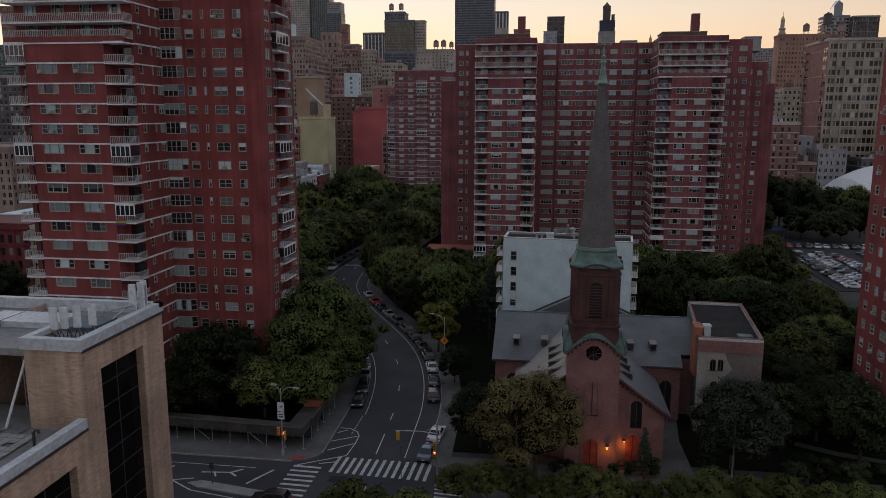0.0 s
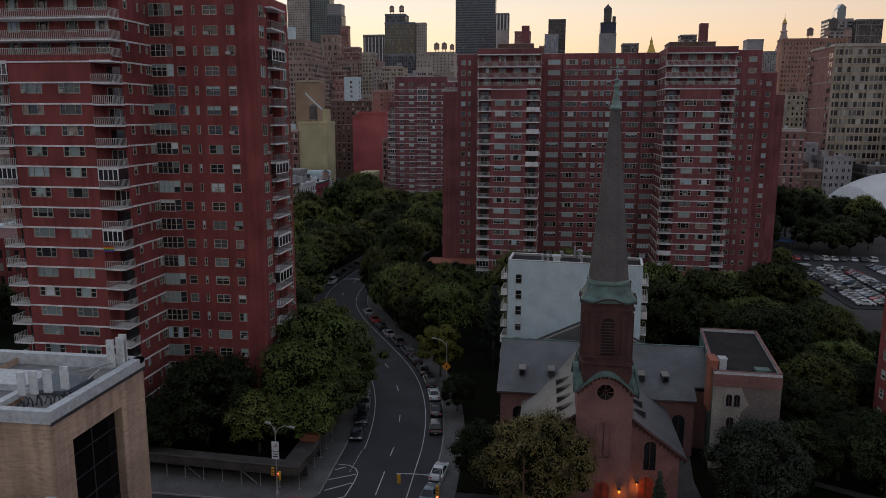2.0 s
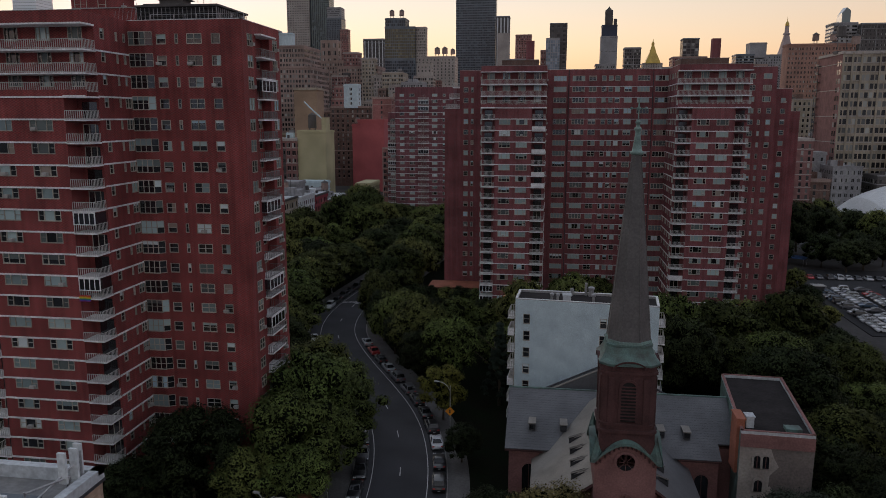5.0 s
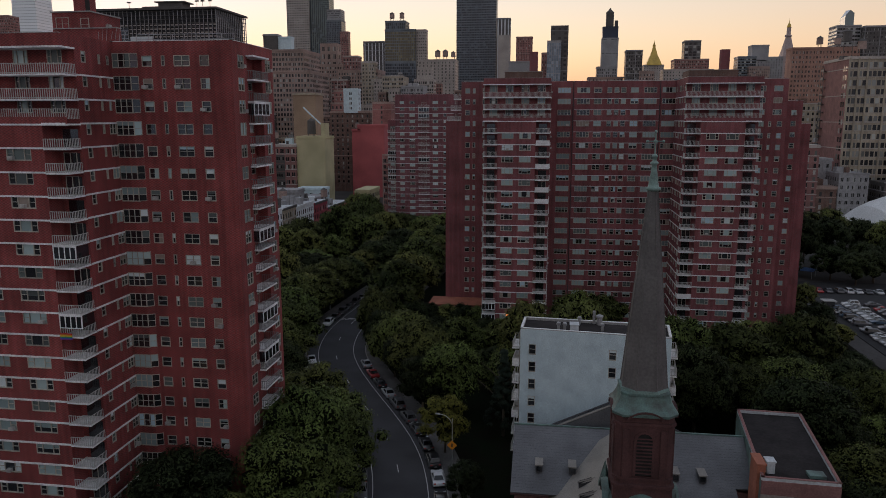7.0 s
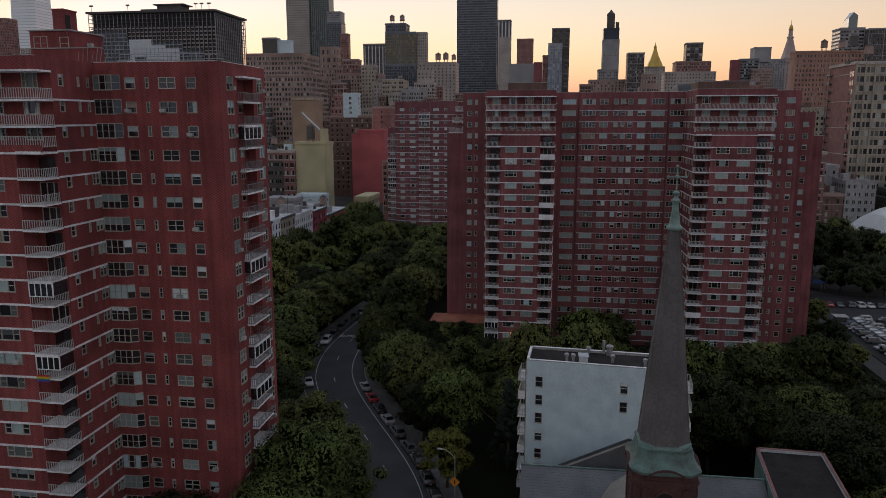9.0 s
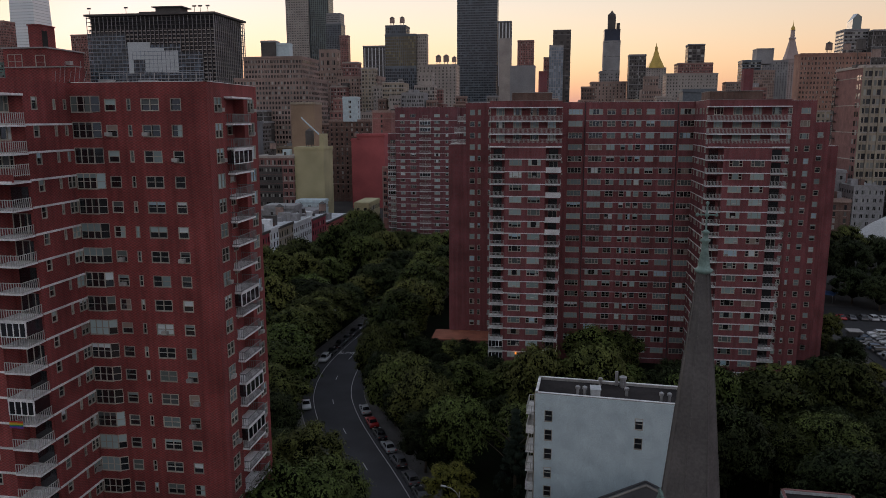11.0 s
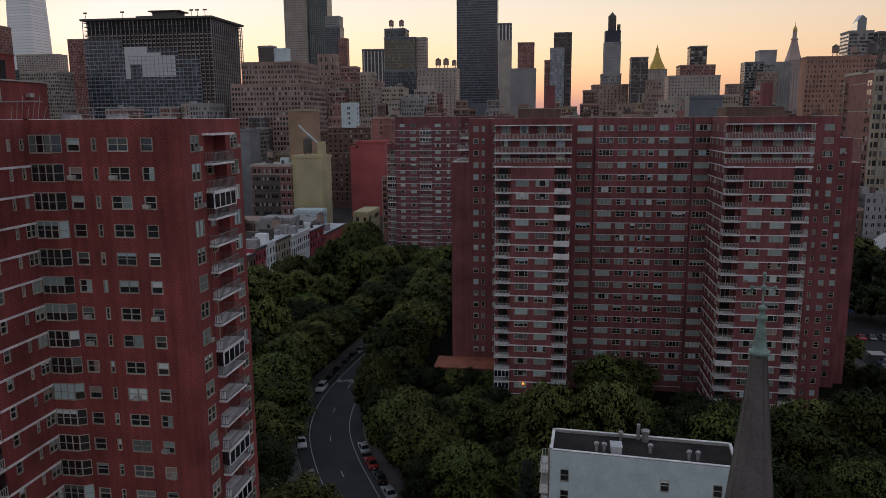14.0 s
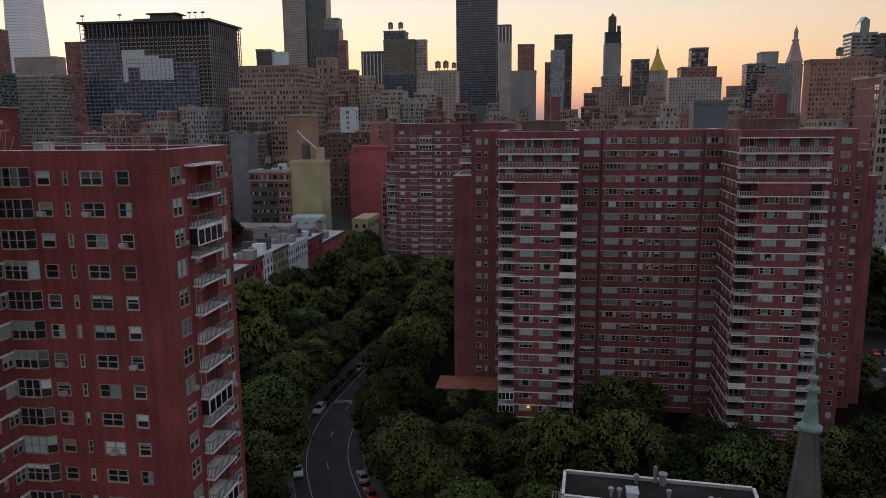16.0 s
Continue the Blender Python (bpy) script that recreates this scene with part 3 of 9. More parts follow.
setting("kerb_avenue_east", Build().box(8.5, 160, 64.8, 65.0, -0.05, 0.16), M["kerb"], "granite kerb of the avenue", "kerb")
setting("ramp_red", Build().prism([(-17.6, 73.7), (-15.9, 74.1), (-15.7, 75.0), (-17.4, 74.6)], 0.15, 0.164), M["redpad"], "red tactile kerb ramp", "ramp")
setting("median_island", Build().prism([(-27.5, 66.2), (-25.9, 65.4), (-14.5, 63.4), (-13.6, 64.2), (-14.6, 65.0), (-26.0, 67.0)], -0.05, 0.18), M["kerb"], "narrow concrete island in the avenue", "island")

# road markings
mk = Build()
Z = 0.006
for off in (-4.0, 4.0):
    ribbon(mk, LINE, off - 0.06, off + 0.06, Z, lo=(74.5 if off > 0 else 88))
for k in range(0, len(LINE) - 1):
    p = LINE[k]
    if 86 < p.y < 300 and k % 6 == 0:
        q = LINE[k] + (LINE[k + 1] - LINE[k]).normalized() * 2.6
        d = (q - p).normalized()
        nx, ny = d.y * 0.07, -d.x * 0.07
        mk.quad((p.x + nx, p.y + ny, Z), (q.x + nx, q.y + ny, Z), (q.x - nx, q.y - ny, Z), (p.x - nx, p.y - ny, Z))
for k in range(12):
    y = 82.4 + 0.5 * k * 1.1
    mk.quad((-11.95, y, Z), (-11.80, y, Z), (-11.76, y + 0.3, Z), (-11.91, y + 0.3, Z))
mk.quad((-7.22, 77.0, Z), (-7.08, 77.0, Z), (-7.3, 83.2, Z), (-7.44, 83.2, Z))


def stripe(x0, y0, x1, y1, w):
    d = Vector((x1 - x0, y1 - y0)).normalized()
    nx, ny = d.y * w / 2, -d.x * w / 2
    mk.quad((x0 - nx, y0 - ny, Z), (x0 + nx, y0 + ny, Z), (x1 + nx, y1 + ny, Z), (x1 - nx, y1 - ny, Z))


setting("road_markings", mk, M["paint"], "worn white lane lines on the asphalt", "road marking")
mk = Build()
for k in range(13):                                        # crossing of the curved street
    x = -11.6 + k * 0.98
    stripe(x, 71.4 - 0.05 * k, x + 0.15, 75.6 - 0.02 * k, 0.42)
setting("crossing_street", mk, M["paint"], "white zebra bars across the curved street", "crossing")
mk = Build()
for k in range(9):                                         # crossing of the avenue
    stripe(-16.6, 72.4 - k * 1.15, -13.0, 72.3 - k * 1.15, 0.42)
setting("crossing_avenue", mk, M["paint"], "white zebra bars across the avenue", "crossing")
mk = Build()
for k in range(6):
    stripe(1.6 + 0.1 * k, 70.0 - k * 0.9, 5.0, 69.8 - k * 0.9, 0.35)
for a, c in (((-13.9, 82.7), (-12.7, 83.7)), ((-14.2, 79.8), (-10.9, 81.9)), ((-13.7, 77.2), (-10.8, 79.6)), ((-16.2, 72.7), (-10.9, 76.0)), ((-13.6, 73.4), (-11.6, 74.2))):   # hatched corner
    stripe(*a, *c, 0.2)
for a, c in (((-14.0, 84.3), (-12.4, 84.2)), ((-12.4, 84.2), (-11.3, 83.4)), ((-11.3, 83.4), (-10.7, 82.1)), ((-10.7, 82.1), (-10.6, 79.8)), ((-10.6, 79.8), (-10.8, 76.0)), ((-11.6, 74.2), (-11.3, 75.4))):
    stripe(*a, *c, 0.16)
for x in (-34.0, -33.2, -32.4, -31.6):                      # lane words and arrows, too worn to read
    stripe(x, 68.2, x + 0.25, 70.4, 0.22)
stripe(-27.2, 69.2, -23.6, 69.6, 0.25), stripe(-23.6, 69.6, -22.4, 70.6, 0.3), stripe(-23.6, 69.6, -22.6, 68.8, 0.3), stripe(-25.5, 69.3, -25.0, 68.4, 0.22)
stripe(-20.6, 67.2, -18.6, 71.0, 0.3)
stripe(-29.8, 66.8, -27.4, 67.6, 0.2), stripe(-29.8, 66.8, -26.4, 64.8, 0.2), stripe(-26.4, 64.8, -16, 62.9, 0.16), stripe(-36, 71.2, -21, 71.2, 0.12)
for x in (-10.6, -7.4, -1.4):
    stripe(x, 67.2, x + 1.1, 68.6, 0.25), stripe(x + 1.1, 68.6, x + 0.9, 67.0, 0.2)
setting("road_hatching", mk, M["paint"], "white hatching and arrows on the asphalt", "road marking")
cover = Build().box(-11.2, -9.2, 69.0, 70.6, 0.004, 0.016)
setting("road_patch", cover, M["patch"], "dark square asphalt patch in the junction", "road")


def flat_text(words, x, y, height, rz, stretch=1.0):
    cu = bpy.data.curves.new("lane_word", "FONT")
    cu.body, cu.size, cu.extrude = words, height, 0.004
    cu.align_x = "CENTER"
    cu.materials.append(M["paint"])
    tmp = new("tmp_word", cu)
    me = bpy.data.meshes.new_from_object(tmp.evaluated_get(bpy.context.evaluated_depsgraph_get()))
    bpy.data.objects.remove(tmp)
    ob = new("lane_word", me)
    ob.matrix_basis = pose(x, y, 0.009, 0, 0, rz) @ Matrix.Diagonal((1, stretch, 1, 1))
    return tagged(ob, "white painted lane word BUMP on asphalt", "road marking", kind="structure")


flat_text("BUMP", -42.3, 195.0, 1.5, 3, 1.9)
flat_text("BUMP", -38.7, 194.6, 1.5, 3, 1.9)

# ---------------------------------------------------------------- houses: windows, balconies, facades
F = 2.7
ROWS = [60.0 - F * k for k in range(22)]
wrng = random.Random(21)
BK = ["brick"]                                     # which brick colour the block in hand takes
_win, _pane, _bal = {}, {}, {}
BAR = [0.055]                                       # width of the window bars in hand


def lattice(b, xs, zs, hole, y0, y1, mi=0):
    """One welded grid of bars between y0 and y1; hole(i, k) tells which cells stay open."""
    idx = {}
    def v(x, y, z):
        key = (round(x, 4), round(y, 4), round(z, 4))
        if key not in idx:
            idx[key] = len(b.v)
            b.v.append((x, y, z))
        return idx[key]
    def face(*p):
        b.f.append(tuple(v(*q) for q in p))
        b.m.append(mi)
    nx, nz = len(xs) - 1, len(zs) - 1
    solid = lambda i, k: 0 <= i < nx and 0 <= k < nz and not hole(i, k)
    for i in range(nx):
        for k in range(nz):
            if not solid(i, k):
                continue
            x0, x1, z0, z1 = xs[i], xs[i + 1], zs[k], zs[k + 1]
            face((x0, y0, z0), (x1, y0, z0), (x1, y0, z1), (x0, y0, z1))
            if not solid(i - 1, k):
                face((x0, y1, z0), (x0, y0, z0), (x0, y0, z1), (x0, y1, z1))
            if not solid(i + 1, k):
                face((x1, y0, z0), (x1, y1, z0), (x1, y1, z1), (x1, y0, z1))
            if not solid(i, k - 1):
                face((x0, y1, z0), (x1, y1, z0), (x1, y0, z0), (x0, y0, z0))
            if not solid(i, k + 1):
                face((x0, y0, z1), (x1, y0, z1), (x1, y1, z1), (x0, y1, z1))
    return b


def window_mesh(w, h, lights):
    key = (round(w, 2), round(h, 2), lights, BAR[0])
    if key not in _win:
        t = BAR[0]
        edges = {1: (), 2: (0.5,), 3: (0.27, 0.73), 4: (0.25, 0.5, 0.75)}[lights]
        xs = [-0.02, t] + [q for e in edges for q in (w * e - t * 0.55, w * e + t * 0.55)] + [w - t, w + 0.02]
        zs = [-0.09, t * 0.6, h * 0.5 - 0.022, h * 0.5 + 0.022, h - t, h + 0.01]
        fixed = (3,) if lights == 3 else (3, 5) if lights == 4 else ()
        hole = lambda i, k: i % 2 == 1 and (k in (1, 3) or (k == 2 and i in fixed))
        _win[key] = lattice(Build(), xs, zs, hole, -0.06, 0.10).mesh("window", M["frame"])
    return _win[key]


def pane_mesh(w, h, style):
    key = (round(w, 2), round(h, 2), style)
    if key not in _pane:
        b, y = Build(), 0.085
        q = lambda x0, x1, z0, z1, mi: b.quad((x0, y, z0), (x1, y, z0), (x1, y, z1), (x0, y, z1), mi=mi)
        if style == 0:
            q(0, w, 0, h, 0)
        elif style == 1:
            q(0, w, 0, h, 1)
        elif style == 2:
            q(0, w, 0, h * 0.48, 0), q(0, w, h * 0.48, h, 1)
        elif style == 3:
            q(0, w, 0, h * 0.7, 0), q(0, w, h * 0.7, h, 1)
        elif style == 4:
            q(0, w * 0.28, 0, h, 1), q(w * 0.28, w * 0.72, 0, h, 0), q(w * 0.72, w, 0, h, 1)
        elif style == 5:
            q(0, w * 0.5, 0, h, 0), q(w * 0.5, w, 0, h, 1)
        elif style == 7:
            q(0, w * 0.27, 0, h, 0), q(w * 0.27, w * 0.73, 0, h, 1), q(w * 0.73, w, 0, h, 0)
        elif style == 8:
            q(0, w * 0.27, 0, h * 0.55, 0), q(0, w * 0.27, h * 0.55, h, 1), q(w * 0.27, w * 0.73, 0, h * 0.4, 0), q(w * 0.27, w * 0.73, h * 0.4, h, 1), q(w * 0.73, w, 0, h * 0.55, 0), q(w * 0.73, w, h * 0.55, h, 1)
        else:
            q(0, w, 0, h, 2)
        _pane[key] = b.mesh("pane", [M["glass"], M["blind"], M["glass_lit"]])
    return _pane[key]


AC = Build().box(-0.32, 0.32, -0.42, 0.05, 0, 0.40).box(-0.28, 0.28, -0.43, -0.42, 0.04, 0.36).mesh("air_conditioner", M["ac"])


# how panes are dressed: narrow windows, then wide ones
PANES = [(0, 0, 0, 2, 2, 2, 2, 3, 3, 1, 5, 6), (0, 0, 7, 7, 7, 1, 1, 1, 8, 4, 6, 6, 6)]


def add_window(house, origin, ang, u, z, w, h, lights, ac=0.0, styles=None):
    """A framed window whose lower left corner is u metres along the wall."""
    ca, sa = math.cos(radians(ang)), math.sin(radians(ang))
    m = pose(origin[0] + u * ca, origin[1] + u * sa, z, 0, 0, ang)
    wob = part("window", window_mesh(w, h, lights), None, house, m=m)
    part("pane", pane_mesh(w, h, wrng.choice(styles or PANES[0]) if lights < 3 else wrng.choice(PANES[1])), None, wob)
    if wrng.random() < ac:
        part("air_conditioner", AC, None, wob, "boxy grey window air conditioner", m=pose(w * wrng.choice((0.2, 0.5, 0.8)), 0, 0.03))


def facade(house, p0, p1, z0, z1, rows, cols, mat, ac=0.12, label="", styles=None):
    """A wall from p0 to p1 (its outside to the right of that way) with recessed windows.
    cols: (u0, width, bottom, height, lights, [first row, last row])."""
    d = Vector((p1[0] - p0[0], p1[1] - p0[1]))
    L = d.length
    ang = math.degrees(math.atan2(d.y, d.x))
    d.normalize()
    n_in = Vector((-d.y, d.x)) * 0.16
    b = Build()
    at = lambda u, z, inn=0.0: (p0[0] + d.x * u + n_in.x * inn, p0[1] + d.y * u + n_in.y * inn, z)
    wall = lambda u0, u1, a, c: b.quad(at(u0, a), at(u1, a), at(u1, c), at(u0, c)) if u1 - u0 > 1e-4 and c - a > 1e-4 else None
    rows = sorted(r for r in rows if r - F / 2 > z0 - 0.5 and r + F / 2 < z1 + 0.6)
    low = z0
    cols = sorted(cols)
    for k, zc in enumerate(rows):
        top = z1 if k == len(rows) - 1 else zc + F / 2
        u = 0.0
        idx = round((60.0 - zc) / F)
        for c in cols:
            u0, w, hb, h, lights = c[:5]
            if len(c) > 5 and not c[5][0] <= idx <= c[5][1]:
                continue
            wall(u, u0, low, top)
            a, e = zc + hb, zc + hb + h
            wall(u0, u0 + w, low, a), wall(u0, u0 + w, e, top)
            b.quad(at(u0, a), at(u0 + w, a), at(u0 + w, a, 1), at(u0, a, 1))
            b.quad(at(u0, e, 1), at(u0 + w, e, 1), at(u0 + w, e), at(u0, e))
            b.quad(at(u0, a, 1), at(u0, e, 1), at(u0, e), at(u0, a))
            b.quad(at(u0 + w, a), at(u0 + w, e), at(u0 + w, e, 1), at(u0 + w, a, 1))
            if lights:
                add_window(house, (p0[0], p0[1]), ang, u0, a, w, h, lights, ac if w > 0.8 else 0, **({"styles": styles} if styles else {}))
            u = u0 + w
        wall(u, L, low, top)
        low = top
    if not rows:
        wall(0, L, z0, z1)
    return part("wall", b, mat, house, label)


def band(house, p0, p1, z, out=0.13, h=0.2, mat=None):
    """A pale slab edge that runs along a wall."""
    d = Vector((p1[0] - p0[0], p1[1] - p0[1]))
    L, ang = d.length, math.degrees(math.atan2(d.y, d.x))
    return part("slab_edge", Build().box(-0.0, L, -out, 0.03, -h / 2, h / 2), mat or M["slab"], house, m=pose(p0[0], p0[1], z, 0, 0, ang))


def railing_build(w, depth, h=1.02, sides=(True, True), gap=0.27, back=0.0, pick=0.036):
    b = Build()
    def run(x0, y0, x1, y1):
        L = math.hypot(x1 - x0, y1 - y0)
        n = max(1, int(L / gap))
        horizontal = abs(x1 - x0) > abs(y1 - y0)
        for z in (0.12, h):
            if horizontal:
                b.box(x0, x1, y0 - 0.025, y0 + 0.025, z - 0.03, z + 0.03)
            else:
                b.box(x0 - 0.025, x0 + 0.025, min(y0, y1), max(y0, y1), z - 0.03, z + 0.03)
        for k in range(n + 1):
            x, y = x0 + (x1 - x0) * k / n, y0 + (y1 - y0) * k / n
            b.box(x - (pick if horizontal else 0.018), x + (pick if horizontal else 0.018), y - (0.018 if horizontal else pick), y + (0.018 if horizontal else pick), 0.0, h + 0.06 * (k % 2), skip="bt")
    run(0, -depth, w, -depth)
    if sides[0]:
        run(0, -depth, 0, back)
    if sides[1]:
        run(w, -depth, w, back)
    return b


def add_balcony(house, m, w, depth, back=0.0, glazed=False, solid=False, sides=(True, True), thin=False):
    """A slab with a railing at the wall's outside; back: how far the recess goes in."""
    k = (round(w, 2), round(depth, 2), round(back, 2), sides, thin)
    if k not in _bal:
        slab = Build().box(-0.05, w + 0.05, -depth - 0.06, back, -0.19, 0.0).mesh("balcony", M["slab"])
        rail = railing_build(w, depth, sides=sides, back=back - 0.1 if back > 0.2 else 0.0, gap=0.26 if thin else 0.27, pick=0.024 if thin else 0.036).mesh("railing", M["rail_mid"] if thin else M["rail"])
        dw = min(2.2, w * 0.6)
        dr = Build()
        dr.box(0, dw, -0.05, 0.05, 0, 0.08).box(0, dw, -0.05, 0.05, 2.05, 2.12).box(0, 0.07, -0.05, 0.05, 0.08, 2.05).box(dw - 0.07, dw, -0.05, 0.05, 0.08, 2.05).box(dw / 2 - 0.04, dw / 2 + 0.04, -0.05, 0.05, 0.08, 2.05)
        door = dr.mesh("balcony_door", M["frame"])
        gl = Build().box(0.06, dw - 0.06, -0.01, 0.02, 0.07, 2.06).mesh("pane", M["glass"])
        xs = [-0.06] + [q for e in range(1, 4) for q in (w * e / 4 - 0.05, w * e / 4 + 0.05)]
        xs = [-0.06, 0.06] + xs[1:] + [w - 0.06, w + 0.06]
        en = lattice(Build(), xs, [0.95, 1.05, 2.38, 2.5], lambda i, k: k == 1 and i % 2 == 1, -depth - 0.05, -depth + 0.05)
        en = en.mesh("enclosure", M["slab"])
        eg = Build().box(0, w, -depth, -depth + 0.03, 1.0, 2.4).box(0, 0.03, -depth, max(0, back - 0.2), 1.0, 2.4).box(w - 0.03, w, -depth, max(0, back - 0.2), 1.0, 2.4).mesh("pane", M["glass"])
        pn = Build().box(0, w, -depth - 0.03, -depth + 0.03, 0.05, 1.0)
        if sides[0]:
            pn.box(-0.03, 0.03, -depth, max(back - 0.1, 0), 0.05, 1.0)
        if sides[1]:
            pn.box(w - 0.03, w + 0.03, -depth, max(back - 0.1, 0), 0.05, 1.0)
        _bal[k] = (slab, rail, door, gl, en, eg, pn.mesh("railing", M["slab"]), dw)
    slab, rail, door, gl, en, eg, pn, dw = _bal[k]
    ob = part("balcony", slab, None, house, "projecting concrete balcony slab", m=m)
    part("railing", pn if solid else rail, None, ob, "solid white panel railing" if solid else "grey metal bar railing")
    if back < 0.1 or wrng.random() < 0.35:
        part("balcony_door", door, None, ob, m=pose((w - dw) / 2, back - 0.06, 0.02))
    if glazed:
        part("enclosure", en, None, ob, "white framed glazing over the balcony")
        part("enclosure_pane", eg, None, ob)
    return ob


def door_glass(house, x, y, z, ang, w):
    part("balcony_pane", Build().box(0, w, -0.03, 0.02, 0, 2.05), M["glass"], house, m=pose(x, y, z, 0, 0, ang))


def flat_roof(house, poly, z, parapet=0.5, mat=None, cop=None, edge=None):
    mx, my = sum(p[0] for p in poly) / len(poly), sum(p[1] for p in poly) / len(poly)
    part("roof", Build().prism([(mx + (x - mx) * 0.985, my + (y - my) * 0.985) for x, y in poly], z - 0.9, z - parapet), mat or M["roof"], house, "dark felt flat roof")
    b, c = Build(), Build()
    n = len(poly)
    cx, cy = sum(p[0] for p in poly) / n, sum(p[1] for p in poly) / n
    for k in range(n):
        p, q = Vector(poly[k]), Vector(poly[(k + 1) % n])
        d = (q - p).normalized()
        inn = Vector((-d.y, d.x))
        for bb, t, za, zb, o in ((b, 0.3, z - parapet - 0.05, z - 0.004, 0.02), (c, 0.36, z - 0.004, z + 0.06, -0.04)):
            p1, q1 = p + inn * o - d * (0.04 if o < 0 else -0.02), q + inn * o + d * (0.04 if o < 0 else -0.02)
            p2, q2 = p1 + inn * t, q1 + inn * t
            bb.prism([(p1.x, p1.y), (q1.x, q1.y), (q2.x, q2.y), (p2.x, p2.y)], za, zb, bottom=True)
    part("parapet", b, M[BK[0]] if cop is None else cop, house)
    part("coping", c, edge or M["slab"], house)


def tower_wing(house, x0, x1, yf, yb, z0, z1, lrow, glaz, bw=3.3, left_cols=(), right_cols=(), ww=2.7, terraces=3, dep=2.2):
    """A wing that faces -y: paired windows in the middle, recessed balconies at both corners, open terraces on the top floors."""
    rows = [r for r in ROWS if r < 60.1]
    zt = ROWS[terraces - 1] - 1.95              # where the terraces begin
    lower = rows[terraces:]
    W = x1 - x0 - 2 * bw
    wc = [(W * 0.27 - ww / 2, ww, -0.55, 1.3, 3), (W * 0.73 - ww / 2, ww, -0.55, 1.3, 3)]
    facade(house, (x0 + bw, yf), (x1 - bw, yf), z0, zt, lower, wc, M[BK[0]], ac=0.25)
    for a, e in ((x0, x0 + bw), (x1 - bw, x1)):         # recess walls
        b = Build()
        b.quad((a, yf + dep, z0), (e, yf + dep, z0), (e, yf + dep, zt), (a, yf + dep, zt))
        inner = e if a == x0 else a
        s = [(inner, yf + dep, z0), (inner, yf, z0), (inner, yf, zt), (inner, yf + dep, zt)]
        b.quad(*(s if a == x0 else s[::-1]))
        part("wall", b, M[BK[0]], house)
        for k, r in enumerate(lower):
            zf = r - 1.95
            style = wrng.random()
            add_balcony(house, pose(a + 0.08, yf, zf), bw - 0.16, 0.12, dep - 0.02, sides=(a == x0, a != x0), glazed=style < glaz, solid=glaz <= style < glaz + 0.02)
            door_glass(house, a + 0.7, yf + dep - 0.03, zf + 0.02, 0, 1.9)
        band(house, (a, yf), (e, yf), zt, 0.1)
    for r in lower[:]:
        band(house, (x0 + bw, yf), (x1 - bw, yf), r - 1.95)
    # terrace storeys
    if terraces:
        sb = dep
        Wt = x1 - x0
        tc = [(Wt * q - 0.9, 1.8, -0.7, 1.5, 3) for q in (0.14, 0.38, 0.62, 0.86)]
        facade(house, (x0, yf + sb), (x1, yf + sb), zt, z1, rows[:terraces], tc, M[BK[0]], ac=0.0)
        for k in range(terraces):
            zf = rows[k] - 1.95
            part("terrace_slab", Build().box(x0 - 0.12, x1 + 0.12, yf - 0.15, yf + dep, zf - 0.2, zf), M["slab"], house, "long pale concrete terrace slab")
            if k < terraces - 1 or True:
                if k == terraces - 1:
                    part("parapet", Build().box(x0 - 0.05, x1 + 0.05, yf - 0.05, yf + 0.2, zf, zf + 0.75), M[BK[0]], house)
                rb = railing_build(Wt, 0.0, 1.1, (True, True), 0.27, sb - 0.05)
                part("railing", rb, M["rail"], house, "long pale bar railing", m=pose(x0, yf + 0.0, zf + (0.0 if k < terraces - 1 else 0.5)))
        part("canopy", Build().box(x0 - 0.12, x1 + 0.12, yf - 0.12, yf + sb, 60.8, 61.0), M["slab"], house, "pale roof slab over the terraces")
        part("parapet", Build().box(x0, x1, yf, yf + 0.3, 61.0, z1).box(x0, x0 + 0.3, yf + 0.3, yf + sb, 61.0, z1).box(x1 - 0.3, x1, yf + 0.3, yf + sb, 61.0, z1), M[BK[0]], house)
        part("coping", Build().box(x0 - 0.05, x1 + 0.05, yf - 0.05, yf + 0.35, z1, z1 + 0.06), M["concrete"], house)
        part("roof", Build().box(x0 + 0.3, x1 - 0.3, yf + 0.3, yf + sb + 0.1, z1 - 0.6, z1 - 0.5), M["roof"], house)
    # side walls
    facade(house, (x0, yb), (x0, yf + dep), z0, z1, rows, left_cols, M[BK[0]], ac=0.1)
    facade(house, (x1, yf + dep), (x1, yb), z0, z1, rows, right_cols, M[BK[0]], ac=0.1)
    for r in rows:
        band(house, (x1, yf + dep), (x1, yb), r - 1.95)
        band(house, (x0, yb), (x0, yf + dep), r - 1.95)


def back_and_roof(house, poly, z, faces):
    """Plain walls for the named edges of an outline, and its roof."""
    b = Build()
    for k in faces:
        p, q = poly[k], poly[(k + 1) % len(poly)]
        b.quad((*p, -0.05), (*q, -0.05), (*q, z), (*p, z))
    part("wall", b, M[BK[0]], house)
    flat_roof(house, poly, z)


# the tall block beside the street
west = thing("apartment_tower", "tall red brick apartment tower with corner balconies", "apartment building", "red brick apartment towers")
ZR = 62.35
FX0, FX1, FY, FYB = -42.5, -27.3, 94.4, 107.4
cols = [(0.35, 2.75, -0.62, 1.5, 0), (3.75, 1.25, -0.55, 1.2, 1), (6.25, 0.42, -0.5, 1.15, 1), (7.85, 2.0, -0.55, 1.2, 2), (11.15, 1.15, -0.55, 1.2, 1)]
facade(west, (FX0, FY), (FX1, FY), -0.05, ZR, ROWS, cols, M[BK[0]], ac=0.16)
RY0, RY1, RD = FY + 4.4, FY + 9.2, 1.25             # the balcony recess in the side wall
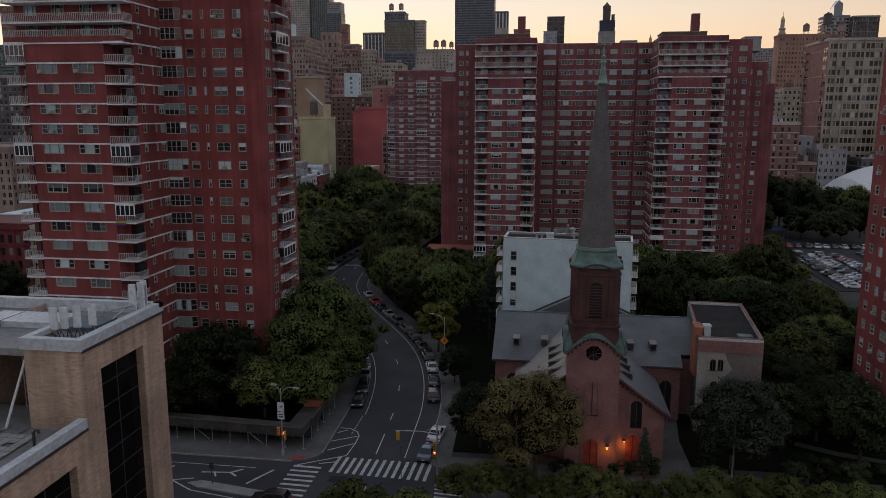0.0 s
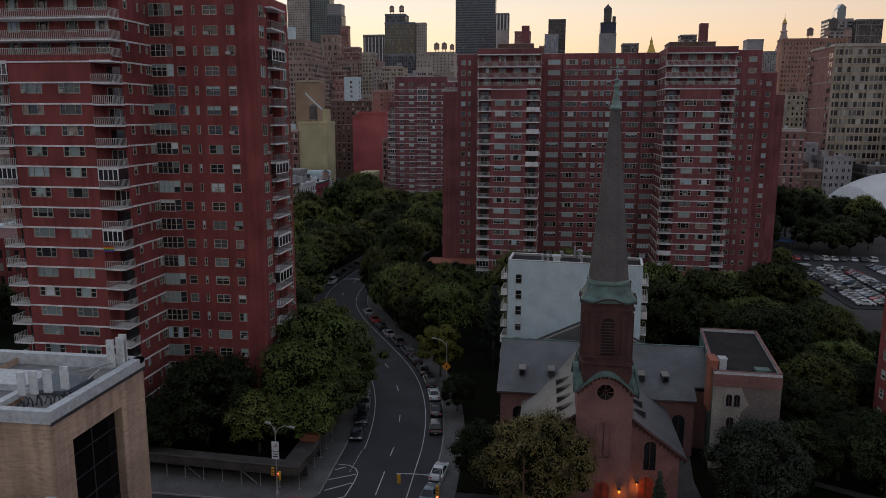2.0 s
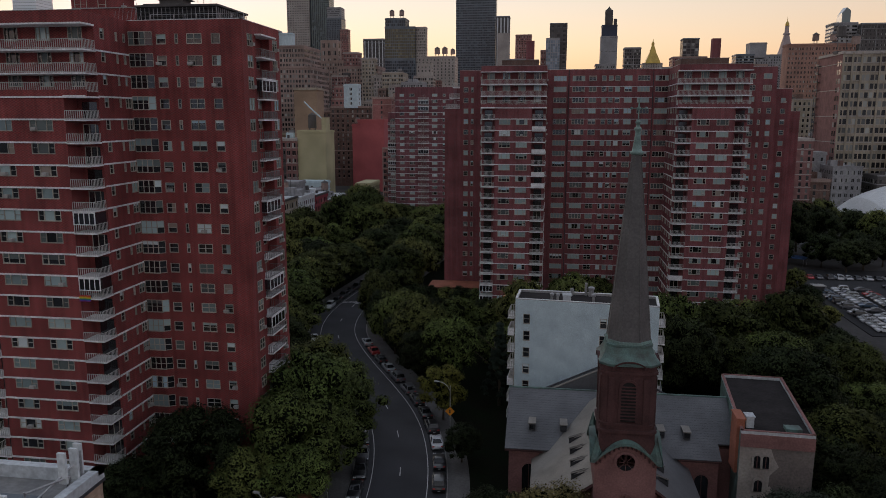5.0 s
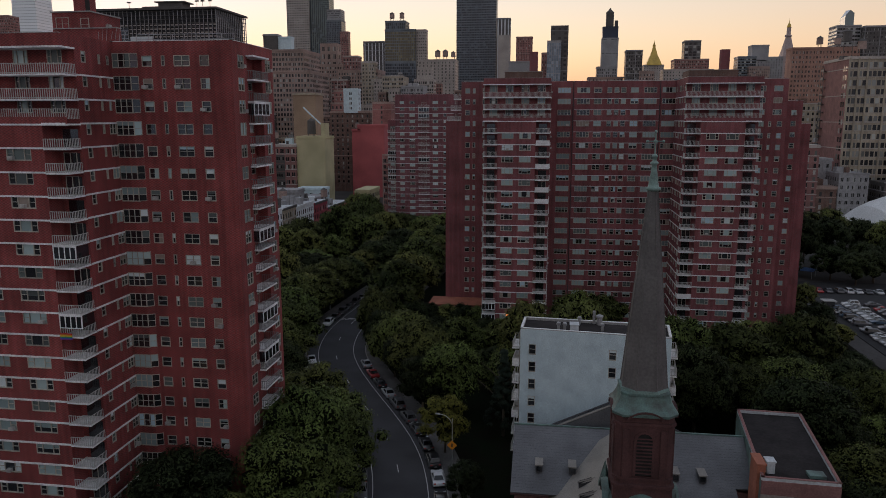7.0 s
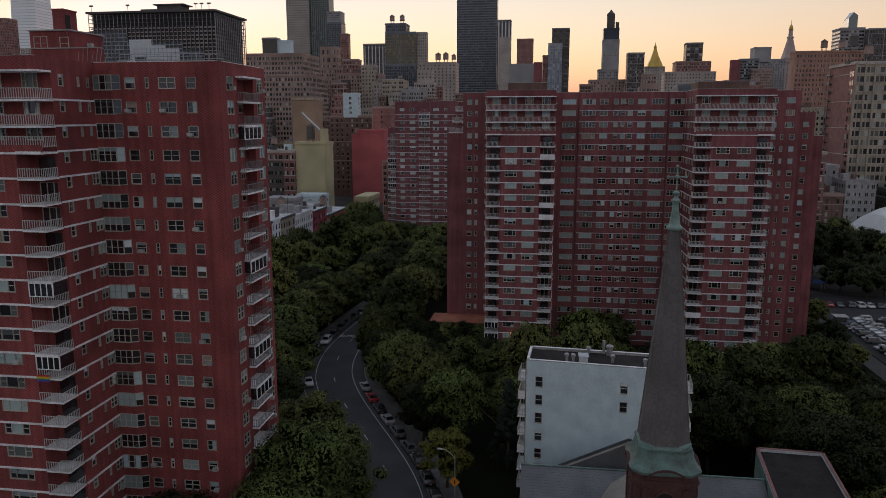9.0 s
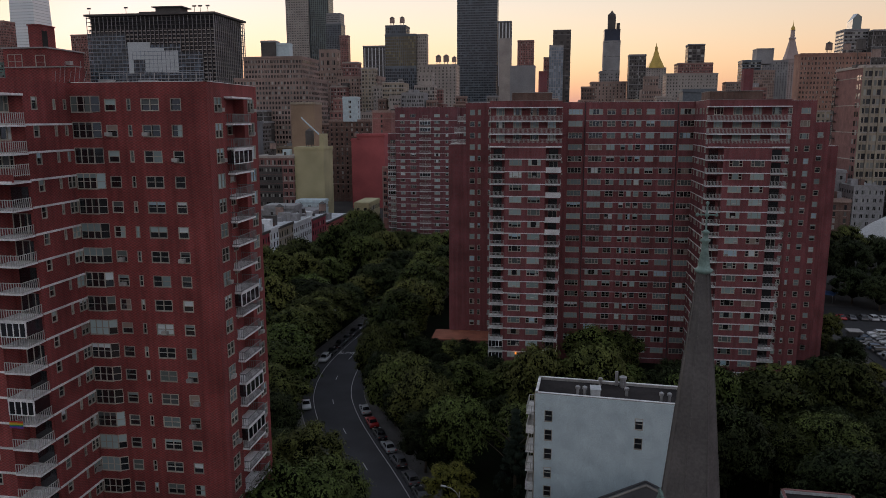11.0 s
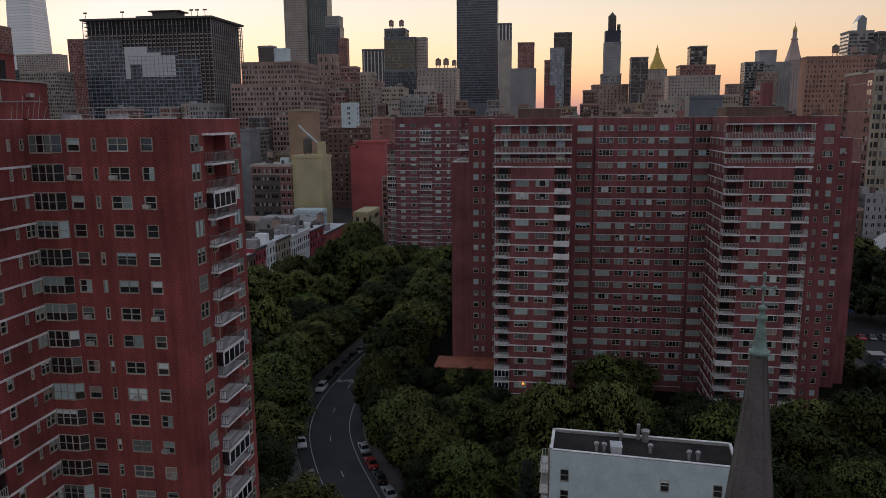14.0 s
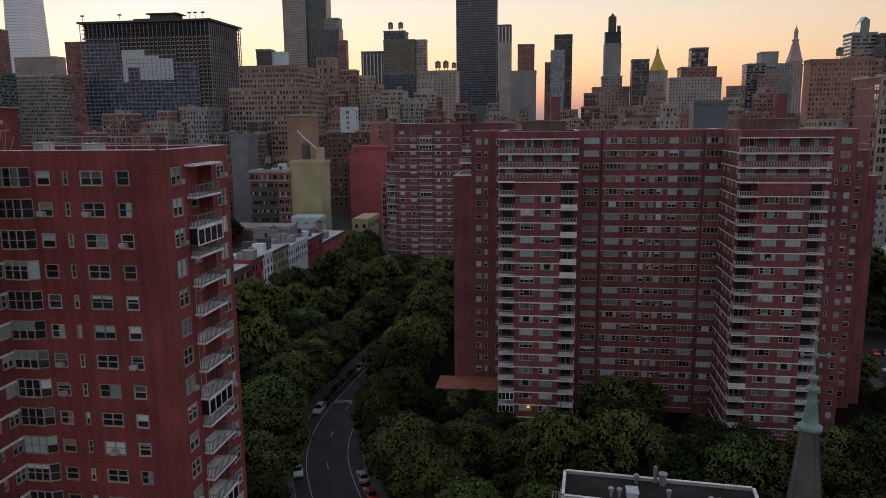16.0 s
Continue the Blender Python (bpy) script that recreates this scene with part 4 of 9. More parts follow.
facade(west, (FX1, FY), (FX1, RY0), -0.05, ZR, ROWS, [(1.55, 1.7, -0.7, 1.5, 2)], M[BK[0]], ac=0.2)
facade(west, (FX1, RY1), (FX1, FYB), -0.05, ZR, ROWS, [(1.1, 1.7, -0.7, 1.5, 2)], M[BK[0]], ac=0.45)
facade(west, (FX1 - RD, RY0), (FX1 - RD, RY1), -0.05, 60.75, ROWS, [(0.4, 1.8, -1.3, 1.95, 2), (2.9, 1.3, -0.5, 1.2, 1)], M[BK[0]], ac=0.0)
part("wall", Build().quad((FX1, RY0, -0.05), (FX1 - RD, RY0, -0.05), (FX1 - RD, RY0, 60.75), (FX1, RY0, 60.75)), M[BK[0]], west)
part("wall", Build().quad((FX1 - RD, RY1, -0.05), (FX1, RY1, -0.05), (FX1, RY1, 60.75), (FX1 - RD, RY1, 60.75)), M[BK[0]], west)
part("wall", Build().box(FX1 - 0.2, FX1, RY0, RY1, 60.9, ZR), M[BK[0]], west)
bay = lattice(Build(), [0, 0.06, 0.72, 0.8, 1.46, 1.54, 2.2, 2.26], [0, 0.07, 0.78, 0.83, 1.62, 1.7], lambda i, k: i % 2 == 1 and k in (1, 3), -0.03, 0.06)
bay.box(-0.02, 2.30, -0.05, 0.3, -0.05, 0.0)
BAY = bay.mesh("bay_window", M["frame"])
BAY_SIDE = lattice(Build(), [0, 0.06, 0.85, 0.91], [0, 0.07, 0.78, 0.83, 1.62, 1.7], lambda i, k: i == 1 and k in (1, 3), -0.03, 0.06).mesh("bay_side", M["frame"])
BAY_PLAN = [(FX0 + 0.02, FY + 0.1), (FX0 + 0.02, FY - 0.40), (FX0 + 2.40, FY - 0.40), (FX0 + 3.18, FY), (FX0 + 3.18, FY + 0.1)]
for k, r in enumerate(ROWS):
    top_ = ZR - 0.9 if k == 0 else ROWS[k - 1] - 0.78
    part("bay_wall", Build().prism(BAY_PLAN, r + 0.985, top_, bottom=True), M["brick"], west)
for r in ROWS:
    bo = part("bay_window", BAY, None, west, "projecting beige framed bay window", m=pose(FX0 + 0.12, FY - 0.42, r - 0.72))
    part("pane", pane_mesh(2.2, 1.65, wrng.choice((0, 0, 6, 2, 4, 3))), None, bo, m=pose(0.03, -0.04, 0.03))
    part("bay_side", BAY_SIDE, None, bo, m=pose(2.26, 0, 0, 0, 0, 27.5))
    part("side_pane", pane_mesh(0.85, 1.65, wrng.choice((0, 6, 2, 0))), None, bo, m=pose(2.26, -0.01, 0.03, 0, 0, 27.5))
for k, r in enumerate(ROWS[:-1]):
    zf = r - 1.95
    add_balcony(west, pose(FX1, FY + 4.2, zf, 0, 0, 90), 5.0, 0.8, RD, glazed=k in (2, 8, 12, 14, 18), thin=True)
part("balcony_roof", Build().box(FX1 - RD, FX1 + 0.95, FY + 4.0, FY + 9.4, 60.75, 60.95), M["slab"], west, "pale slab over the top balcony")
tower_wing(west, -59.9, -42.5, 84.4, 94.4, -0.05, ZR, None, 0.06, bw=2.9, dep=2.5, ww=3.0, right_cols=[(1.15, 0.8, -0.45, 1.2, 1), (4.35, 0.36, -0.4, 1.0, 1), (6.0, 0.45, -0.4, 1.0, 1, (0, 2)), (5.75, 1.3, -0.5, 1.2, 2, (3, 30))])
part("wall", Build().quad((-27.3, FYB, -0.05), (-58, FYB, -0.05), (-58, FYB, ZR), (-27.3, FYB, ZR)).quad((-58, FYB, -0.05), (-58, 94.4, -0.05), (-58, 94.4, ZR), (-58, FYB, ZR)), M[BK[0]], west)
flat_roof(west, [(FX0, FY), (FX1, FY), (FX1, FYB), (-59.9, FYB), (-59.9, 94.4 - 0.2), (FX0, 94.4 - 0.2)], ZR)
part("roof", Build().box(-59.8, -42.6, 86.9, 94.3, ZR - 0.55, ZR - 0.35), M["roof"], west)
part("parapet", Build().box(-42.8, -42.52, 86.9, 94.38, 61.4, ZR - 0.01), M[BK[0]], west)
part("penthouse", Build().box(-51.2, -46.1, 96.0, 102.5, ZR - 0.5, 66.1), M[BK[0]], west, "brick lift and stair penthouse")
part("coping", Build().box(-51.35, -45.95, 95.85, 102.65, 66.1, 66.25), M["concrete"], west)
part("bulkhead", Build().box(-50.3, -42.1, 95.0, 95.96, ZR - 0.5, 64.0), M[BK[0]], west, "low brick stair bulkhead on the roof")
part("coping", Build().box(-50.4, -42.0, 94.9, 95.98, 64.0, 64.12), M["concrete"], west)
ch = part("lift_housing", Build().box(-49.85, -48.4, 98.5, 101.0, 66.25, 68.8).box(-49.93, -48.32, 98.42, 101.08, 68.8, 68.95), M[BK[0]], west, "square brick lift housing")
part("door", Build().box(-48.42, -48.36, 98.75, 99.65, 66.3, 68.3), M["dark"], ch, "dark iron door")
for x_, w_ in ((-50.7, 1.7), (-47.4, 1.1)):
    add_window(west, (x_, 96.0), 0, 0, 64.0 if w_ > 1.5 else 63.9, w_, 1.5, 2 if w_ > 1.5 else 1)
part("air_conditioner", AC, None, west, m=pose(-46.05, 99.5, 64.6, 0, 0, 90))
for x_, l_, h_ in ((-42.2, 1.0, 0.5), (-37.4, 1.4, 0.4)):
    part("vent_box", Build().box(x_, x_ + l_, 99, 100.6, ZR - 0.5, ZR + h_).box(x_ - 0.06, x_ + l_ + 0.06, 98.94, 100.66, ZR + h_, ZR + h_ + 0.08), M["coping"], west, "pale sheet metal roof vent")
for k in range(7):
    part("aerial", Build().tube([(-44.6 + k * 0.55, 94.9, 62.3), (-44.4 + k * 0.6, 94.9, 63.6 + 0.5 * (k % 3))], 0.025, 5), M["steel"], west)
rr = Build()
for q in range(9):
    rr.tube([(-41 + q * 1.6, 97.4, ZR - 0.5), (-41 + q * 1.6, 97.4, ZR + 1.1)], 0.04)
rr.tube([(-41, 97.4, ZR + 1.1), (-28.2, 97.4, ZR + 1.1)], 0.04), rr.tube([(-41, 97.4, ZR + 0.5), (-28.2, 97.4, ZR + 0.5)], 0.03)
part("roof_rail", rr, M["steel"], west, "thin steel rail on the roof")

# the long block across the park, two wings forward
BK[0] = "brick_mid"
BAR[0] = 0.085
PANES[:] = [(0, 0, 2, 2, 1, 1, 6, 6, 3, 5), (0, 7, 7, 1, 1, 1, 8, 6, 6, 6, 4)]
mid = thing("apartment_slab", "wide red brick apartment block with two forward wings", "apartment building", "red brick apartment towers")
ZC = 62.3
MY = 197.8
mc = []
for u0, u1, lights in ((9.4, 9.9, 1), (11.9, 15.1, 4), (16.6, 19.7, 4), (20.7, 22.6, 2), (23.9, 25.0, 1), (25.6, 26.7, 1), (27.2, 28.4, 1), (29.5, 31.4, 2), (32.7, 35.7, 4), (37.0, 40.2, 4)):
    if u0 > 10.3:
        mc.append((u0 - 10.2, u1 - u0, -0.5, 1.25, lights))
facade(mid, (10.2, MY), (40.2, MY), -0.05, ZC, ROWS, mc, M[BK[0]], ac=0.15)
for r in ROWS:
    band(mid, (15.9, MY), (36.4, MY), r - 1.95, 0.1, 0.15, M["slab_old"])
part("downpipe", Build().tube([(15.7, MY - 0.1, 0), (15.7, MY - 0.1, ZC)], 0.09).tube([(36.5, MY - 0.1, 0), (36.5, MY - 0.1, ZC)], 0.09), M["rail_dark"], mid, "dark full-height downpipe")
sc = [(2.0, 0.8, -0.5, 1.2, 1), (5.5, 2.2, -0.5, 1.2, 3), (9.5, 0.8, -0.5, 1.2, 1), (12.5, 1.2, -0.5, 1.2, 1)]
tower_wing(mid, -5.2, 10.2, 182.0, MY, -0.05, ZC, None, 0.06, left_cols=sc, right_cols=sc)
tower_wing(mid, 40.2, 56.2, 182.0, MY, -0.05, ZC, None, 0.06, left_cols=sc, right_cols=sc)
for xa, xb, yw, zt, cc in ((-12.2, -5.2, MY, ZC, [(1.0, 1.2, -0.5, 1.2, 1), (2.9, 0.7, -0.5, 1.2, 1), (5.4, 1.2, -0.5, 1.2, 1)]), (-16.2, -12.2, MY, 52.6, []),
                           (56.2, 64.3, 192.0, ZC, [(1.9, 1.3, -0.5, 1.2, 2, (0, 30)), (4.2, 0.6, -0.45, 1.1, 1, (3, 30)), (6.1, 1.1, -0.5, 1.2, 1, (3, 30)), (5.0, 1.9, -0.5, 1.2, 3, (0, 2))]), (64.3, 71.8, 205.0, 57.6, [(2.2, 1.2, -0.5, 1.2, 1), (4.9, 1.2, -0.5, 1.2, 1)]), (71.8, 75.0, 208.0, 52.0, [])):
    facade(mid, (xa, yw), (xb, yw), -0.05, zt, ROWS, cc, M[BK[0]], ac=0.08)
    poly = [(xa, yw), (xb, yw), (xb, MY + 16), (xa, MY + 16)]
    back_and_roof(mid, poly, zt, (1, 2, 3))
for xa, xb, ty in ((-16.0, -12.4, MY), (64.4, 70.6, 204.0)):     # stepped terraces at both ends
    for k in range(3):
        zf = (52.7 if xa < 0 else 54.6) + 2.7 * k
        d = 3.4 - k * 0.8
        x_a, x_b = (xb - d, xb + 0.2) if xa < 0 else (xa - 0.2, xa + d)
        part("terrace_slab", Build().box(x_a, x_b, ty + 0.5, ty + 4.0, zf - 0.2, zf), M["slab"], mid)
        part("railing", railing_build(x_b - x_a, 0.0, 1.05, (False, False), 0.16), M["rail"], mid, m=pose(x_a, ty + 0.55, zf))
for poly in ([(10.2, MY), (40.2, MY), (40.2, MY + 16), (10.2, MY + 16)], [(-5.2, 183.5), (10.2, 183.5), (10.2, MY + 16), (-5.2, MY + 16)], [(40.2, 183.5), (56.2, 183.5), (56.2, MY + 16), (40.2, MY + 16)]):
    part("wall", Build().quad((poly[2][0], poly[2][1], 0), (poly[3][0], poly[3][1], 0), (poly[3][0], poly[3][1], ZC), (poly[2][0], poly[2][1], ZC)), M[BK[0]], mid)
    flat_roof(mid, poly, ZC)
for x, w in ((-1, 9), (42, 11)):
    part("penthouse", Build().box(x, x + w, 192, 201, ZC - 0.5, ZC + 2.0), M["brick_old"], mid, "brick lift penthouse")
    part("coping", Build().box(x - 0.1, x + w + 0.1, 191.9, 201.1, ZC + 2.0, ZC + 2.12), M["concrete"], mid)
    part("chimney", Build().box(x + w - 3.2, x + w - 1.2, 196, 198, ZC + 2.1, ZC + 7.0), M[BK[0]], mid, "square brick chimney stack")

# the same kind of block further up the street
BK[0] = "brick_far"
north = thing("apartment_tower", "distant red brick apartment tower with a balcony column", "apartment building", "red brick apartment towers")
NY, NZ = 330.0, 63.6
nc = [(2.0, 2.0, -0.5, 1.2, 3), (6.3, 2.4, -0.5, 1.2, 3), (16.5, 2.4, -0.5, 1.2, 3), (21.3, 1.2, -0.5, 1.2, 1), (25.5, 1.0, -0.5, 1.2, 1)]
facade(north, (-57.0, NY), (-31.0, NY), -0.05, NZ, ROWS, nc[:4], M[BK[0]], ac=0)
facade(north, (-61.2, NY + 4), (-57.0, NY + 4), -0.05, NZ - 11, ROWS, [(1.0, 2.2, -0.5, 1.2, 3)], M[BK[0]], ac=0)
facade(north, (-31.0, NY), (-31.0, NY + 30), -0.05, NZ, ROWS, [(3, 1.5, -0.5, 1.2, 1), (8, 1.5, -0.5, 1.2, 1)], M[BK[0]], ac=0)
for k, r in enumerate(ROWS):
    add_balcony(north, pose(-46.6, NY, r - 1.95), 4.6, 0.8, 0.0, glazed=k in (1, 2, 9))
    if k > 3:
        add_balcony(north, pose(-61.2, NY + 4, r - 1.95), 4.0, 0.9, 0.0, glazed=k in (8, 9, 11, 12))
for r in ROWS:
    band(north, (-57.0, NY), (-31.0, NY), r - 1.95, 0.1, 0.2, M["slab_old"])
    band(north, (-31.0, NY + 12), (-10.0, NY + 12), r - 1.95, 0.1, 0.2, M["slab_old"])
back_and_roof(north, [(-57.0, NY), (-31.0, NY), (-31.0, NY + 30), (-57.0, NY + 30)], NZ, (2, 3))
back_and_roof(north, [(-61.2, NY + 4), (-57.0, NY + 4), (-57.0, NY + 30), (-61.2, NY + 30)], NZ - 11, (2, 3))
# its second half, nearer the long block
facade(north, (-31.0, NY + 12), (-10.0, NY + 12), -0.05, NZ, ROWS, [(1.5, 1.2, -0.5, 1.2, 1), (5, 2.2, -0.5, 1.2, 3), (14, 2.2, -0.5, 1.2, 3)], M[BK[0]], ac=0)
back_and_roof(north, [(-31.0, NY + 12), (-10.0, NY + 12), (-10.0, NY + 30), (-31.0, NY + 30)], NZ, (1, 2))

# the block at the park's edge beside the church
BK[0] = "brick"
BAR[0] = 0.055
east = thing("apartment_tower", "red brick apartment tower beyond the church garden", "apartment building", "red brick apartment towers")
facade(east, (58.6, 100.4), (58.6, 86.8), -0.05, ZR, ROWS, [(1.5, 1.2, -0.5, 1.2, 1), (4.5, 1.2, -0.5, 1.2, 1), (7.5, 2.0, -0.5, 1.2, 3), (11, 1.2, -0.5, 1.2, 1)], M[BK[0]], ac=0.2)
facade(east, (58.6, 86.8), (76, 86.8), -0.05, ZR, ROWS, [(1.4, 1.2, -0.5, 1.2, 1), (4.2, 2.0, -0.5, 1.2, 3), (8.5, 1.2, -0.5, 1.2, 1), (12, 2.0, -0.5, 1.2, 3)], M[BK[0]], ac=0.3)
back_and_roof(east, [(58.6, 86.8), (76, 86.8), (76, 100.4), (58.6, 100.4)], ZR, (1, 2))

# a striped flag on one balcony of the near tower
fl = thing("balcony_flag", "rainbow striped flag hung on a balcony railing", "flag", at=(-44.6, 84.12, 28.0))
for k, c in enumerate(((0.45, 0.03, 0.03), (0.55, 0.2, 0.02), (0.6, 0.5, 0.04), (0.04, 0.25, 0.08), (0.04, 0.08, 0.35), (0.2, 0.04, 0.25))):
    bb = Build()
    for q in range(6):
        x0, x1 = q * 0.25 - 0.75, q * 0.25 - 0.5
        y0, y1 = -0.04 * math.sin(q * 1.7), -0.04 * math.sin((q + 1) * 1.7)
        z0 = 0.75 - k * 0.13
        bb.quad((x0, y0 - 0.03, z0 - 0.13), (x1, y1 - 0.03, z0 - 0.13), (x1, y1 - 0.03, z0), (x0, y0 - 0.03, z0))
        bb.quad((x1, y1, z0 - 0.13), (x0, y0, z0 - 0.13), (x0, y0, z0), (x1, y1, z0))
    part("stripe", bb, material("flag_stripe", c, 0.8, 0.1, 2, 20, 0.05), fl)

# ---------------------------------------------------------------- church
church = thing("church", "pink brownstone church with a tall slate spire", "church")
CX, CY = 19.92, 79.85
part("wall", Build().box(CX - 3.15, CX + 3.15, 77.0, 83.3, -0.05, 15.3, skip="b"), M["stone"], church, "pale pink stone tower wall")


def arch_outline(w, h, n=10):
    """A round-headed opening, in x and z from its foot's middle."""
    r = w / 2
    return [(-r, 0), (r, 0)] + [(r * math.cos(a), h - r + r * math.sin(a)) for a in [math.pi * k / n for k in range(n + 1)]]


def arched_window(house, x, y, z, w, h, ang=0.0, louvre=False, name="window", pane=None, rim=None):
    """A round-headed window with a proud stone surround, facing -y before it is turned."""
    o, i = arch_outline(w + 0.5, h + 0.25), arch_outline(w, h)
    b = Build()
    n = len(o)
    for k in range(n):
        j = (k + 1) % n
        (ax, az_), (bx, bz), (cx, cz), (dx, dz) = o[k], o[j], i[j], i[k]
        b.quad((ax, -0.12, az_), (bx, -0.12, bz), (cx, -0.12, cz), (dx, -0.12, dz))
        b.quad((ax, 0.05, az_), (bx, 0.05, bz), (bx, -0.12, bz), (ax, -0.12, az_))
        b.quad((dx, -0.12, dz), (cx, -0.12, cz), (cx, 0.02, cz), (dx, 0.02, dz))
    ob = part(name, b, rim or M["stone"], house, m=pose(x, y, z, 0, 0, ang))
    p = Build()
    p.quad(*[(q[0], -0.02, q[1]) for q in i])
    part("pane", p, pane or M["glass"], ob)
    if louvre:
        for k in range(int(h / 0.35) - 1):
            zz = 0.2 + k * 0.35
            half = w / 2 if zz < h - w / 2 else math.sqrt(max(0.02, (w / 2) ** 2 - (zz - (h - w / 2)) ** 2))
            part("slat", Build().box(-half, half, -0.11, -0.02, zz, zz + 0.12), M["stone_dark"], ob)
    else:
        part("mullion", Build().box(-0.05, 0.05, -0.08, -0.02, 0, h), M["stone_dark"], ob)
    return ob


# rose window in the tower front
rose = Build()
for k in range(24):
    a0, a1 = 2 * math.pi * k / 24, 2 * math.pi * (k + 1) / 24
    P0 = lambda r, a, y: (r * math.cos(a), y, r * math.sin(a))
    rose.quad(P0(1.25, a1, -0.16), P0(1.25, a0, -0.16), P0(0.95, a0, -0.16), P0(0.95, a1, -0.16))
    rose.quad(P0(1.25, a0, 0.0), P0(1.25, a1, 0.0), P0(1.25, a1, -0.16), P0(1.25, a0, -0.16))
    rose.quad(P0(0.95, a1, 0.0), P0(0.95, a0, 0.0), P0(0.95, a0, -0.16), P0(0.95, a1, -0.16))
rw = part("rose_window", rose, M["stone"], church, "round spoked window in a stone ring", m=pose(CX, 77.0, 14.9))
part("pane", Build().quad(*[(0.95 * math.cos(2 * math.pi * k / 24), -0.02, 0.95 * math.sin(2 * math.pi * k / 24)) for k in range(24)][::-1]), M["glass"], rw)
for k in range(8):
    a = math.pi * k / 4
    part("spoke", Build().tube([(0.16 * math.cos(a), -0.08, 0.16 * math.sin(a)), (0.96 * math.cos(a), -0.08, 0.96 * math.sin(a))], 0.03), M["stone"], rw)

# arched hood: the tower front rises in a round gable
SEG = 14
def hood_z(u):
    """Height of the hood over the tower front, u from -1 to 1."""
    return 14.95 + (1.95 * math.cos(u / 0.86 * math.pi / 2) ** 0.9 if abs(u) < 0.86 else 0.0)


def hood_top(u):
    """Height to which the copper runs up behind the hood, highest at the corners."""
    return hood_z(u) + 0.5 + max(0.0, (abs(u) - 0.78) / 0.22) * 2.4


for (px, py, dx, dy, nx, ny) in ((CX, 77.0, 1, 0, 0, -1), (CX, 83.3, -1, 0, 0, 1), (CX - 3.15, CY + 0.05, 0, -1, -1, 0), (CX + 3.15, CY + 0.05, 0, 1, 1, 0)):
    b, c, d = Build(), Build(), Build()
    for k in range(SEG * 2):
        u0, u1 = -1 + k / SEG, -1 + (k + 1) / SEG
        z0, z1 = hood_z(u0), hood_z(u1)
        at = lambda u, z, o: (px + dx * u * 3.15 + nx * o, py + dy * u * 3.15 + ny * o, z)
        b.quad(at(u0, 14.5, 0.02), at(u1, 14.5, 0.02), at(u1, z1, 0.02), at(u0, z0, 0.02))
        e = 1.14
        c.quad(at(u0 * e, z0 + 0.32, 0.55), at(u1 * e, z1 + 0.32, 0.55), at(u1 * 0.98, hood_top(u1), -0.12), at(u0 * 0.98, hood_top(u0), -0.12))
        c.quad(at(u0 * e, z0 + 0.0, 0.55), at(u1 * e, z1 + 0.0, 0.55), at(u1 * e, z1 + 0.32, 0.55), at(u0 * e, z0 + 0.32, 0.55))
        c.quad(at(u0 * e, z0 + 0.0, 0.0), at(u1 * e, z1 + 0.0, 0.0), at(u1 * e, z1 + 0.0, 0.55), at(u0 * e, z0 + 0.0, 0.55))
        if k % 2 == 0:
            um = (u0 + u1) / 2
            zz = hood_z(um) - 0.32
            q = [at(um - 0.028, zz, 0.03), at(um + 0.028, zz, 0.03), at(um + 0.028, zz, 0.34), at(um - 0.028, zz, 0.34)]
            r = [(x, y, z + 0.34) for x, y, z in q]
            d.quad(*q[::-1]), d.quad(q[3], q[2], r[2], r[3]), d.quad(q[0], q[3], r[3], r[0]), d.quad(q[2], q[1], r[1], r[2])
    part("gable", b, M["stone"], church)
    part("hood", c, M["copper"], church, "flared green copper hood")
    part("bracket", d, M["stone_dark"], church, "dark stone brackets under the eaves", kind="stuff")

# belfry
part("belfry_base", Build().prism([(CX - 2.8, CY - 2.75), (CX + 2.8, CY - 2.75), (CX + 2.8, CY + 2.8), (CX - 2.8, CY + 2.8)], 15.2, 18.2), M["stone_dark"], church)


def octo(half, cut):
    return [(CX - half + cut, CY - half), (CX + half - cut, CY - half), (CX + half, CY - half + cut), (CX + half, CY + half - cut),
            (CX + half - cut, CY + half), (CX - half + cut, CY + half), (CX - half, CY + half - cut), (CX - half, CY - half + cut)]


part("belfry", Build().prism(octo(2.72, 0.55), 18.1, 25.35), M["stone_dark"], church, "dark brownstone belfry stage")
for z, h_, half in ((18.1, 0.3, 3.0), (18.9, 0.2, 2.86), (24.4, 0.3, 2.9)):
    part("string_course", Build().prism(octo(half, 0.5), z, z + h_, bottom=True), M["stone_dark"], church)
for ang, (ox, oy) in ((0, (0, -2.72)), (90, (2.72, 0)), (180, (0, 2.72)), (270, (-2.72, 0))):
    arched_window(church, CX + ox, CY + oy, 19.3, 1.5, 4.3, ang, True, "louvre_window", M["dark"], M["stone_dark"])
    for s in (-1, 1):
        ca, sa = math.cos(radians(ang)), math.sin(radians(ang))
        part("pilaster", Build().box(s * 1.75 - 0.28, s * 1.75 + 0.28, -0.16, 0.0, 19.1, 24.0), M["stone_dark"], church, m=pose(CX + ox, CY + oy, 0, 0, 0, ang))


def octo_ring(b, rows, cut=0.33):
    """Eight-sided frustums: rows of (half width, z)."""
    prev = None
    for half, z in rows:
        ring = [(x, y, z) for x, y in octo(half, half * cut)]
        if prev:
            for k in range(8):
                j = (k + 1) % 8
                b.quad(prev[k], prev[j], ring[j], ring[k])
        prev = ring
    return b


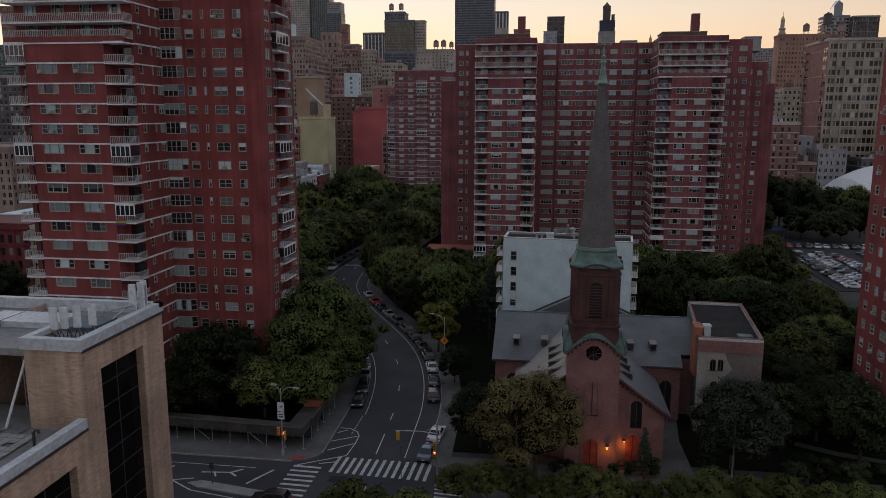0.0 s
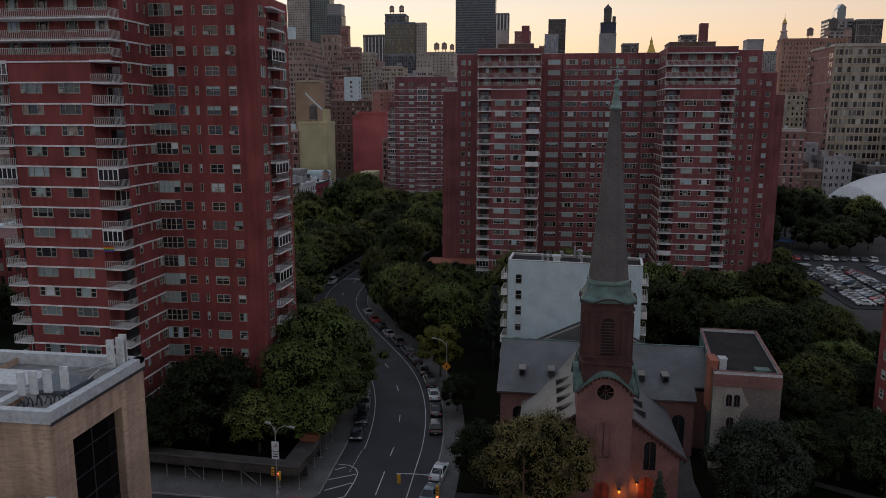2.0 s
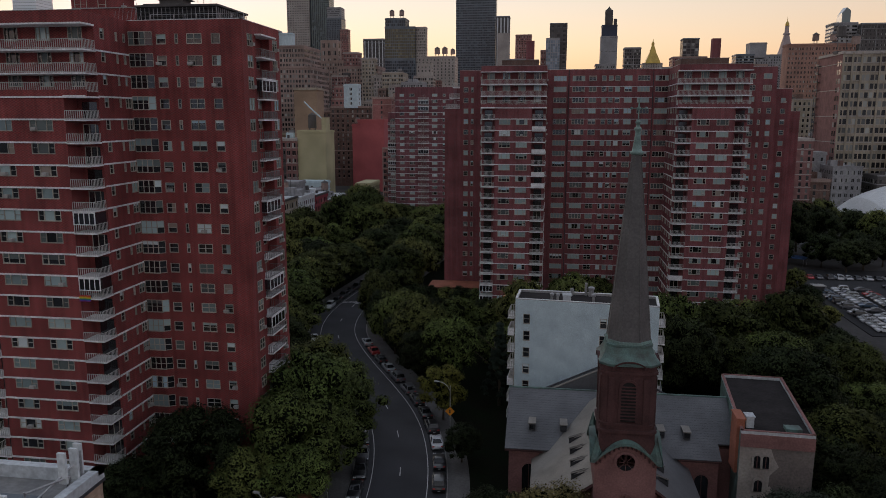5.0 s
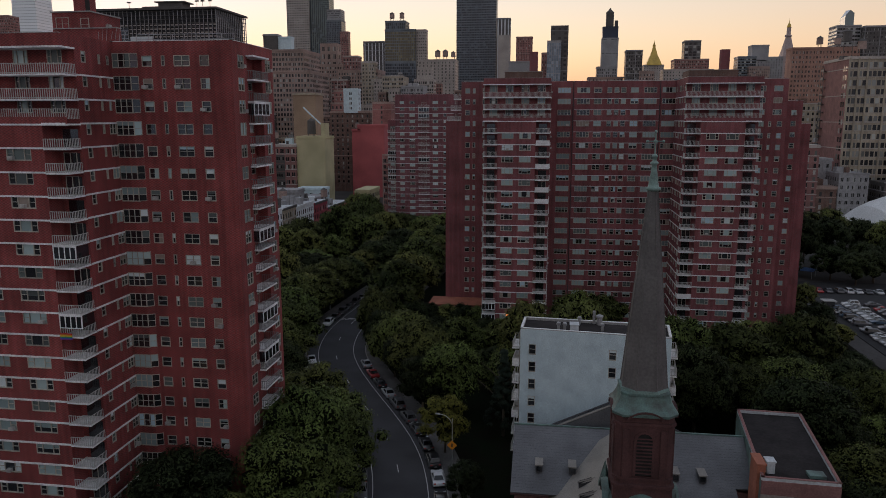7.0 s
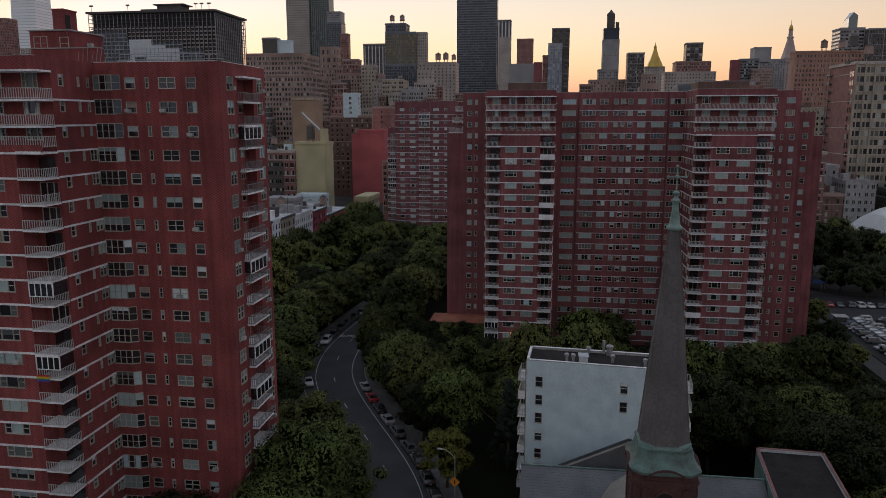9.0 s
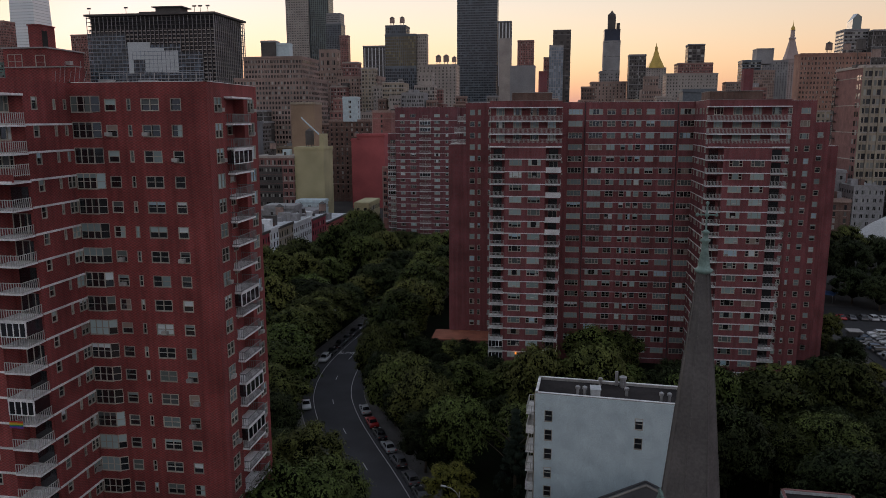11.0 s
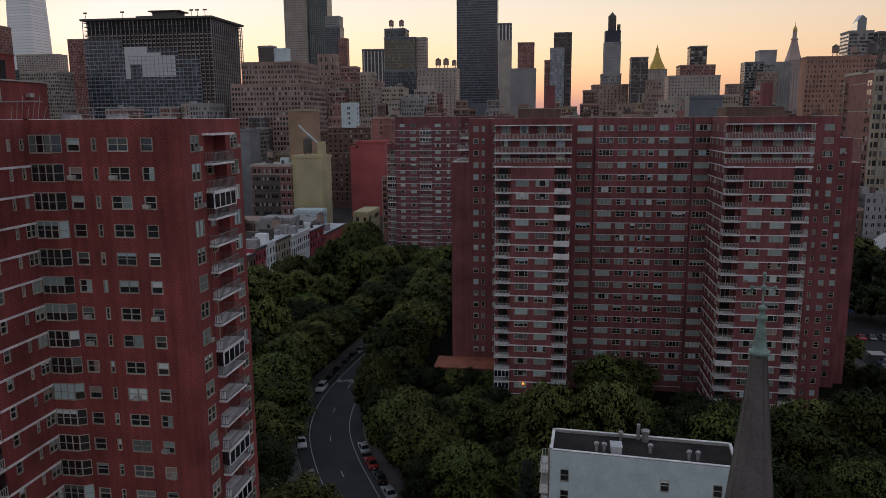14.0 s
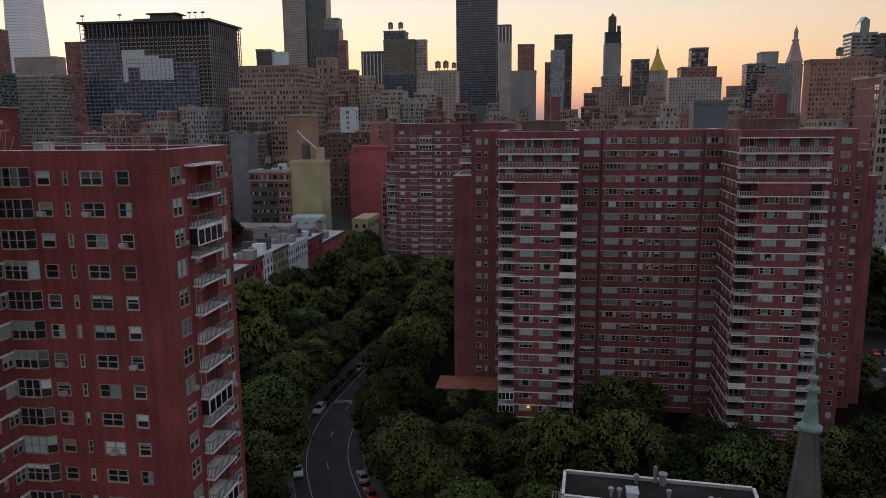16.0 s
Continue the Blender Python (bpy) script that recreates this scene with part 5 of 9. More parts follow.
# upper flared skirt, with a low arch over each face
sk = Build()
octo_ring(sk, [(3.05, 25.3), (3.1, 25.55), (2.75, 25.9), (2.45, 26.45), (2.28, 27.1), (2.34, 27.15), (2.34, 27.35), (2.0, 27.4)], 0.3)
part("skirt", sk, M["copper"], church, "flared green copper skirt under the spire")
for ang in (0, 90, 180, 270):
    b = Build()
    for k in range(12):
        a0, a1 = math.pi * k / 12, math.pi * (k + 1) / 12
        f_ = lambda a, r, y: (1.55 * r * math.cos(a), y, 25.0 + 0.75 * r * math.sin(a))
        b.quad(f_(a1, 1.12, -3.16), f_(a0, 1.12, -3.16), f_(a0, 0.98, -3.16), f_(a1, 0.98, -3.16))
        b.quad(f_(a0, 1.12, -3.16), f_(a1, 1.12, -3.16), f_(a1, 1.05, -2.2), f_(a0, 1.05, -2.2))
        b.quad(f_(a1, 0.98, -3.16), f_(a0, 0.98, -3.16), f_(a0, 0.98, -2.6), f_(a1, 0.98, -2.6))
    part("eyebrow_arch", b, M["stone_dark"], church, m=pose(CX, CY, 0, 0, 0, ang))
# spire
SP0, SP1 = 27.45, 46.7
octs = Build()
octo_ring(octs, [(2.12, SP0), (1.27, 37.5), (0.40, SP1)], 0.55)
part("spire", octs, M["lead"], church, "tall tapering grey slate spire")
for k in range(8):
    x0, y0 = octo(2.12, 2.12 * 0.55)[k]
    x1, y1 = octo(0.42, 0.42 * 0.55)[k]
    xm, ym = octo(1.25, 1.25 * 0.55)[k]
    part("rib", Build().tube([(x0, y0, SP0), (xm, ym, 37.5), (x1, y1, SP1)], [0.09, 0.07, 0.05], 5), M["lead"], church)
part("spire_base", Build().prism(octo(2.28, 1.15), 27.36, 27.62, bottom=True), M["verdigris"], church, "green copper rim")
cap = Build().ring((CX, CY), [(0.46, 46.5), (0.68, 46.66), (0.70, 46.86), (0.50, 46.95), (0.46, 47.2), (0.27, 48.5), (0.24, 48.95), (0.38, 49.05), (0.38, 49.2), (0.20, 49.32), (0.17, 49.62), (0.29, 49.7), (0.27, 49.84), (0.10, 49.95)], 10)
part("finial", cap, M["verdigris"], church, "green copper finial", True)
cr = Build().tube([(CX, CY, 49.8), (CX, CY, 52.0)], 0.065, 8).tube([(CX - 0.68, CY, 51.12), (CX + 0.68, CY, 51.12)], 0.06, 8)
for dx, dz in ((-0.72, 51.12), (0.72, 51.12), (0, 52.02)):
    cr.ring((CX + dx, CY), [(0.03, dz - 0.15), (0.13, dz - 0.07), (0.13, dz + 0.07), (0.03, dz + 0.15)], 8)
cr.ring((CX, CY), [(0.06, 50.94), (0.17, 51.02), (0.17, 51.22), (0.06, 51.3)], 8)
part("cross", cr, M["verdigris"], church, "thin green copper cross with knobbed arms")

# nave with a front gable
NZ0, NAP, NX0, NX1, NYF = 6.9, 13.4, 10.7, 28.9, 79.0
b = Build()
b.quad((NX0, NYF, -0.05), (NX1, NYF, -0.05), (NX1, NYF, NZ0), (CX, NYF, NAP), (NX0, NYF, NZ0))
b.quad((NX0, 103, -0.05), (NX0, NYF, -0.05), (NX0, NYF, NZ0), (NX0, 103, NZ0)), b.quad((NX1, NYF, -0.05), (NX1, 103, -0.05), (NX1, 103, NZ0), (NX1, NYF, NZ0))
part("wall", b, M["stone"], church)


def slope(house, a, b_, c, d, t=0.22, mat=None, label="", name="roof"):
    """A roof plane with thickness: corners eave-eave-ridge-ridge."""
    A, B, C, D = (Vector(q) for q in (a, b_, c, d))
    n = (B - A).cross(D - A).normalized() * t
    bb = Build()
    top = [tuple(q + n) for q in (A, B, C, D)]
    low = [tuple(q) for q in (A, B, C, D)]
    bb.quad(*top), bb.quad(*low[::-1])
    for k in range(4):
        j = (k + 1) % 4
        bb.quad(low[k], low[j], top[j], top[k])
    return part(name, bb, mat or M["slate"], house, label)


def slate_courses(house, a, b_, c, d, step=0.42, mat=None):
    """Thin shadow-casting course edges up a slope, as one skin of overlapping strips."""
    A, B, C, D = (Vector(q) for q in (a, b_, c, d))
    n = (B - A).cross(D - A).normalized()
    L = (D - A).length
    m_ = int(L / step)
    bb = Build()
    for k in range(m_):
        t0, t1 = k / m_, (k + 1) / m_
        p, q = A.lerp(D, t0) + n * 0.25, B.lerp(C, t0) + n * 0.25
        r, s = B.lerp(C, t1) + n * 0.235, A.lerp(D, t1) + n * 0.235
        bb.quad(tuple(p), tuple(q), tuple(r), tuple(s))
        bb.quad(tuple(p - n * 0.015), tuple(q - n * 0.015), tuple(q), tuple(p))
    return part("slate_course", bb, mat or M["slate"], house, kind="stuff")


for a in (((NX1 + 0.6, NYF - 0.35, NZ0 - 0.45), (NX1 + 0.6, 101, NZ0 - 0.45), (CX, 101, NAP), (CX, NYF - 0.35, NAP)), ((NX0 - 0.6, 101, NZ0 - 0.45), (NX0 - 0.6, NYF - 0.35, NZ0 - 0.45), (CX, NYF - 0.35, NAP), (CX, 101, NAP))):
    # left slope takes pale slate: the sky light on it is in the colour
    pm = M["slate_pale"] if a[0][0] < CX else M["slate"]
    slope(church, *a, mat=pm, label="slate nave roof slope")
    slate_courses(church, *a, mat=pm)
for s in (-1, 1):                                            # dark gable trim with brackets
    x1 = CX + s * 9.75
    part("bargeboard", Build().tube([(x1, NYF - 0.4, NZ0 - 0.5), (CX + s * 3.1, NYF - 0.4, NAP - 2.15)], 0.2, 4), M["stone_dark"], church)
    for k in range(14):
        t = (k + 0.5) / 14
        x, z = x1 + (CX + s * 3.1 - x1) * t, NZ0 - 0.5 + (NAP - 2.15 - NZ0 + 0.5) * t
        part("bracket", Build().box(x - 0.11, x + 0.11, NYF - 0.3, NYF, z - 0.65, z - 0.25), M["stone_dark"], church)
# transept
TX0, TX1, TY, TYR, TZ, TAP = 6.5, 35.8, 93.0, 102.8, 8.1, 12.6
part("wall", Build().box(TX0 + 0.5, 15, TY + 0.5, 112.0, -0.05, TZ, skip="b"), M["stone"], church)
part("wall", Build().box(25, 33.2, TY + 0.5, 112.0, -0.05, TZ, skip="b"), M["stone"], church)
part("wall", Build().quad((TX0 + 0.5, 112, TZ), (TX0 + 0.5, TY + 0.5, TZ), (TX0 + 0.5, TYR, TAP)), M["stone"], church)
part("wall", Build().quad((TX1 - 0.5, TY + 0.5, TZ), (TX1 - 0.5, 112, TZ), (TX1 - 0.5, TYR, TAP)), M["stone"], church)
part("wall", Build().box(33.2, TX1 - 0.5, TY + 3.0, 112.0, -0.05, TZ + 0.4, skip="b"), M["stone"], church)
for a in (((TX0, TY, TZ - 0.1), (33.4, TY, TZ - 0.1), (33.4, TYR, TAP), (TX0, TYR, TAP)), ((33.4, TY + 2.6, TZ + 1.0), (TX1, TY + 2.6, TZ + 1.0), (TX1, TYR, TAP), (33.4, TYR, TAP)), ((TX1, 112.4, TZ - 0.1), (TX0, 112.4, TZ - 0.1), (TX0, TYR, TAP), (TX1, TYR, TAP))):
    slope(church, *a, label="grey slate transept roof")
    slate_courses(church, *a)
part("ridge", Build().box(TX0 - 0.05, TX1 + 0.05, TYR - 0.14, TYR + 0.14, TAP + 0.2, TAP + 0.36), M["copper"], church, "green copper ridge strip")
part("eaves_gutter", Build().box(TX0, 11.2, TY - 0.2, TY + 0.05, TZ - 0.2, TZ - 0.02).box(28.4, 33.4, TY - 0.2, TY + 0.05, TZ - 0.2, TZ - 0.02), M["stone_dark"], church)
for x in (9.9, 14.0, 26.4, 29.6):                             # small roof vents
    dm = part("roof_dormer", Build().box(x - 0.42, x + 0.42, 95.6, 97.4, 9.7, 10.55), M["rail_dark"], church, "small square roof dormer")
    part("dormer_cap", Build().box(x - 0.5, x + 0.5, 95.5, 97.6, 10.55, 10.7), M["slate_pale"], dm)
    part("dormer_pane", Build().box(x - 0.3, x + 0.3, 95.56, 95.6, 9.85, 10.45), M["glass"], dm)
for s in (-1, 1):                                             # little wedge-shaped dormers on the nave slopes
    for k in range(4):
        y = 82.0 + k * 3.2
        fall = (NAP - NZ0 + 0.45) / 9.75
        xa, xb = CX + s * 3.3, CX + s * 5.3
        za, zb = NAP + 0.2 - 3.3 * fall, NAP + 0.1 - 5.3 * fall
        p = [(xa, za), (xb, zb), (xb, zb + 0.75)]
        bb = Build()
        for yy, o in ((y, s), (y + 0.9, -s)):
            q = [(x_, yy, z_) for x_, z_ in p]
            bb.quad(*(q if o > 0 else q[::-1]))
        fr = [(x_, y, z_) for x_, z_ in p]
        bk = [(x_, y + 0.9, z_) for x_, z_ in p]
        bb.quad(*((fr[1], bk[1], bk[2], fr[2]) if s > 0 else (bk[1], fr[1], fr[2], bk[2])))
        dm = part("roof_dormer", bb, M["rail_dark"], church, "small dark wedge dormer")
        part("dormer_cap", Build().tube([(xa, y + 0.45, za + 0.03), (xb + s * 0.12, y + 0.45, zb + 0.79)], 0.1, 4), M["slate_pale"], dm)
for x, y, ang, w, h_, z in ((9.6, TY + 0.5, 0, 1.7, 4.6, 1.4), (31.2, TY + 0.5, 0, 1.7, 4.8, 1.2), (14.0, NYF, 0, 1.3, 3.4, 4.6), (25.5, NYF, 0, 1.4, 3.6, 4.8)):
    arched_window(church, x, y, z, w, h_, ang, False, "arched_window", M["glass"])
for x, y in ((25.2, NYF), (14.4, NYF), (CX, 77.0)):            # doors
    dr = arched_window(church, x, y, 0.5, 1.7, 3.4, 0, False, "church_door", M["door"])
    part("door_step", Build().box(-1.6, 1.6, -1.5, -0.12, -0.5, -0.05), M["stone_dark"], dr)
    part("door_step", Build().box(-1.9, 1.9, -2.1, -1.5, -0.5, -0.25), M["stone_dark"], dr)
for x, y in ((24.15, NYF - 0.35), (CX + 2.0, 76.6)):            # lit lanterns by the doors
    lan = thing("wall_lantern", "lit amber lantern beside the church door", "lantern", "door lanterns", at=(x, y, 3.1))
    part("bracket", Build().box(-0.05, 0.05, 0, 0.36, -0.05, 0.05), M["rail_dark"], lan)
    part("lamp_glass", Build().ring((0, 0), [(0.08, -0.3), (0.15, -0.1), (0.14, 0.16), (0.06, 0.24)] if x < 23 else [(0.05, -0.15), (0.08, -0.05), (0.08, 0.08), (0.04, 0.12)], 8), M["lamp"], lan, "glowing amber glass")
    pl = bpy.data.lights.new("lantern_light", "POINT")
    pl.energy, pl.color, pl.shadow_soft_size = 7.0, (1.0, 0.36, 0.06), 0.15
    lo = new("lantern_light", pl)
    lo.location = (x, y - 0.6, 2.5)
    part("hood", Build().ring((0, 0), [(0.27, 0.12), (0.25, 0.2), (0.05, 0.36)], 8), M["rail_dark"], lan, "dark metal hood")

# chancel gable rising behind the transept
b = Build()
gab = [(CX - 8.6, 8.0), (CX + 8.6, 8.0), (CX + 8.6, 11.7), (CX, 15.8), (CX - 8.6, 11.7)]
b.quad(*[(x, 104.7, z) for x, z in gab]), b.quad(*[(x, 105.3, z) for x, z in gab[::-1]])
for k in range(5):
    p, q = gab[k], gab[(k + 1) % 5]
    b.quad((p[0], 104.7, p[1]), (p[0], 105.3, p[1]), (q[0], 105.3, q[1]), (q[0], 104.7, q[1]))
part("gable", b, M["slate"], church, "grey chancel gable")
for sg_ in (-1, 1):
    part("gable_coping", Build().tube([(CX + sg_ * 8.8, 104.75, 11.5), (CX, 104.75, 15.7)], 0.16, 4), M["slate_pale"], church, "pale gable coping")
    part("gable_flashing", Build().tube([(CX + sg_ * 8.8, 105.2, 11.8), (CX, 105.2, 16.0)], 0.14, 4), M["rail_dark"], church, "dark gable flashing")
part("wall", Build().box(CX - 7.6, CX + 7.6, 104.9, 111.9, -0.05, 8.0, skip="b"), M["slate"], church)

# parish house beside it
rect = thing("parish_house", "three-storey patchy stucco parish house with flat dark roof", "house")
RP = [(34.7, 90.2), (43.0, 89.8), (45.0, 110.0), (36.8, 110.4)]
part("wall", Build().quad((*RP[1], -0.05), (*RP[2], -0.05), (*RP[2], 13.2), (*RP[1], 13.2)).quad((*RP[2], -0.05), (*RP[3], -0.05), (*RP[3], 13.2), (*RP[2], 13.2)), M["brick_old"], rect)
b, c = Build(), Build()
for k in range(10):                                           # bare dark render shows where the pale coat has come off
    z0, z1 = max(-0.05, 1.16 * k), 1.16 * (k + 1)
    at = lambda f, z: (RP[0][0] + (RP[1][0] - RP[0][0]) * f, RP[0][1] + (RP[1][1] - RP[0][1]) * f, z)
    e0, e1 = (0.47 + 0.05 * math.sin(1.7 * q_) + 0.03 * math.sin(4.1 * q_) for q_ in (k, k + 1))
    b.quad(at(0, z0), at(e0, z0), at(e1, z1), at(0, z1)), c.quad(at(e0, z0), at(1, z0), at(1, z1), at(e1, z1))
part("wall", b, M["stucco"], rect, "pale flaking stucco front"), part("wall", c, M["render_bare"], rect, "bare dark render")
arched_window(church, CX, 77.0, 7.0, 1.4, 4.2, 0, False, "blind_arch", M["stone"])
part("frieze", Build().prism([(RP[0][0], RP[0][1] - 0.12), (RP[1][0], RP[1][1] - 0.12), (RP[1][0], RP[1][1] + 0.1), (RP[0][0], RP[0][1] + 0.1)], 11.6, 13.2), M["stone"], rect, "dull red brick frieze")
part("wall", Build().quad((*RP[3], -0.05), (*RP[0], -0.05), (*RP[0], 13.2), (*RP[3], 13.2)), M["copper"], rect, "green painted flank wall")
flat_roof(rect, RP, 13.6, 0.4, M["roof"], M["coping"], M["stone"])
part("chimney", Build().box(34.5, 35.4, 91.4, 94.2, 7.6, 14.4).box(34.4, 35.5, 91.3, 94.3, 14.4, 14.6), M["terracotta"], rect, "orange-red brick chimney breast")
part("roof_unit", Build().box(35.7, 36.6, 92.0, 93.2, 13.2, 14.6).box(35.6, 36.7, 91.9, 93.3, 14.6, 14.7), M["coping"], rect, "white boxy roof ventilator")
part("skylight", Build().box(40.2, 42.0, 91.4, 92.8, 13.2, 13.55), M["copper"], rect)
for x in (36.7, 37.7, 40.6, 41.5):
    arched_window(rect, x, 90.05, 9.0, 0.75, 1.6, -2.5, False, "arched_window", M["glass"], M["stucco"])
for x, z, h_ in ((37.0, 6.0, 1.5), (41.2, 5.6, 1.9), (37.8, 1.6, 1.9), (41.2, 1.4, 2.0)):
    arched_window(rect, x, 90.05, z, 0.95, h_, -2.5, False, "arched_window", M["glass"], M["stucco"])

# white house behind the church
wh = thing("white_apartment_house", "white painted six-storey apartment house with end balconies", "apartment building")
WP = [(6.6, 115.6), (28.1, 113.4), (28.7, 120.2), (7.0, 122.0)]
WROWS = [60.0 - F * k for k in range(14, 22)]
facade(wh, WP[0], WP[1], -0.05, 22.4, [r for r in WROWS if r > 6], [(1.3, 1.0, -0.9, 1.5, 1), (13.0, 1.0, -0.9, 1.5, 1, (14, 16)), (18.9, 1.0, -0.9, 1.5, 1, (14, 16))], M["white"], ac=0.0, label="flat white painted end wall", styles=(0, 0, 0, 3))
part("wall", Build().quad((*WP[1], -0.05), (*WP[2], -0.05), (*WP[2], 22.4), (*WP[1], 22.4)).quad((*WP[2], -0.05), (*WP[3], -0.05), (*WP[3], 22.4), (*WP[2], 22.4)).quad((*WP[3], -0.05), (*WP[0], -0.05), (*WP[0], 22.4), (*WP[3], 22.4)), M["brick_buff"], wh)
flat_roof(wh, WP, 22.5, 0.35, M["roof"], M["concrete"])
for k in range(7):
    zf = 19.2 - 2.75 * k
    add_balcony(wh, pose(6.72, 120.6, zf, 0, 0, -94), 4.2, 1.0, 0.0, solid=k in (1, 4))
    add_balcony(wh, pose(28.2, 114.6, zf, 0, 0, 85), 4.4, 1.0, 0.0, solid=k in (2,))
for x, y in ((12.2, 116.6), (13.1, 116.5), (18.6, 116.8), (22.9, 115.6), (23.9, 115.5), (15.4, 120.2)):
    part("roof_vent", Build().ring((x, y), [(0.2, 22.1), (0.2, 22.9), (0.32, 22.95), (0.32, 23.25), (0.12, 23.4)], 10), M["steel"], wh, "round galvanised roof vent")
part("roof_hatch", Build().box(13.9, 15.1, 115.6, 117.2, 22.1, 23.2).box(13.8, 15.2, 115.5, 117.3, 23.2, 23.3), M["coping"], wh, "white roof hatch")
part("flue", Build().box(17.4, 17.8, 120.4, 120.8, 22.1, 24.2), M["steel"], wh)
part("flue", Build().ring((18.4, 120.2), [(0.42, 22.1), (0.42, 23.2), (0.55, 23.3), (0.55, 23.6), (0.1, 23.8)], 12), M["steel"], wh)

# tan building close by
near = thing("tan_office_building", "tan brick building with black glass bays and roof aerials", "building")
BX = -16.35
b = Build()
def wall_hole(b, x, y0, y1, z0, z1, holes):
    """A wall in the plane x with square-cut openings (y0, y1, z0, z1) and deep reveals."""
    ys = sorted({y0, y1, *[q for h_ in holes for q in h_[:2]]})
    zs = sorted({z0, z1, *[q for h_ in holes for q in h_[2:]]})
    for i in range(len(ys) - 1):
        for k in range(len(zs) - 1):
            cy_, cz_ = (ys[i] + ys[i + 1]) / 2, (zs[k] + zs[k + 1]) / 2
            if any(h_[0] < cy_ < h_[1] and h_[2] < cz_ < h_[3] for h_ in holes):
                continue
            b.quad((x, ys[i], zs[k]), (x, ys[i + 1], zs[k]), (x, ys[i + 1], zs[k + 1]), (x, ys[i], zs[k + 1]))
    for a, c, d, e in holes:
        xi = x - 0.6
        b.quad((x, a, d), (xi, a, d), (xi, a, e), (x, a, e)), b.quad((xi, c, d), (x, c, d), (x, c, e), (xi, c, e)), b.quad((x, a, e), (xi, a, e), (xi, c, e), (x, c, e))


wall_hole(b, BX, 33.1, 43.4, -0.05, 28.0, [(35.0, 40.4, -0.05, 25.7)])
b.quad((-26.0, 43.4, -0.05), (-26.0, 33.1, -0.05), (-26.0, 33.1, 28.0), (-26.0, 43.4, 28.0))
b.quad((-20.6, 33.1, 20), (BX, 33.1, 20), (BX, 33.1, 28.0), (-20.6, 33.1, 28.0)), b.quad((BX, 43.4, -0.05), (-60, 43.4, -0.05), (-60, 43.4, 28.0), (BX, 43.4, 28.0))
b.quad((-20.6, 36.5, 20), (-20.6, 33.1, 20), (-20.6, 33.1, 28.0), (-20.6, 36.5, 28.0))
part("wall", b, M["brick_tan"], near, "tan brick wall")
b = Build()
wall_hole(b, BX, 4, 33.1, -0.05, 22.6, [(26.6, 31.6, -0.05, 20.2), (18, 24, -0.05, 20.2)])
part("wall", b, M["brick_tan"], near)
for y0, y1, zt in ((35.0, 40.4, 25.7), (26.6, 31.6, 20.2), (18, 24, 20.2)):
    gw = part("glass_bay", Build().box(BX - 0.75, BX - 0.6, y0, y1, -0.05, zt), M["bayglass"], near, "tall black glass bay")
    for k in range(14):
        z = zt - 1.5 - k * 1.7
        if z > 0:
            part("mullion", Build().box(BX - 0.6, BX - 0.55, y0, y1, z - 0.02, z + 0.02), M["rail_dark"], gw)
    part("mullion", Build().box(BX - 0.6, BX - 0.55, (y0 + y1) / 2 - 0.03, (y0 + y1) / 2 + 0.03, 0, zt), M["rail_dark"], gw)
part("roof", Build().box(-60, BX - 0.3, 33.2, 43.2, 27.0, 27.5), M["roof_light"], near, "pale flat roof")
part("roof", Build().box(-60, BX - 0.3, 4, 33.1, 21.4, 21.9).box(-60, -20.65, 4, 36.5, 21.9, 22.0), M["roof_light"], near)
cp = Build()
cp.box(BX - 0.5, BX + 0.12, 33.0, 43.5, 27.65, 28.35).box(-60, BX + 0.12, 42.9, 43.5, 28.0, 28.35).box(-20.75, BX + 0.12, 32.95, 33.0, 27.55, 28.35).box(-20.75, BX - 0.5, 33.0, 33.5, 28.0, 28.35).box(-20.75, -20.2, 33.5, 36.5, 28.0, 28.35)
part("coping", cp, M["coping"], near, "broad pale metal coping")
part("coping", Build().box(BX - 0.5, BX + 0.12, 4, 32.9, 22.3, 22.95), M["coping"], near)
part("flashing", Build().box(BX + 0.004, BX + 0.17, 33.0, 43.5, 27.45, 27.65), M["rail_dark"], near, "dark metal drip flashing")
part("flashing", Build().box(BX + 0.004, BX + 0.17, 4, 32.9, 22.1, 22.3), M["rail_dark"], near, "dark metal drip flashing")
part("parapet", Build().box(BX - 0.5, BX - 0.02, 33.2, 43.3, 27.4, 28.0).box(-60, BX - 0.5, 42.9, 43.38, 27.4, 28.0).box(-20.6, BX - 0.5, 33.12, 33.5, 27.4, 28.0), M["coping"], near)
for k, (x, y) in enumerate(((-20.0, 35.6), (-19.4, 35.9), (-18.7, 36.3), (-18.0, 37.0), (-17.5, 41.4), (-17.2, 42.1), (-17.4, 42.8))):
    an = thing("panel_antenna", "white mobile phone panel antenna on a roof mast", "antenna", "roof antennas", at=(x, y, 27.5))
    part("mast", Build().tube([(0, 0.18, 0), (0, 0.18, 2.0)], 0.05), M["steel"], an)
    hh = 1.55 if k < 4 else 2.0
    part("panel", Build().box(-0.26, 0.26, -0.12, 0.06, 0.7, 0.7 + hh), M["signwhite"], an, "white plastic antenna panel")
    part("cable", Build().tube([(0, 0.1, 0.7), (0.12, 0.25, 0.3), (0.3, 0.1, 0.05)], 0.03), M["rail_dark"], an)
    part("bracket", Build().box(-0.06, 0.06, 0.04, 0.2, 1.1, 1.2), M["rail_dark"], an)
pole_ = thing("roof_brace", "white diagonal steel brace beside the roof", "brace", at=(-21.2, 33.6, 22.0))
part("tube", Build().tube([(-0.9, -1.0, 0.0), (0.4, 0.6, 5.9)], 0.09, 8), M["signwhite"], pole_)
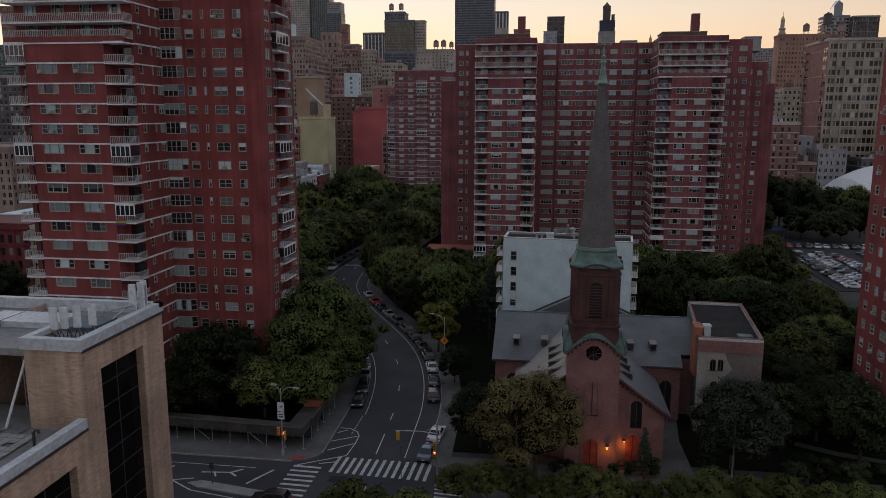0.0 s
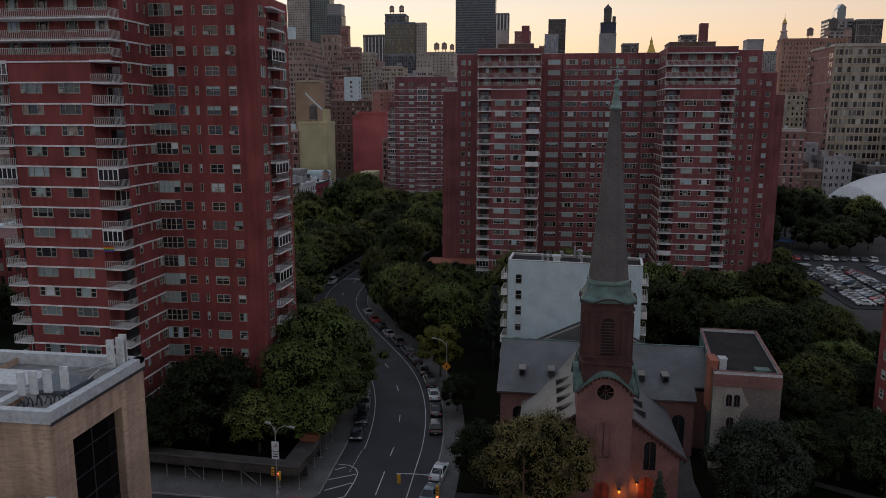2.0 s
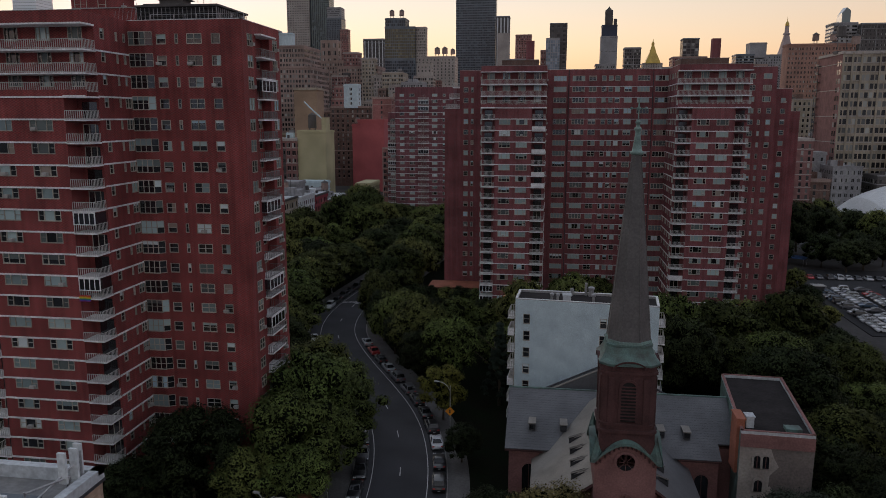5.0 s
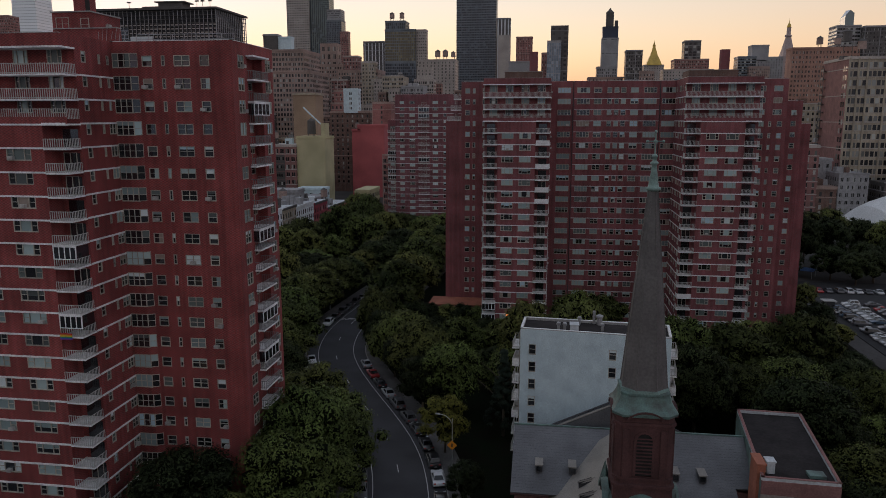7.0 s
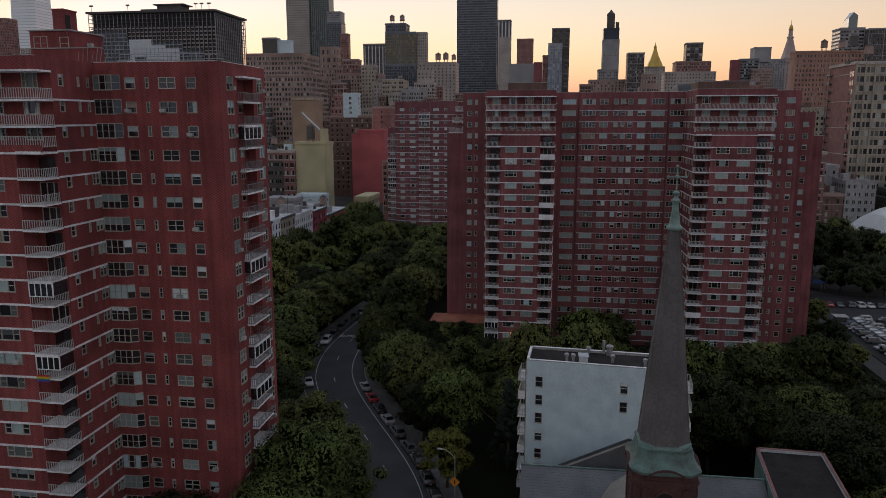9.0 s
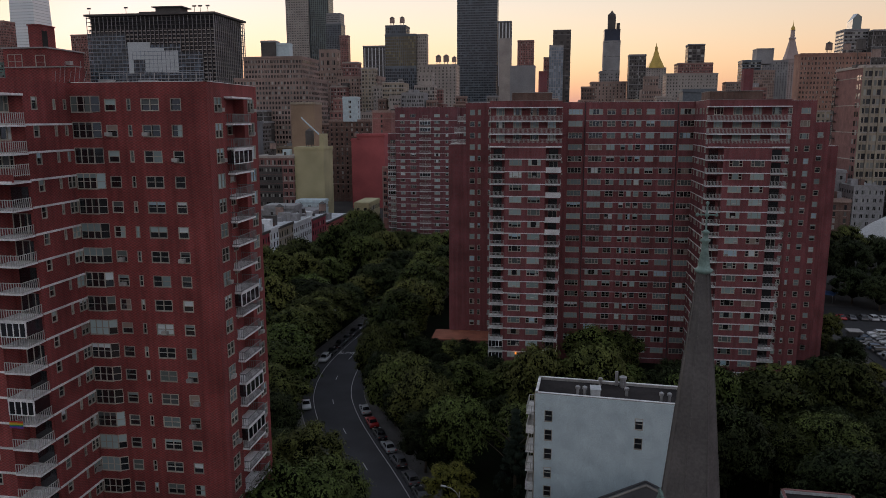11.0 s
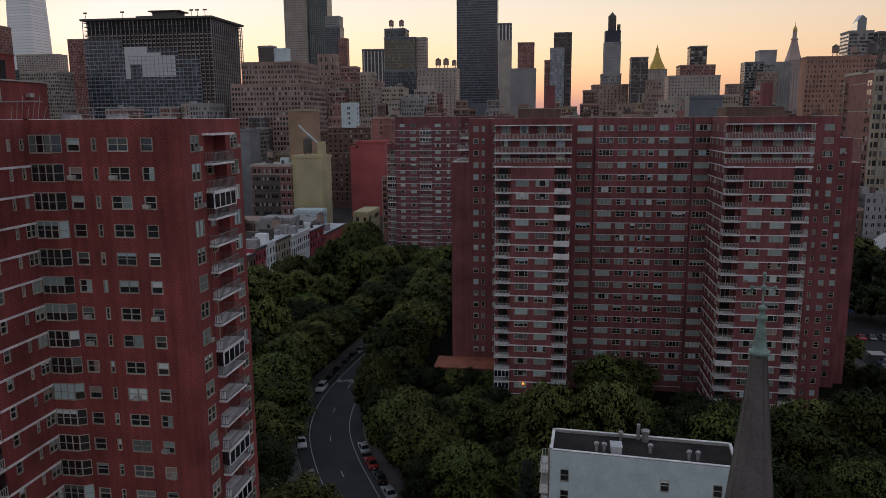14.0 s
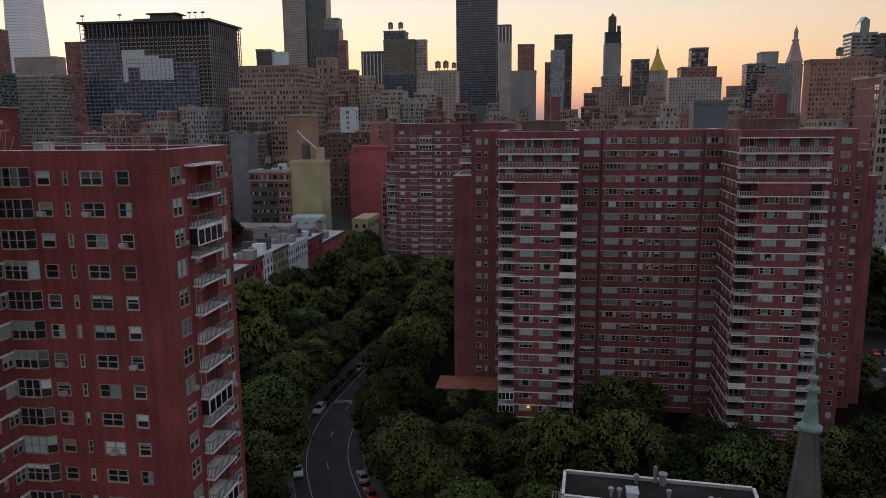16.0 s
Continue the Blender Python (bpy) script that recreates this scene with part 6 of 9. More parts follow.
part("foot", Build().box(-1.15, -0.65, -1.25, -0.75, 0, 0.08), M["steel"], pole_)
for k in range(7):
    cb = thing("cable_bundle", "black cable loops by the roof antennas", "cables", "antenna cables", at=(-20.1 + k * 0.42, 35.2 + k * 0.28, 27.5))
    part("cable", Build().tube([(0, 0, 0.03), (0.15, 0.1, 0.5 + 0.1 * (k % 3)), (0.42, 0.0, 0.35), (0.5, -0.1, 0.03)], 0.05, 6), M["rail_dark"], cb)
rf = thing("roof_frame", "steel antenna support frame on the pale roof", "frame", at=(-17.4, 41.6, 27.5))
fb = Build()
for p, q in (((-1.2, -2.2, 0), (0.4, 0.8, 1.9)), ((-1.2, -2.2, 0), (-1.2, -2.2, 1.1)), ((-0.4, 0.2, 0), (0.4, 0.8, 1.9)), ((0.4, 0.8, 0), (0.4, 0.8, 2.4)), ((-1.2, -2.2, 1.0), (0.2, 0.0, 1.1))):
    fb.tube([p, q], 0.07)
part("strut", fb, M["steel"], rf)
hv = thing("roof_air_handler", "low pale sheet metal air handler on the flat roof", "air handler", at=(-24.5, 39.0, 27.5))
part("casing", Build().box(-3.4, 3.0, -1.2, 1.6, 0.0, 0.45), M["coping"], hv)
part("tray", Build().box(3.2, 6.2, -1.6, 1.4, 0.05, 0.35), M["bluewall"], hv, "shallow blue-grey roof tray")
part("louvre", Build().box(-3.45, -3.4, -1.0, 1.4, 0.1, 0.4), M["rail_dark"], hv)
lr = thing("roof_ladder", "steel ladder and mesh screen on the lower roof", "ladder", at=(-22.6, 35.8, 22.0))
for k in range(9):
    part("rung", Build().box(-0.3, 0.3, -0.03, 0.03, 0.3 + k * 0.55, 0.36 + k * 0.55), M["steel"], lr)
part("rail", Build().box(-0.34, -0.28, -0.03, 0.03, 0, 5.4), M["steel"], lr), part("rail", Build().box(0.28, 0.34, -0.03, 0.03, 0, 5.4), M["steel"], lr)
for k in range(4):
    vp = thing("roof_vent_pipe", "bent dark roof vent pipe", "vent pipe", "roof vent pipes", at=(-18.4 - k * 1.4, 30.5 - k * 1.9, 21.9))
    part("pipe", Build().tube([(0, 0, 0), (0, 0, 1.0), (0.12, 0, 1.15), (0.35, 0, 1.15), (0.42, 0, 0.95)], 0.1, 8), M["rail_dark"], vp)
prng = random.Random(8)
PAVER = Build().box(-0.3, 0.3, -0.3, 0.3, 0.0, 0.06).mesh("paver", M["paver"])
for i in range(9):
    for k in range(12):
        if prng.random() < 0.8:
            part("paver", PAVER, None, near, m=pose(-22.3 - i * 0.64 + prng.uniform(-0.06, 0.06), 25.2 + k * 0.66 + prng.uniform(-0.06, 0.06), 22.02, prng.uniform(-3, 3), prng.uniform(-3, 3), prng.uniform(-9, 9)))
pv = Build()
for i in range(14):
    for k in range(8):
        x, y = -19.5 - i * 0.62, 31.5 - k * 0.62
        if rng.random() < 0.8:
            pv.box(x - 0.28, x + 0.28, y - 0.28, y + 0.28, 22.0, 22.04 + rng.random() * 0.03)
tagged(new("roof_pavers", pv.mesh("roof_pavers", M["concrete"])), "loose square concrete roof pavers", "pavers", kind="stuff")

# ---------------------------------------------------------------- trees
def crown_mesh(name, seed, mat, r=4.6, height=9.0, clumps=30, leaves=3000, size=0.42, cone=False):
    """A crown of leaf sprays set in clumps on boughs, hollow between them, with an uneven outline."""
    g = np.random.default_rng(seed)
    cs = []
    lop = g.uniform(0.82, 1.16, 7)
    boughs = g.normal(size=(11, 3))
    boughs /= np.linalg.norm(boughs, axis=1)[:, None]
    for k in range(clumps):
        u = 1 - 2 * ((k + 0.5) / clumps) * (0.86 if not cone else 1.0)
        a = k * 2.39996 + g.uniform(-0.5, 0.5)
        rad = np.sqrt(max(0.02, 1 - u * u)) if u > 0 else 1 - 0.25 * u * u
        rad *= g.uniform(0.74, 1.0) * lop[int((a % 6.2831) / 6.2832 * 7)]
        up = u * g.uniform(0.80, 1.05)
        if cone:
            rad = (1 - (u + 1) / 2) * g.uniform(0.55, 1.0)
        else:                                               # clumps gather on boughs that stand out from the rest
            near = np.max(boughs @ np.array([np.cos(a) * rad, np.sin(a) * rad, up]))
            rad, up = rad * (0.68 + 0.36 * near), up * (0.74 + 0.30 * near)
        cs.append((r * rad * np.cos(a), r * rad * np.sin(a), height * 0.5 * up * (0.86 if not cone else 1.0), r * g.uniform(0.17, 0.33) * (0.6 if cone else 1)))
    for k in range(1 if cone else 4):
        cs.append((0, 0, height * (0.2 - 0.17 * k) if not cone else 0, r * (0.54 if not cone else 0.3)))
    cs = np.array(cs)
    w = cs[:, 3] ** 2
    w[clumps:] *= 0.08
    pick = g.choice(len(cs), leaves, p=w / w.sum())
    d = g.normal(size=(leaves, 3))
    d /= np.linalg.norm(d, axis=1)[:, None]
    d[:, 2] = np.where(d[:, 2] < -0.3, -d[:, 2] * 0.7, d[:, 2])
    pos = cs[pick, :3] + d * (cs[pick, 3] * g.triangular(0.70, 0.96, 1.42, leaves))[:, None] * np.array([1, 1, 0.8])
    nrm = d + g.normal(size=(leaves, 3)) * 0.3 + np.array([0, 0, 0.2])
    nrm /= np.linalg.norm(nrm, axis=1)[:, None]
    t = np.cross(nrm, g.normal(size=(leaves, 3)))
    t /= np.linalg.norm(t, axis=1)[:, None]
    s = np.cross(nrm, t)
    sz = size * g.uniform(0.5, 1.4, leaves)[:, None]
    v = np.stack([pos - t * sz, pos + t * sz * 0.8 - s * sz * 0.5, pos + s * sz * 0.75 - t * sz * 0.1 + nrm * sz * 0.15], 1).reshape(-1, 3)
    f = np.arange(leaves * 3).reshape(-1, 3)
    vs, fs = [v], [f]
    base = len(v)
    ico = bmesh.new()
    bmesh.ops.create_icosphere(ico, subdivisions=1, radius=1.0)
    iv = np.array([q.co for q in ico.verts])
    fi = np.array([[q.index for q in p.verts] for p in ico.faces])
    ico.free()
    out = pos / np.array([r, r, height * 0.5])
    soft = d * 0.8 + out * 0.45 + nrm * 0.3 + np.array([0, 0, 0.1])
    soft /= np.linalg.norm(soft, axis=1)[:, None]
    ns = [np.repeat(soft, 3, axis=0)]
    # cores fill the clumps and carry the crown's inner shade as colour
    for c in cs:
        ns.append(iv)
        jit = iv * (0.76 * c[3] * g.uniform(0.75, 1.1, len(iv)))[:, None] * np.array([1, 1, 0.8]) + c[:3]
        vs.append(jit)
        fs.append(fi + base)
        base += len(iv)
    allv, allf = np.concatenate(vs), np.concatenate(fs)
    me = bpy.data.meshes.new(name)
    me.from_pydata(allv.tolist(), [], allf.tolist())
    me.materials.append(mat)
    me.materials.append(M["crown_shade"])
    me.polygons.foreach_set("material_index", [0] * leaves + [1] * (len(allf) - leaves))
    me.polygons.foreach_set("use_smooth", [True] * len(allf))
    me.normals_split_custom_set_from_vertices(np.concatenate(ns).tolist())
    me.update()
    return me


def trunk_mesh(h, r, seed):
    g = random.Random(seed)
    b = Build().tube([(0, 0, -0.1), (0.05, 0.02, h * 0.3), (0.12, -0.06, h * 0.65), (0.1, 0.1, h)], [r * 1.3, r, r * 0.75, r * 0.35], 8)
    for k in range(6):
        a = 2 * math.pi * k / 6 + g.uniform(-0.4, 0.4)
        z = h * g.uniform(0.4, 0.75)
        L = h * g.uniform(0.3, 0.48)
        b.tube([(0.08, 0, z), (L * 0.5 * math.cos(a), L * 0.5 * math.sin(a), z + L * 0.5), (L * math.cos(a), L * math.sin(a), z + L * 0.9)], [r * 0.45, r * 0.3, r * 0.12], 6)
    return b.mesh("trunk", M["bark"], True)


TREES = {}
def tree_kind(key, mat, label, r=5.3, height=11.0, crown_z=7.6, trunk=8.0, tr=0.28, leaves=3000, size=0.42, clumps=30, cone=False, variants=3):
    made = []
    for k in range(variants):
        ob = thing("tree", label, "tree", at=(0, -400 - 20 * len(TREES), 0))
        part("trunk", trunk_mesh(trunk, tr, 5 + k), None, ob, "rough grey-brown trunk and limbs")
        part("crown", crown_mesh("crown", 100 * len(TREES) + k, M[mat], r, height, clumps, leaves, size, cone=cone), None, ob, m=pose(0, 0, crown_z))
        made.append([ob, False])
    TREES[key] = made


tree_kind("green", "leaf_a", "leafy green plane tree in full summer foliage", r=6.4, height=11.6, crown_z=8.0, leaves=11800, size=0.21, clumps=58)
tree_kind("deep", "leaf_c", "dense dark green shade tree", r=6.4, height=11.6, crown_z=8.0, leaves=11600, size=0.21, clumps=58)
tree_kind("olive", "leaf_b", "olive green street tree starting to turn", r=6.4, height=11.6, crown_z=8.0, leaves=11800, size=0.21, clumps=58)
tree_kind("green_far", "leaf_a", "leafy green plane tree further up the street", r=6.4, height=11.6, crown_z=8.0, leaves=6200, size=0.30, clumps=50)
tree_kind("deep_far", "leaf_c", "dense dark green tree further off", r=6.4, height=11.6, crown_z=8.0, leaves=6000, size=0.30, clumps=50)
tree_kind("olive_far", "leaf_b", "olive green tree further up the street", r=6.4, height=11.6, crown_z=8.0, leaves=6200, size=0.30, clumps=50)
tree_kind("brown", "leaf_o", "brownish olive broad-crowned tree beside the church", r=6.2, height=9.6, crown_z=8.5, leaves=21000, size=0.14, clumps=40, variants=1)
tree_kind("silver", "leaf_s", "dark tree with pale silvery leaf tips", leaves=20000, size=0.135, clumps=60, variants=1)
tree_kind("yellow", "leaf_y", "small tree turned bright yellow", r=3.4, height=6.2, crown_z=5.0, trunk=5.0, tr=0.15, leaves=7500, size=0.16, clumps=40, variants=2)
tree_kind("small", "leaf_b", "small olive street tree by the avenue", r=2.6, height=4.2, crown_z=4.2, trunk=4.0, tr=0.12, leaves=8000, size=0.12, clumps=40, variants=2)
tree_kind("fir", "needle", "blue-green conifer with drooping branches", r=3.2, height=12.0, crown_z=7.0, trunk=12.0, tr=0.2, leaves=8000, size=0.2, clumps=70, cone=True, variants=1)
tree_kind("shrub", "leaf_c", "dark clipped garden shrub", r=1.3, height=2.2, crown_z=1.2, trunk=1.2, tr=0.06, leaves=2200, size=0.10, clumps=14, variants=1)
trng = random.Random(11)


def plant(key, x, y, s=1.0, sz=None, group="park trees"):
    if y > 145 and key in ("green", "deep", "olive"):
        key += "_far"
    entry = TREES[key][trng.randrange(len(TREES[key]))]
    m = pose(x, y, 0.1, 0, 0, trng.uniform(0, 360))
    if 112 < y < 200 and key not in ("yellow", "small", "shrub"):   # crowns pruned back from the roadway on its inner side
        near = min(LINE, key=lambda p: math.hypot(p.x - x, p.y - y))
        if x > near.x:
            sz, s = sz or s, min(s, max(0.5, (math.hypot(near.x - x, near.y - y) - (4.7 if y < 140 else 5.6)) / 6.2))
    if not entry[1]:
        entry[1] = True
        ob = entry[0]
        ob.scale = (s, s, sz or s)
        ob.matrix_basis = m @ Matrix.Diagonal((s, s, sz or s, 1))
        tagged(ob, group=group)
        return ob
    src = entry[0]
    ob = copy_thing(src, m)
    ob.scale = (s, s, sz or s)
    return tagged(ob, group=group)


taken = []
def road_gap(x, y):
    """Distance from the street's middle line."""
    return min(math.hypot(p.x - x, p.y - y) for p in LINE)


HOUSES = ((-116, -99, 278, 402), (-103, -88, 420, 456), (-60, -25.4, 85, 109), (-18, 73, 180.5, 216), (5, 31, 112, 123.5), (8, 30, 76, 102), (5.5, 37, 91, 114), (33, 47, 88, 112), (57, 78, 85, 102))
def free_spot(x, y, gap):
    if 37 < x < 78 and 170 < y < 200 and not (74 < x and y > 182):
        return False
    if -22 < x < -1 and 162 < y < 190:                        # low planting only, before the roof terrace
        return False
    if road_gap(x, y) < 11.0:
        return False
    if any(a - 2.5 < x < b_ + 2.5 and c - 3.0 < y < d + 2.5 for a, b_, c, d in HOUSES):
        return False
    return all(math.hypot(x - p, y - q) > gap for p, q in taken)


def grove(x0, x1, y0, y1, n, keys, s0, s1, gap=6.6, group="park trees"):
    for k in range(n):
        x, y = trng.uniform(x0, x1), trng.uniform(y0, y1)
        if free_spot(x, y, gap):
            taken.append((x, y))
            s = trng.uniform(s0, s1)
            plant(trng.choice(keys), x, y, s, s * trng.uniform(0.8, 1.35), group)


for key, x, y, s in (("brown", 13.2, 72.2, 0.97), ("silver", 37.0, 78.0, 0.98), ("deep", 6.0, 80.5, 0.72), ("green", -18.0, 96.0, 0.9), ("green", -19.8, 87.6, 0.78), ("olive", -25.6, 86.0, 0.74), ("deep", -34.0, 87.6, 1.12), ("deep", -43.5, 81.4, 0.55), ("deep", -39.4, 82.4, 0.7), ("deep", -49, 81.3, 0.5),
                     ("green", -19.4, 105.6, 1.1), ("yellow", -5.3, 119.4, 1.15), ("green", -22.2, 113.6, 1.0), ("deep", -31.0, 112.5, 0.85), ("deep", 45.5, 87.0, 0.7), ("deep", 50.4, 89.0, 0.75), ("deep", 48.6, 98.0, 0.8),
                     ("fir", 3.6, 127.0, 1.15), ("deep", 49.5, 93.5, 0.85), ("olive", 51.6, 103.6, 1.0), ("deep", 53.5, 90.0, 0.8), ("deep", 53.5, 83.0, 0.8), ("deep", 47.5, 102.0, 0.8), ("olive", -20.0, 160.0, 1.05), ("yellow", 31.5, 170.0, 0.85), ("deep", -0.4, 104.4, 0.5), ("green", 45.0, 150.0, 1.3), ("green", -27.4, 188.0, 1.0), ("green", -30.4, 203.0, 1.3), ("olive", -29.8, 219.0, 1.2), ("green", -29.4, 236.0, 1.35), ("deep", -40.5, 262.0, 1.25), ("green", -32.0, 258.0, 1.3), ("olive", -36.5, 280.0, 1.3), ("deep", -29.0, 278.0, 1.2), ("green", -38.5, 300.0, 1.3), ("olive", -31.0, 304.0, 1.3), ("deep", -44.0, 244.0, 1.2), ("deep", 68.5, 178.0, 0.7), ("deep", 76.5, 196.0, 0.75), ("green", -46.2, 158.5, 1.25), ("green", -50.2, 171.5, 1.2), ("olive", -43.2, 147.0, 1.15), ("deep", -40.2, 137.5, 0.98), ("deep", -36.4, 127.5, 0.8), ("green", -52.0, 184.0, 1.2), ("deep", -15.5, 180.0, 0.52), ("green", -9.0, 178.5, 0.55), ("deep", -3.5, 177.0, 0.6), ("green", -12.5, 171.5, 0.6), ("deep", -5.5, 169.5, 0.62), ("deep", -18.5, 170.0, 0.6), ("green", -8.0, 160.0, 0.95), ("olive", 1.5, 163.0, 0.9), ("deep", -16.0, 159.0, 0.95), ("green", 5.0, 173.0, 0.75), ("deep", -18.4, 186.0, 0.66), ("olive", -14.4, 186.2, 0.64), ("deep", -10.6, 186.0, 0.66), ("green", -6.9, 186.2, 0.62), ("deep", -22.2, 185.0, 0.72)):
    taken.append((x, y))
    plant(key, x, y, s * 0.86 if key in ("green", "deep", "olive") else s)
for x, y, s in ((-4.6, 55.5, 1.15), (-2.0, 55.0, 1.05), (1.6, 55.2, 1.1), (4.9, 65.0, 0.8), (8.2, 65.6, 0.85), (11.8, 65.4, 0.78), (15.2, 65.2, 0.72), (18.4, 65.6, 0.9), (21.6, 65.4, 0.8), (24.8, 65.2, 0.72), (28.6, 65.4, 0.85), (32.0, 65.6, 0.95), (35.6, 65.3, 0.9), (39.2, 65.6, 0.95), (43.0, 65.4, 0.85), (47.0, 65.6, 0.9), (51.0, 65.4, 0.85)):
    plant("small", x, y, s, None, "avenue trees")
for x, y, s in ((24.6, 75.8, 0.8), (27.2, 75.9, 1.1), (22.8, 75.4, 0.7), (17.2, 75.2, 0.8), (15.6, 75.0, 0.7), (34.2, 78.4, 0.9), (42, 71.0, 1.3), (44.5, 70.6, 1.2), (47, 71.2, 1.4), (49.5, 70.5, 1.2), (52, 71.0, 1.3), (54.5, 70.6, 1.4), (57, 71.1, 1.2), (43, 74.5, 1.6), (46.5, 75.5, 1.7), (50, 75.8, 1.6), (54, 75.3, 1.8), (58, 75.6, 1.7), (4.5, 92.5, 1.0), (7.2, 88.0, 1.2)):
    plant("shrub", x, y, s, None, "church garden shrubs")
plant("fir", 26.2, 75.4, 0.42, 0.48, "church garden shrubs")
grove(-2, 58, 124, 178, 260, ("deep", "green", "green", "olive"), 0.7, 1.05, 9.4)
grove(0, 44, 124, 176, 200, ("deep", "green"), 0.5, 0.65, 6.6)
grove(-30, 6, 118, 182, 200, ("deep", "green", "green", "olive"), 0.75, 1.1, 9.2)
for q0, q1, q2 in ((51, 104, 125), (57, 125, 150), (64, 150, 172)):
    grove(44, q0, q1, q2, 80, ("deep", "deep", "deep", "green", "olive"), 0.8, 1.1, 9.0)
grove(56, 68, 104, 136, 60, ("deep", "deep", "green"), 0.62, 0.78, 7.6)
grove(56, 66, 136, 170, 60, ("deep", "olive", "deep"), 0.58, 0.74, 7.4)
grove(66, 78, 112, 134, 40, ("deep",), 0.46, 0.56, 6.4)
grove(67, 74, 134, 150, 20, ("deep",), 0.36, 0.44, 5.6)
grove(-26, -20, 84, 118, 40, ("deep", "green"), 0.8, 1.0, 5.0)
grove(-58, -30, 109.5, 117, 40, ("deep", "green"), 0.7, 0.9, 7.0)
grove(-78, -54, 120, 160, 60, ("deep", "green", "olive"), 0.9, 1.1, 8.0)
for s_ in range(30):
    for off, lo, hi in ((-9.2, 80, 112), (9.4, 128, 330), (-12.2, 158, 330)):
        q = offset_line(LINE, off + trng.uniform(-0.6, 0.6))[min(len(LINE) - 1, 18 + s_ * 2)]
        if lo < q.y < hi and all(math.hypot(q.x - p_, q.y - q_) > 5.2 for p_, q_ in taken):
            taken.append((q.x, q.y))
            plant(trng.choice(("green", "olive", "deep")), q.x, q.y, trng.uniform(0.8, 1.0), None, "street trees")
grove(-79, -48, 150, 330, 260, ("green", "olive", "olive", "deep"), 0.9, 1.25, 10.6, "street trees")
grove(-32, -16, 172, 330, 120, ("green", "olive", "deep"), 0.9, 1.15, 10.2, "street trees")
grove(-88, -74, 232, 366, 60, ("olive", "green"), 0.75, 0.95, 9.0, "street trees")
grove(-112, -92, 118, 142, 14, ("olive", "deep"), 0.55, 0.75, 6.0, "street trees")
grove(-88, -70, 130, 240, 24, ("olive", "deep"), 0.9, 1.2, 9.5, "street trees")
grove(86, 112, 278, 304, 24, ("deep", "deep", "olive"), 1.0, 1.3, 8.5)
grove(112, 132, 262, 290, 10, ("deep",), 0.7, 0.85, 8.0)
for x, y, s in ((86.5, 258, 0.95), (88, 268, 1.05), (104, 266, 0.85), (109, 258, 0.8), (116, 262, 0.8), (80, 262, 0.8)):
    plant("deep", x, y, s)
grove(75, 81, 186, 226, 12, ("deep", "olive"), 0.42, 0.55, 6.5)
for x, y, s in ((41, 170, 0.5), (47, 163, 0.55), (53, 171, 0.45), (60, 164, 0.5), (66, 170, 0.5), (71, 160, 0.55), (44, 155, 0.6), (57, 154, 0.6), (34.5, 176, 0.6), (18.2, 184.5, 0.9), (24.5, 187, 0.8)):
    plant("deep" if s < 0.7 else "green", x, y, s)
grove(-176, -152, 388, 408, 12, ("olive", "deep"), 0.7, 0.9, 7.0, "street trees")
grove(122, 140, 290, 330, 8, ("olive", "deep"), 0.9, 1.1, 9.0)
for key, entries in TREES.items():
    for ob, used in entries:
        if not used:
            for o in (ob, *ob.children_recursive):
                bpy.data.objects.remove(o)

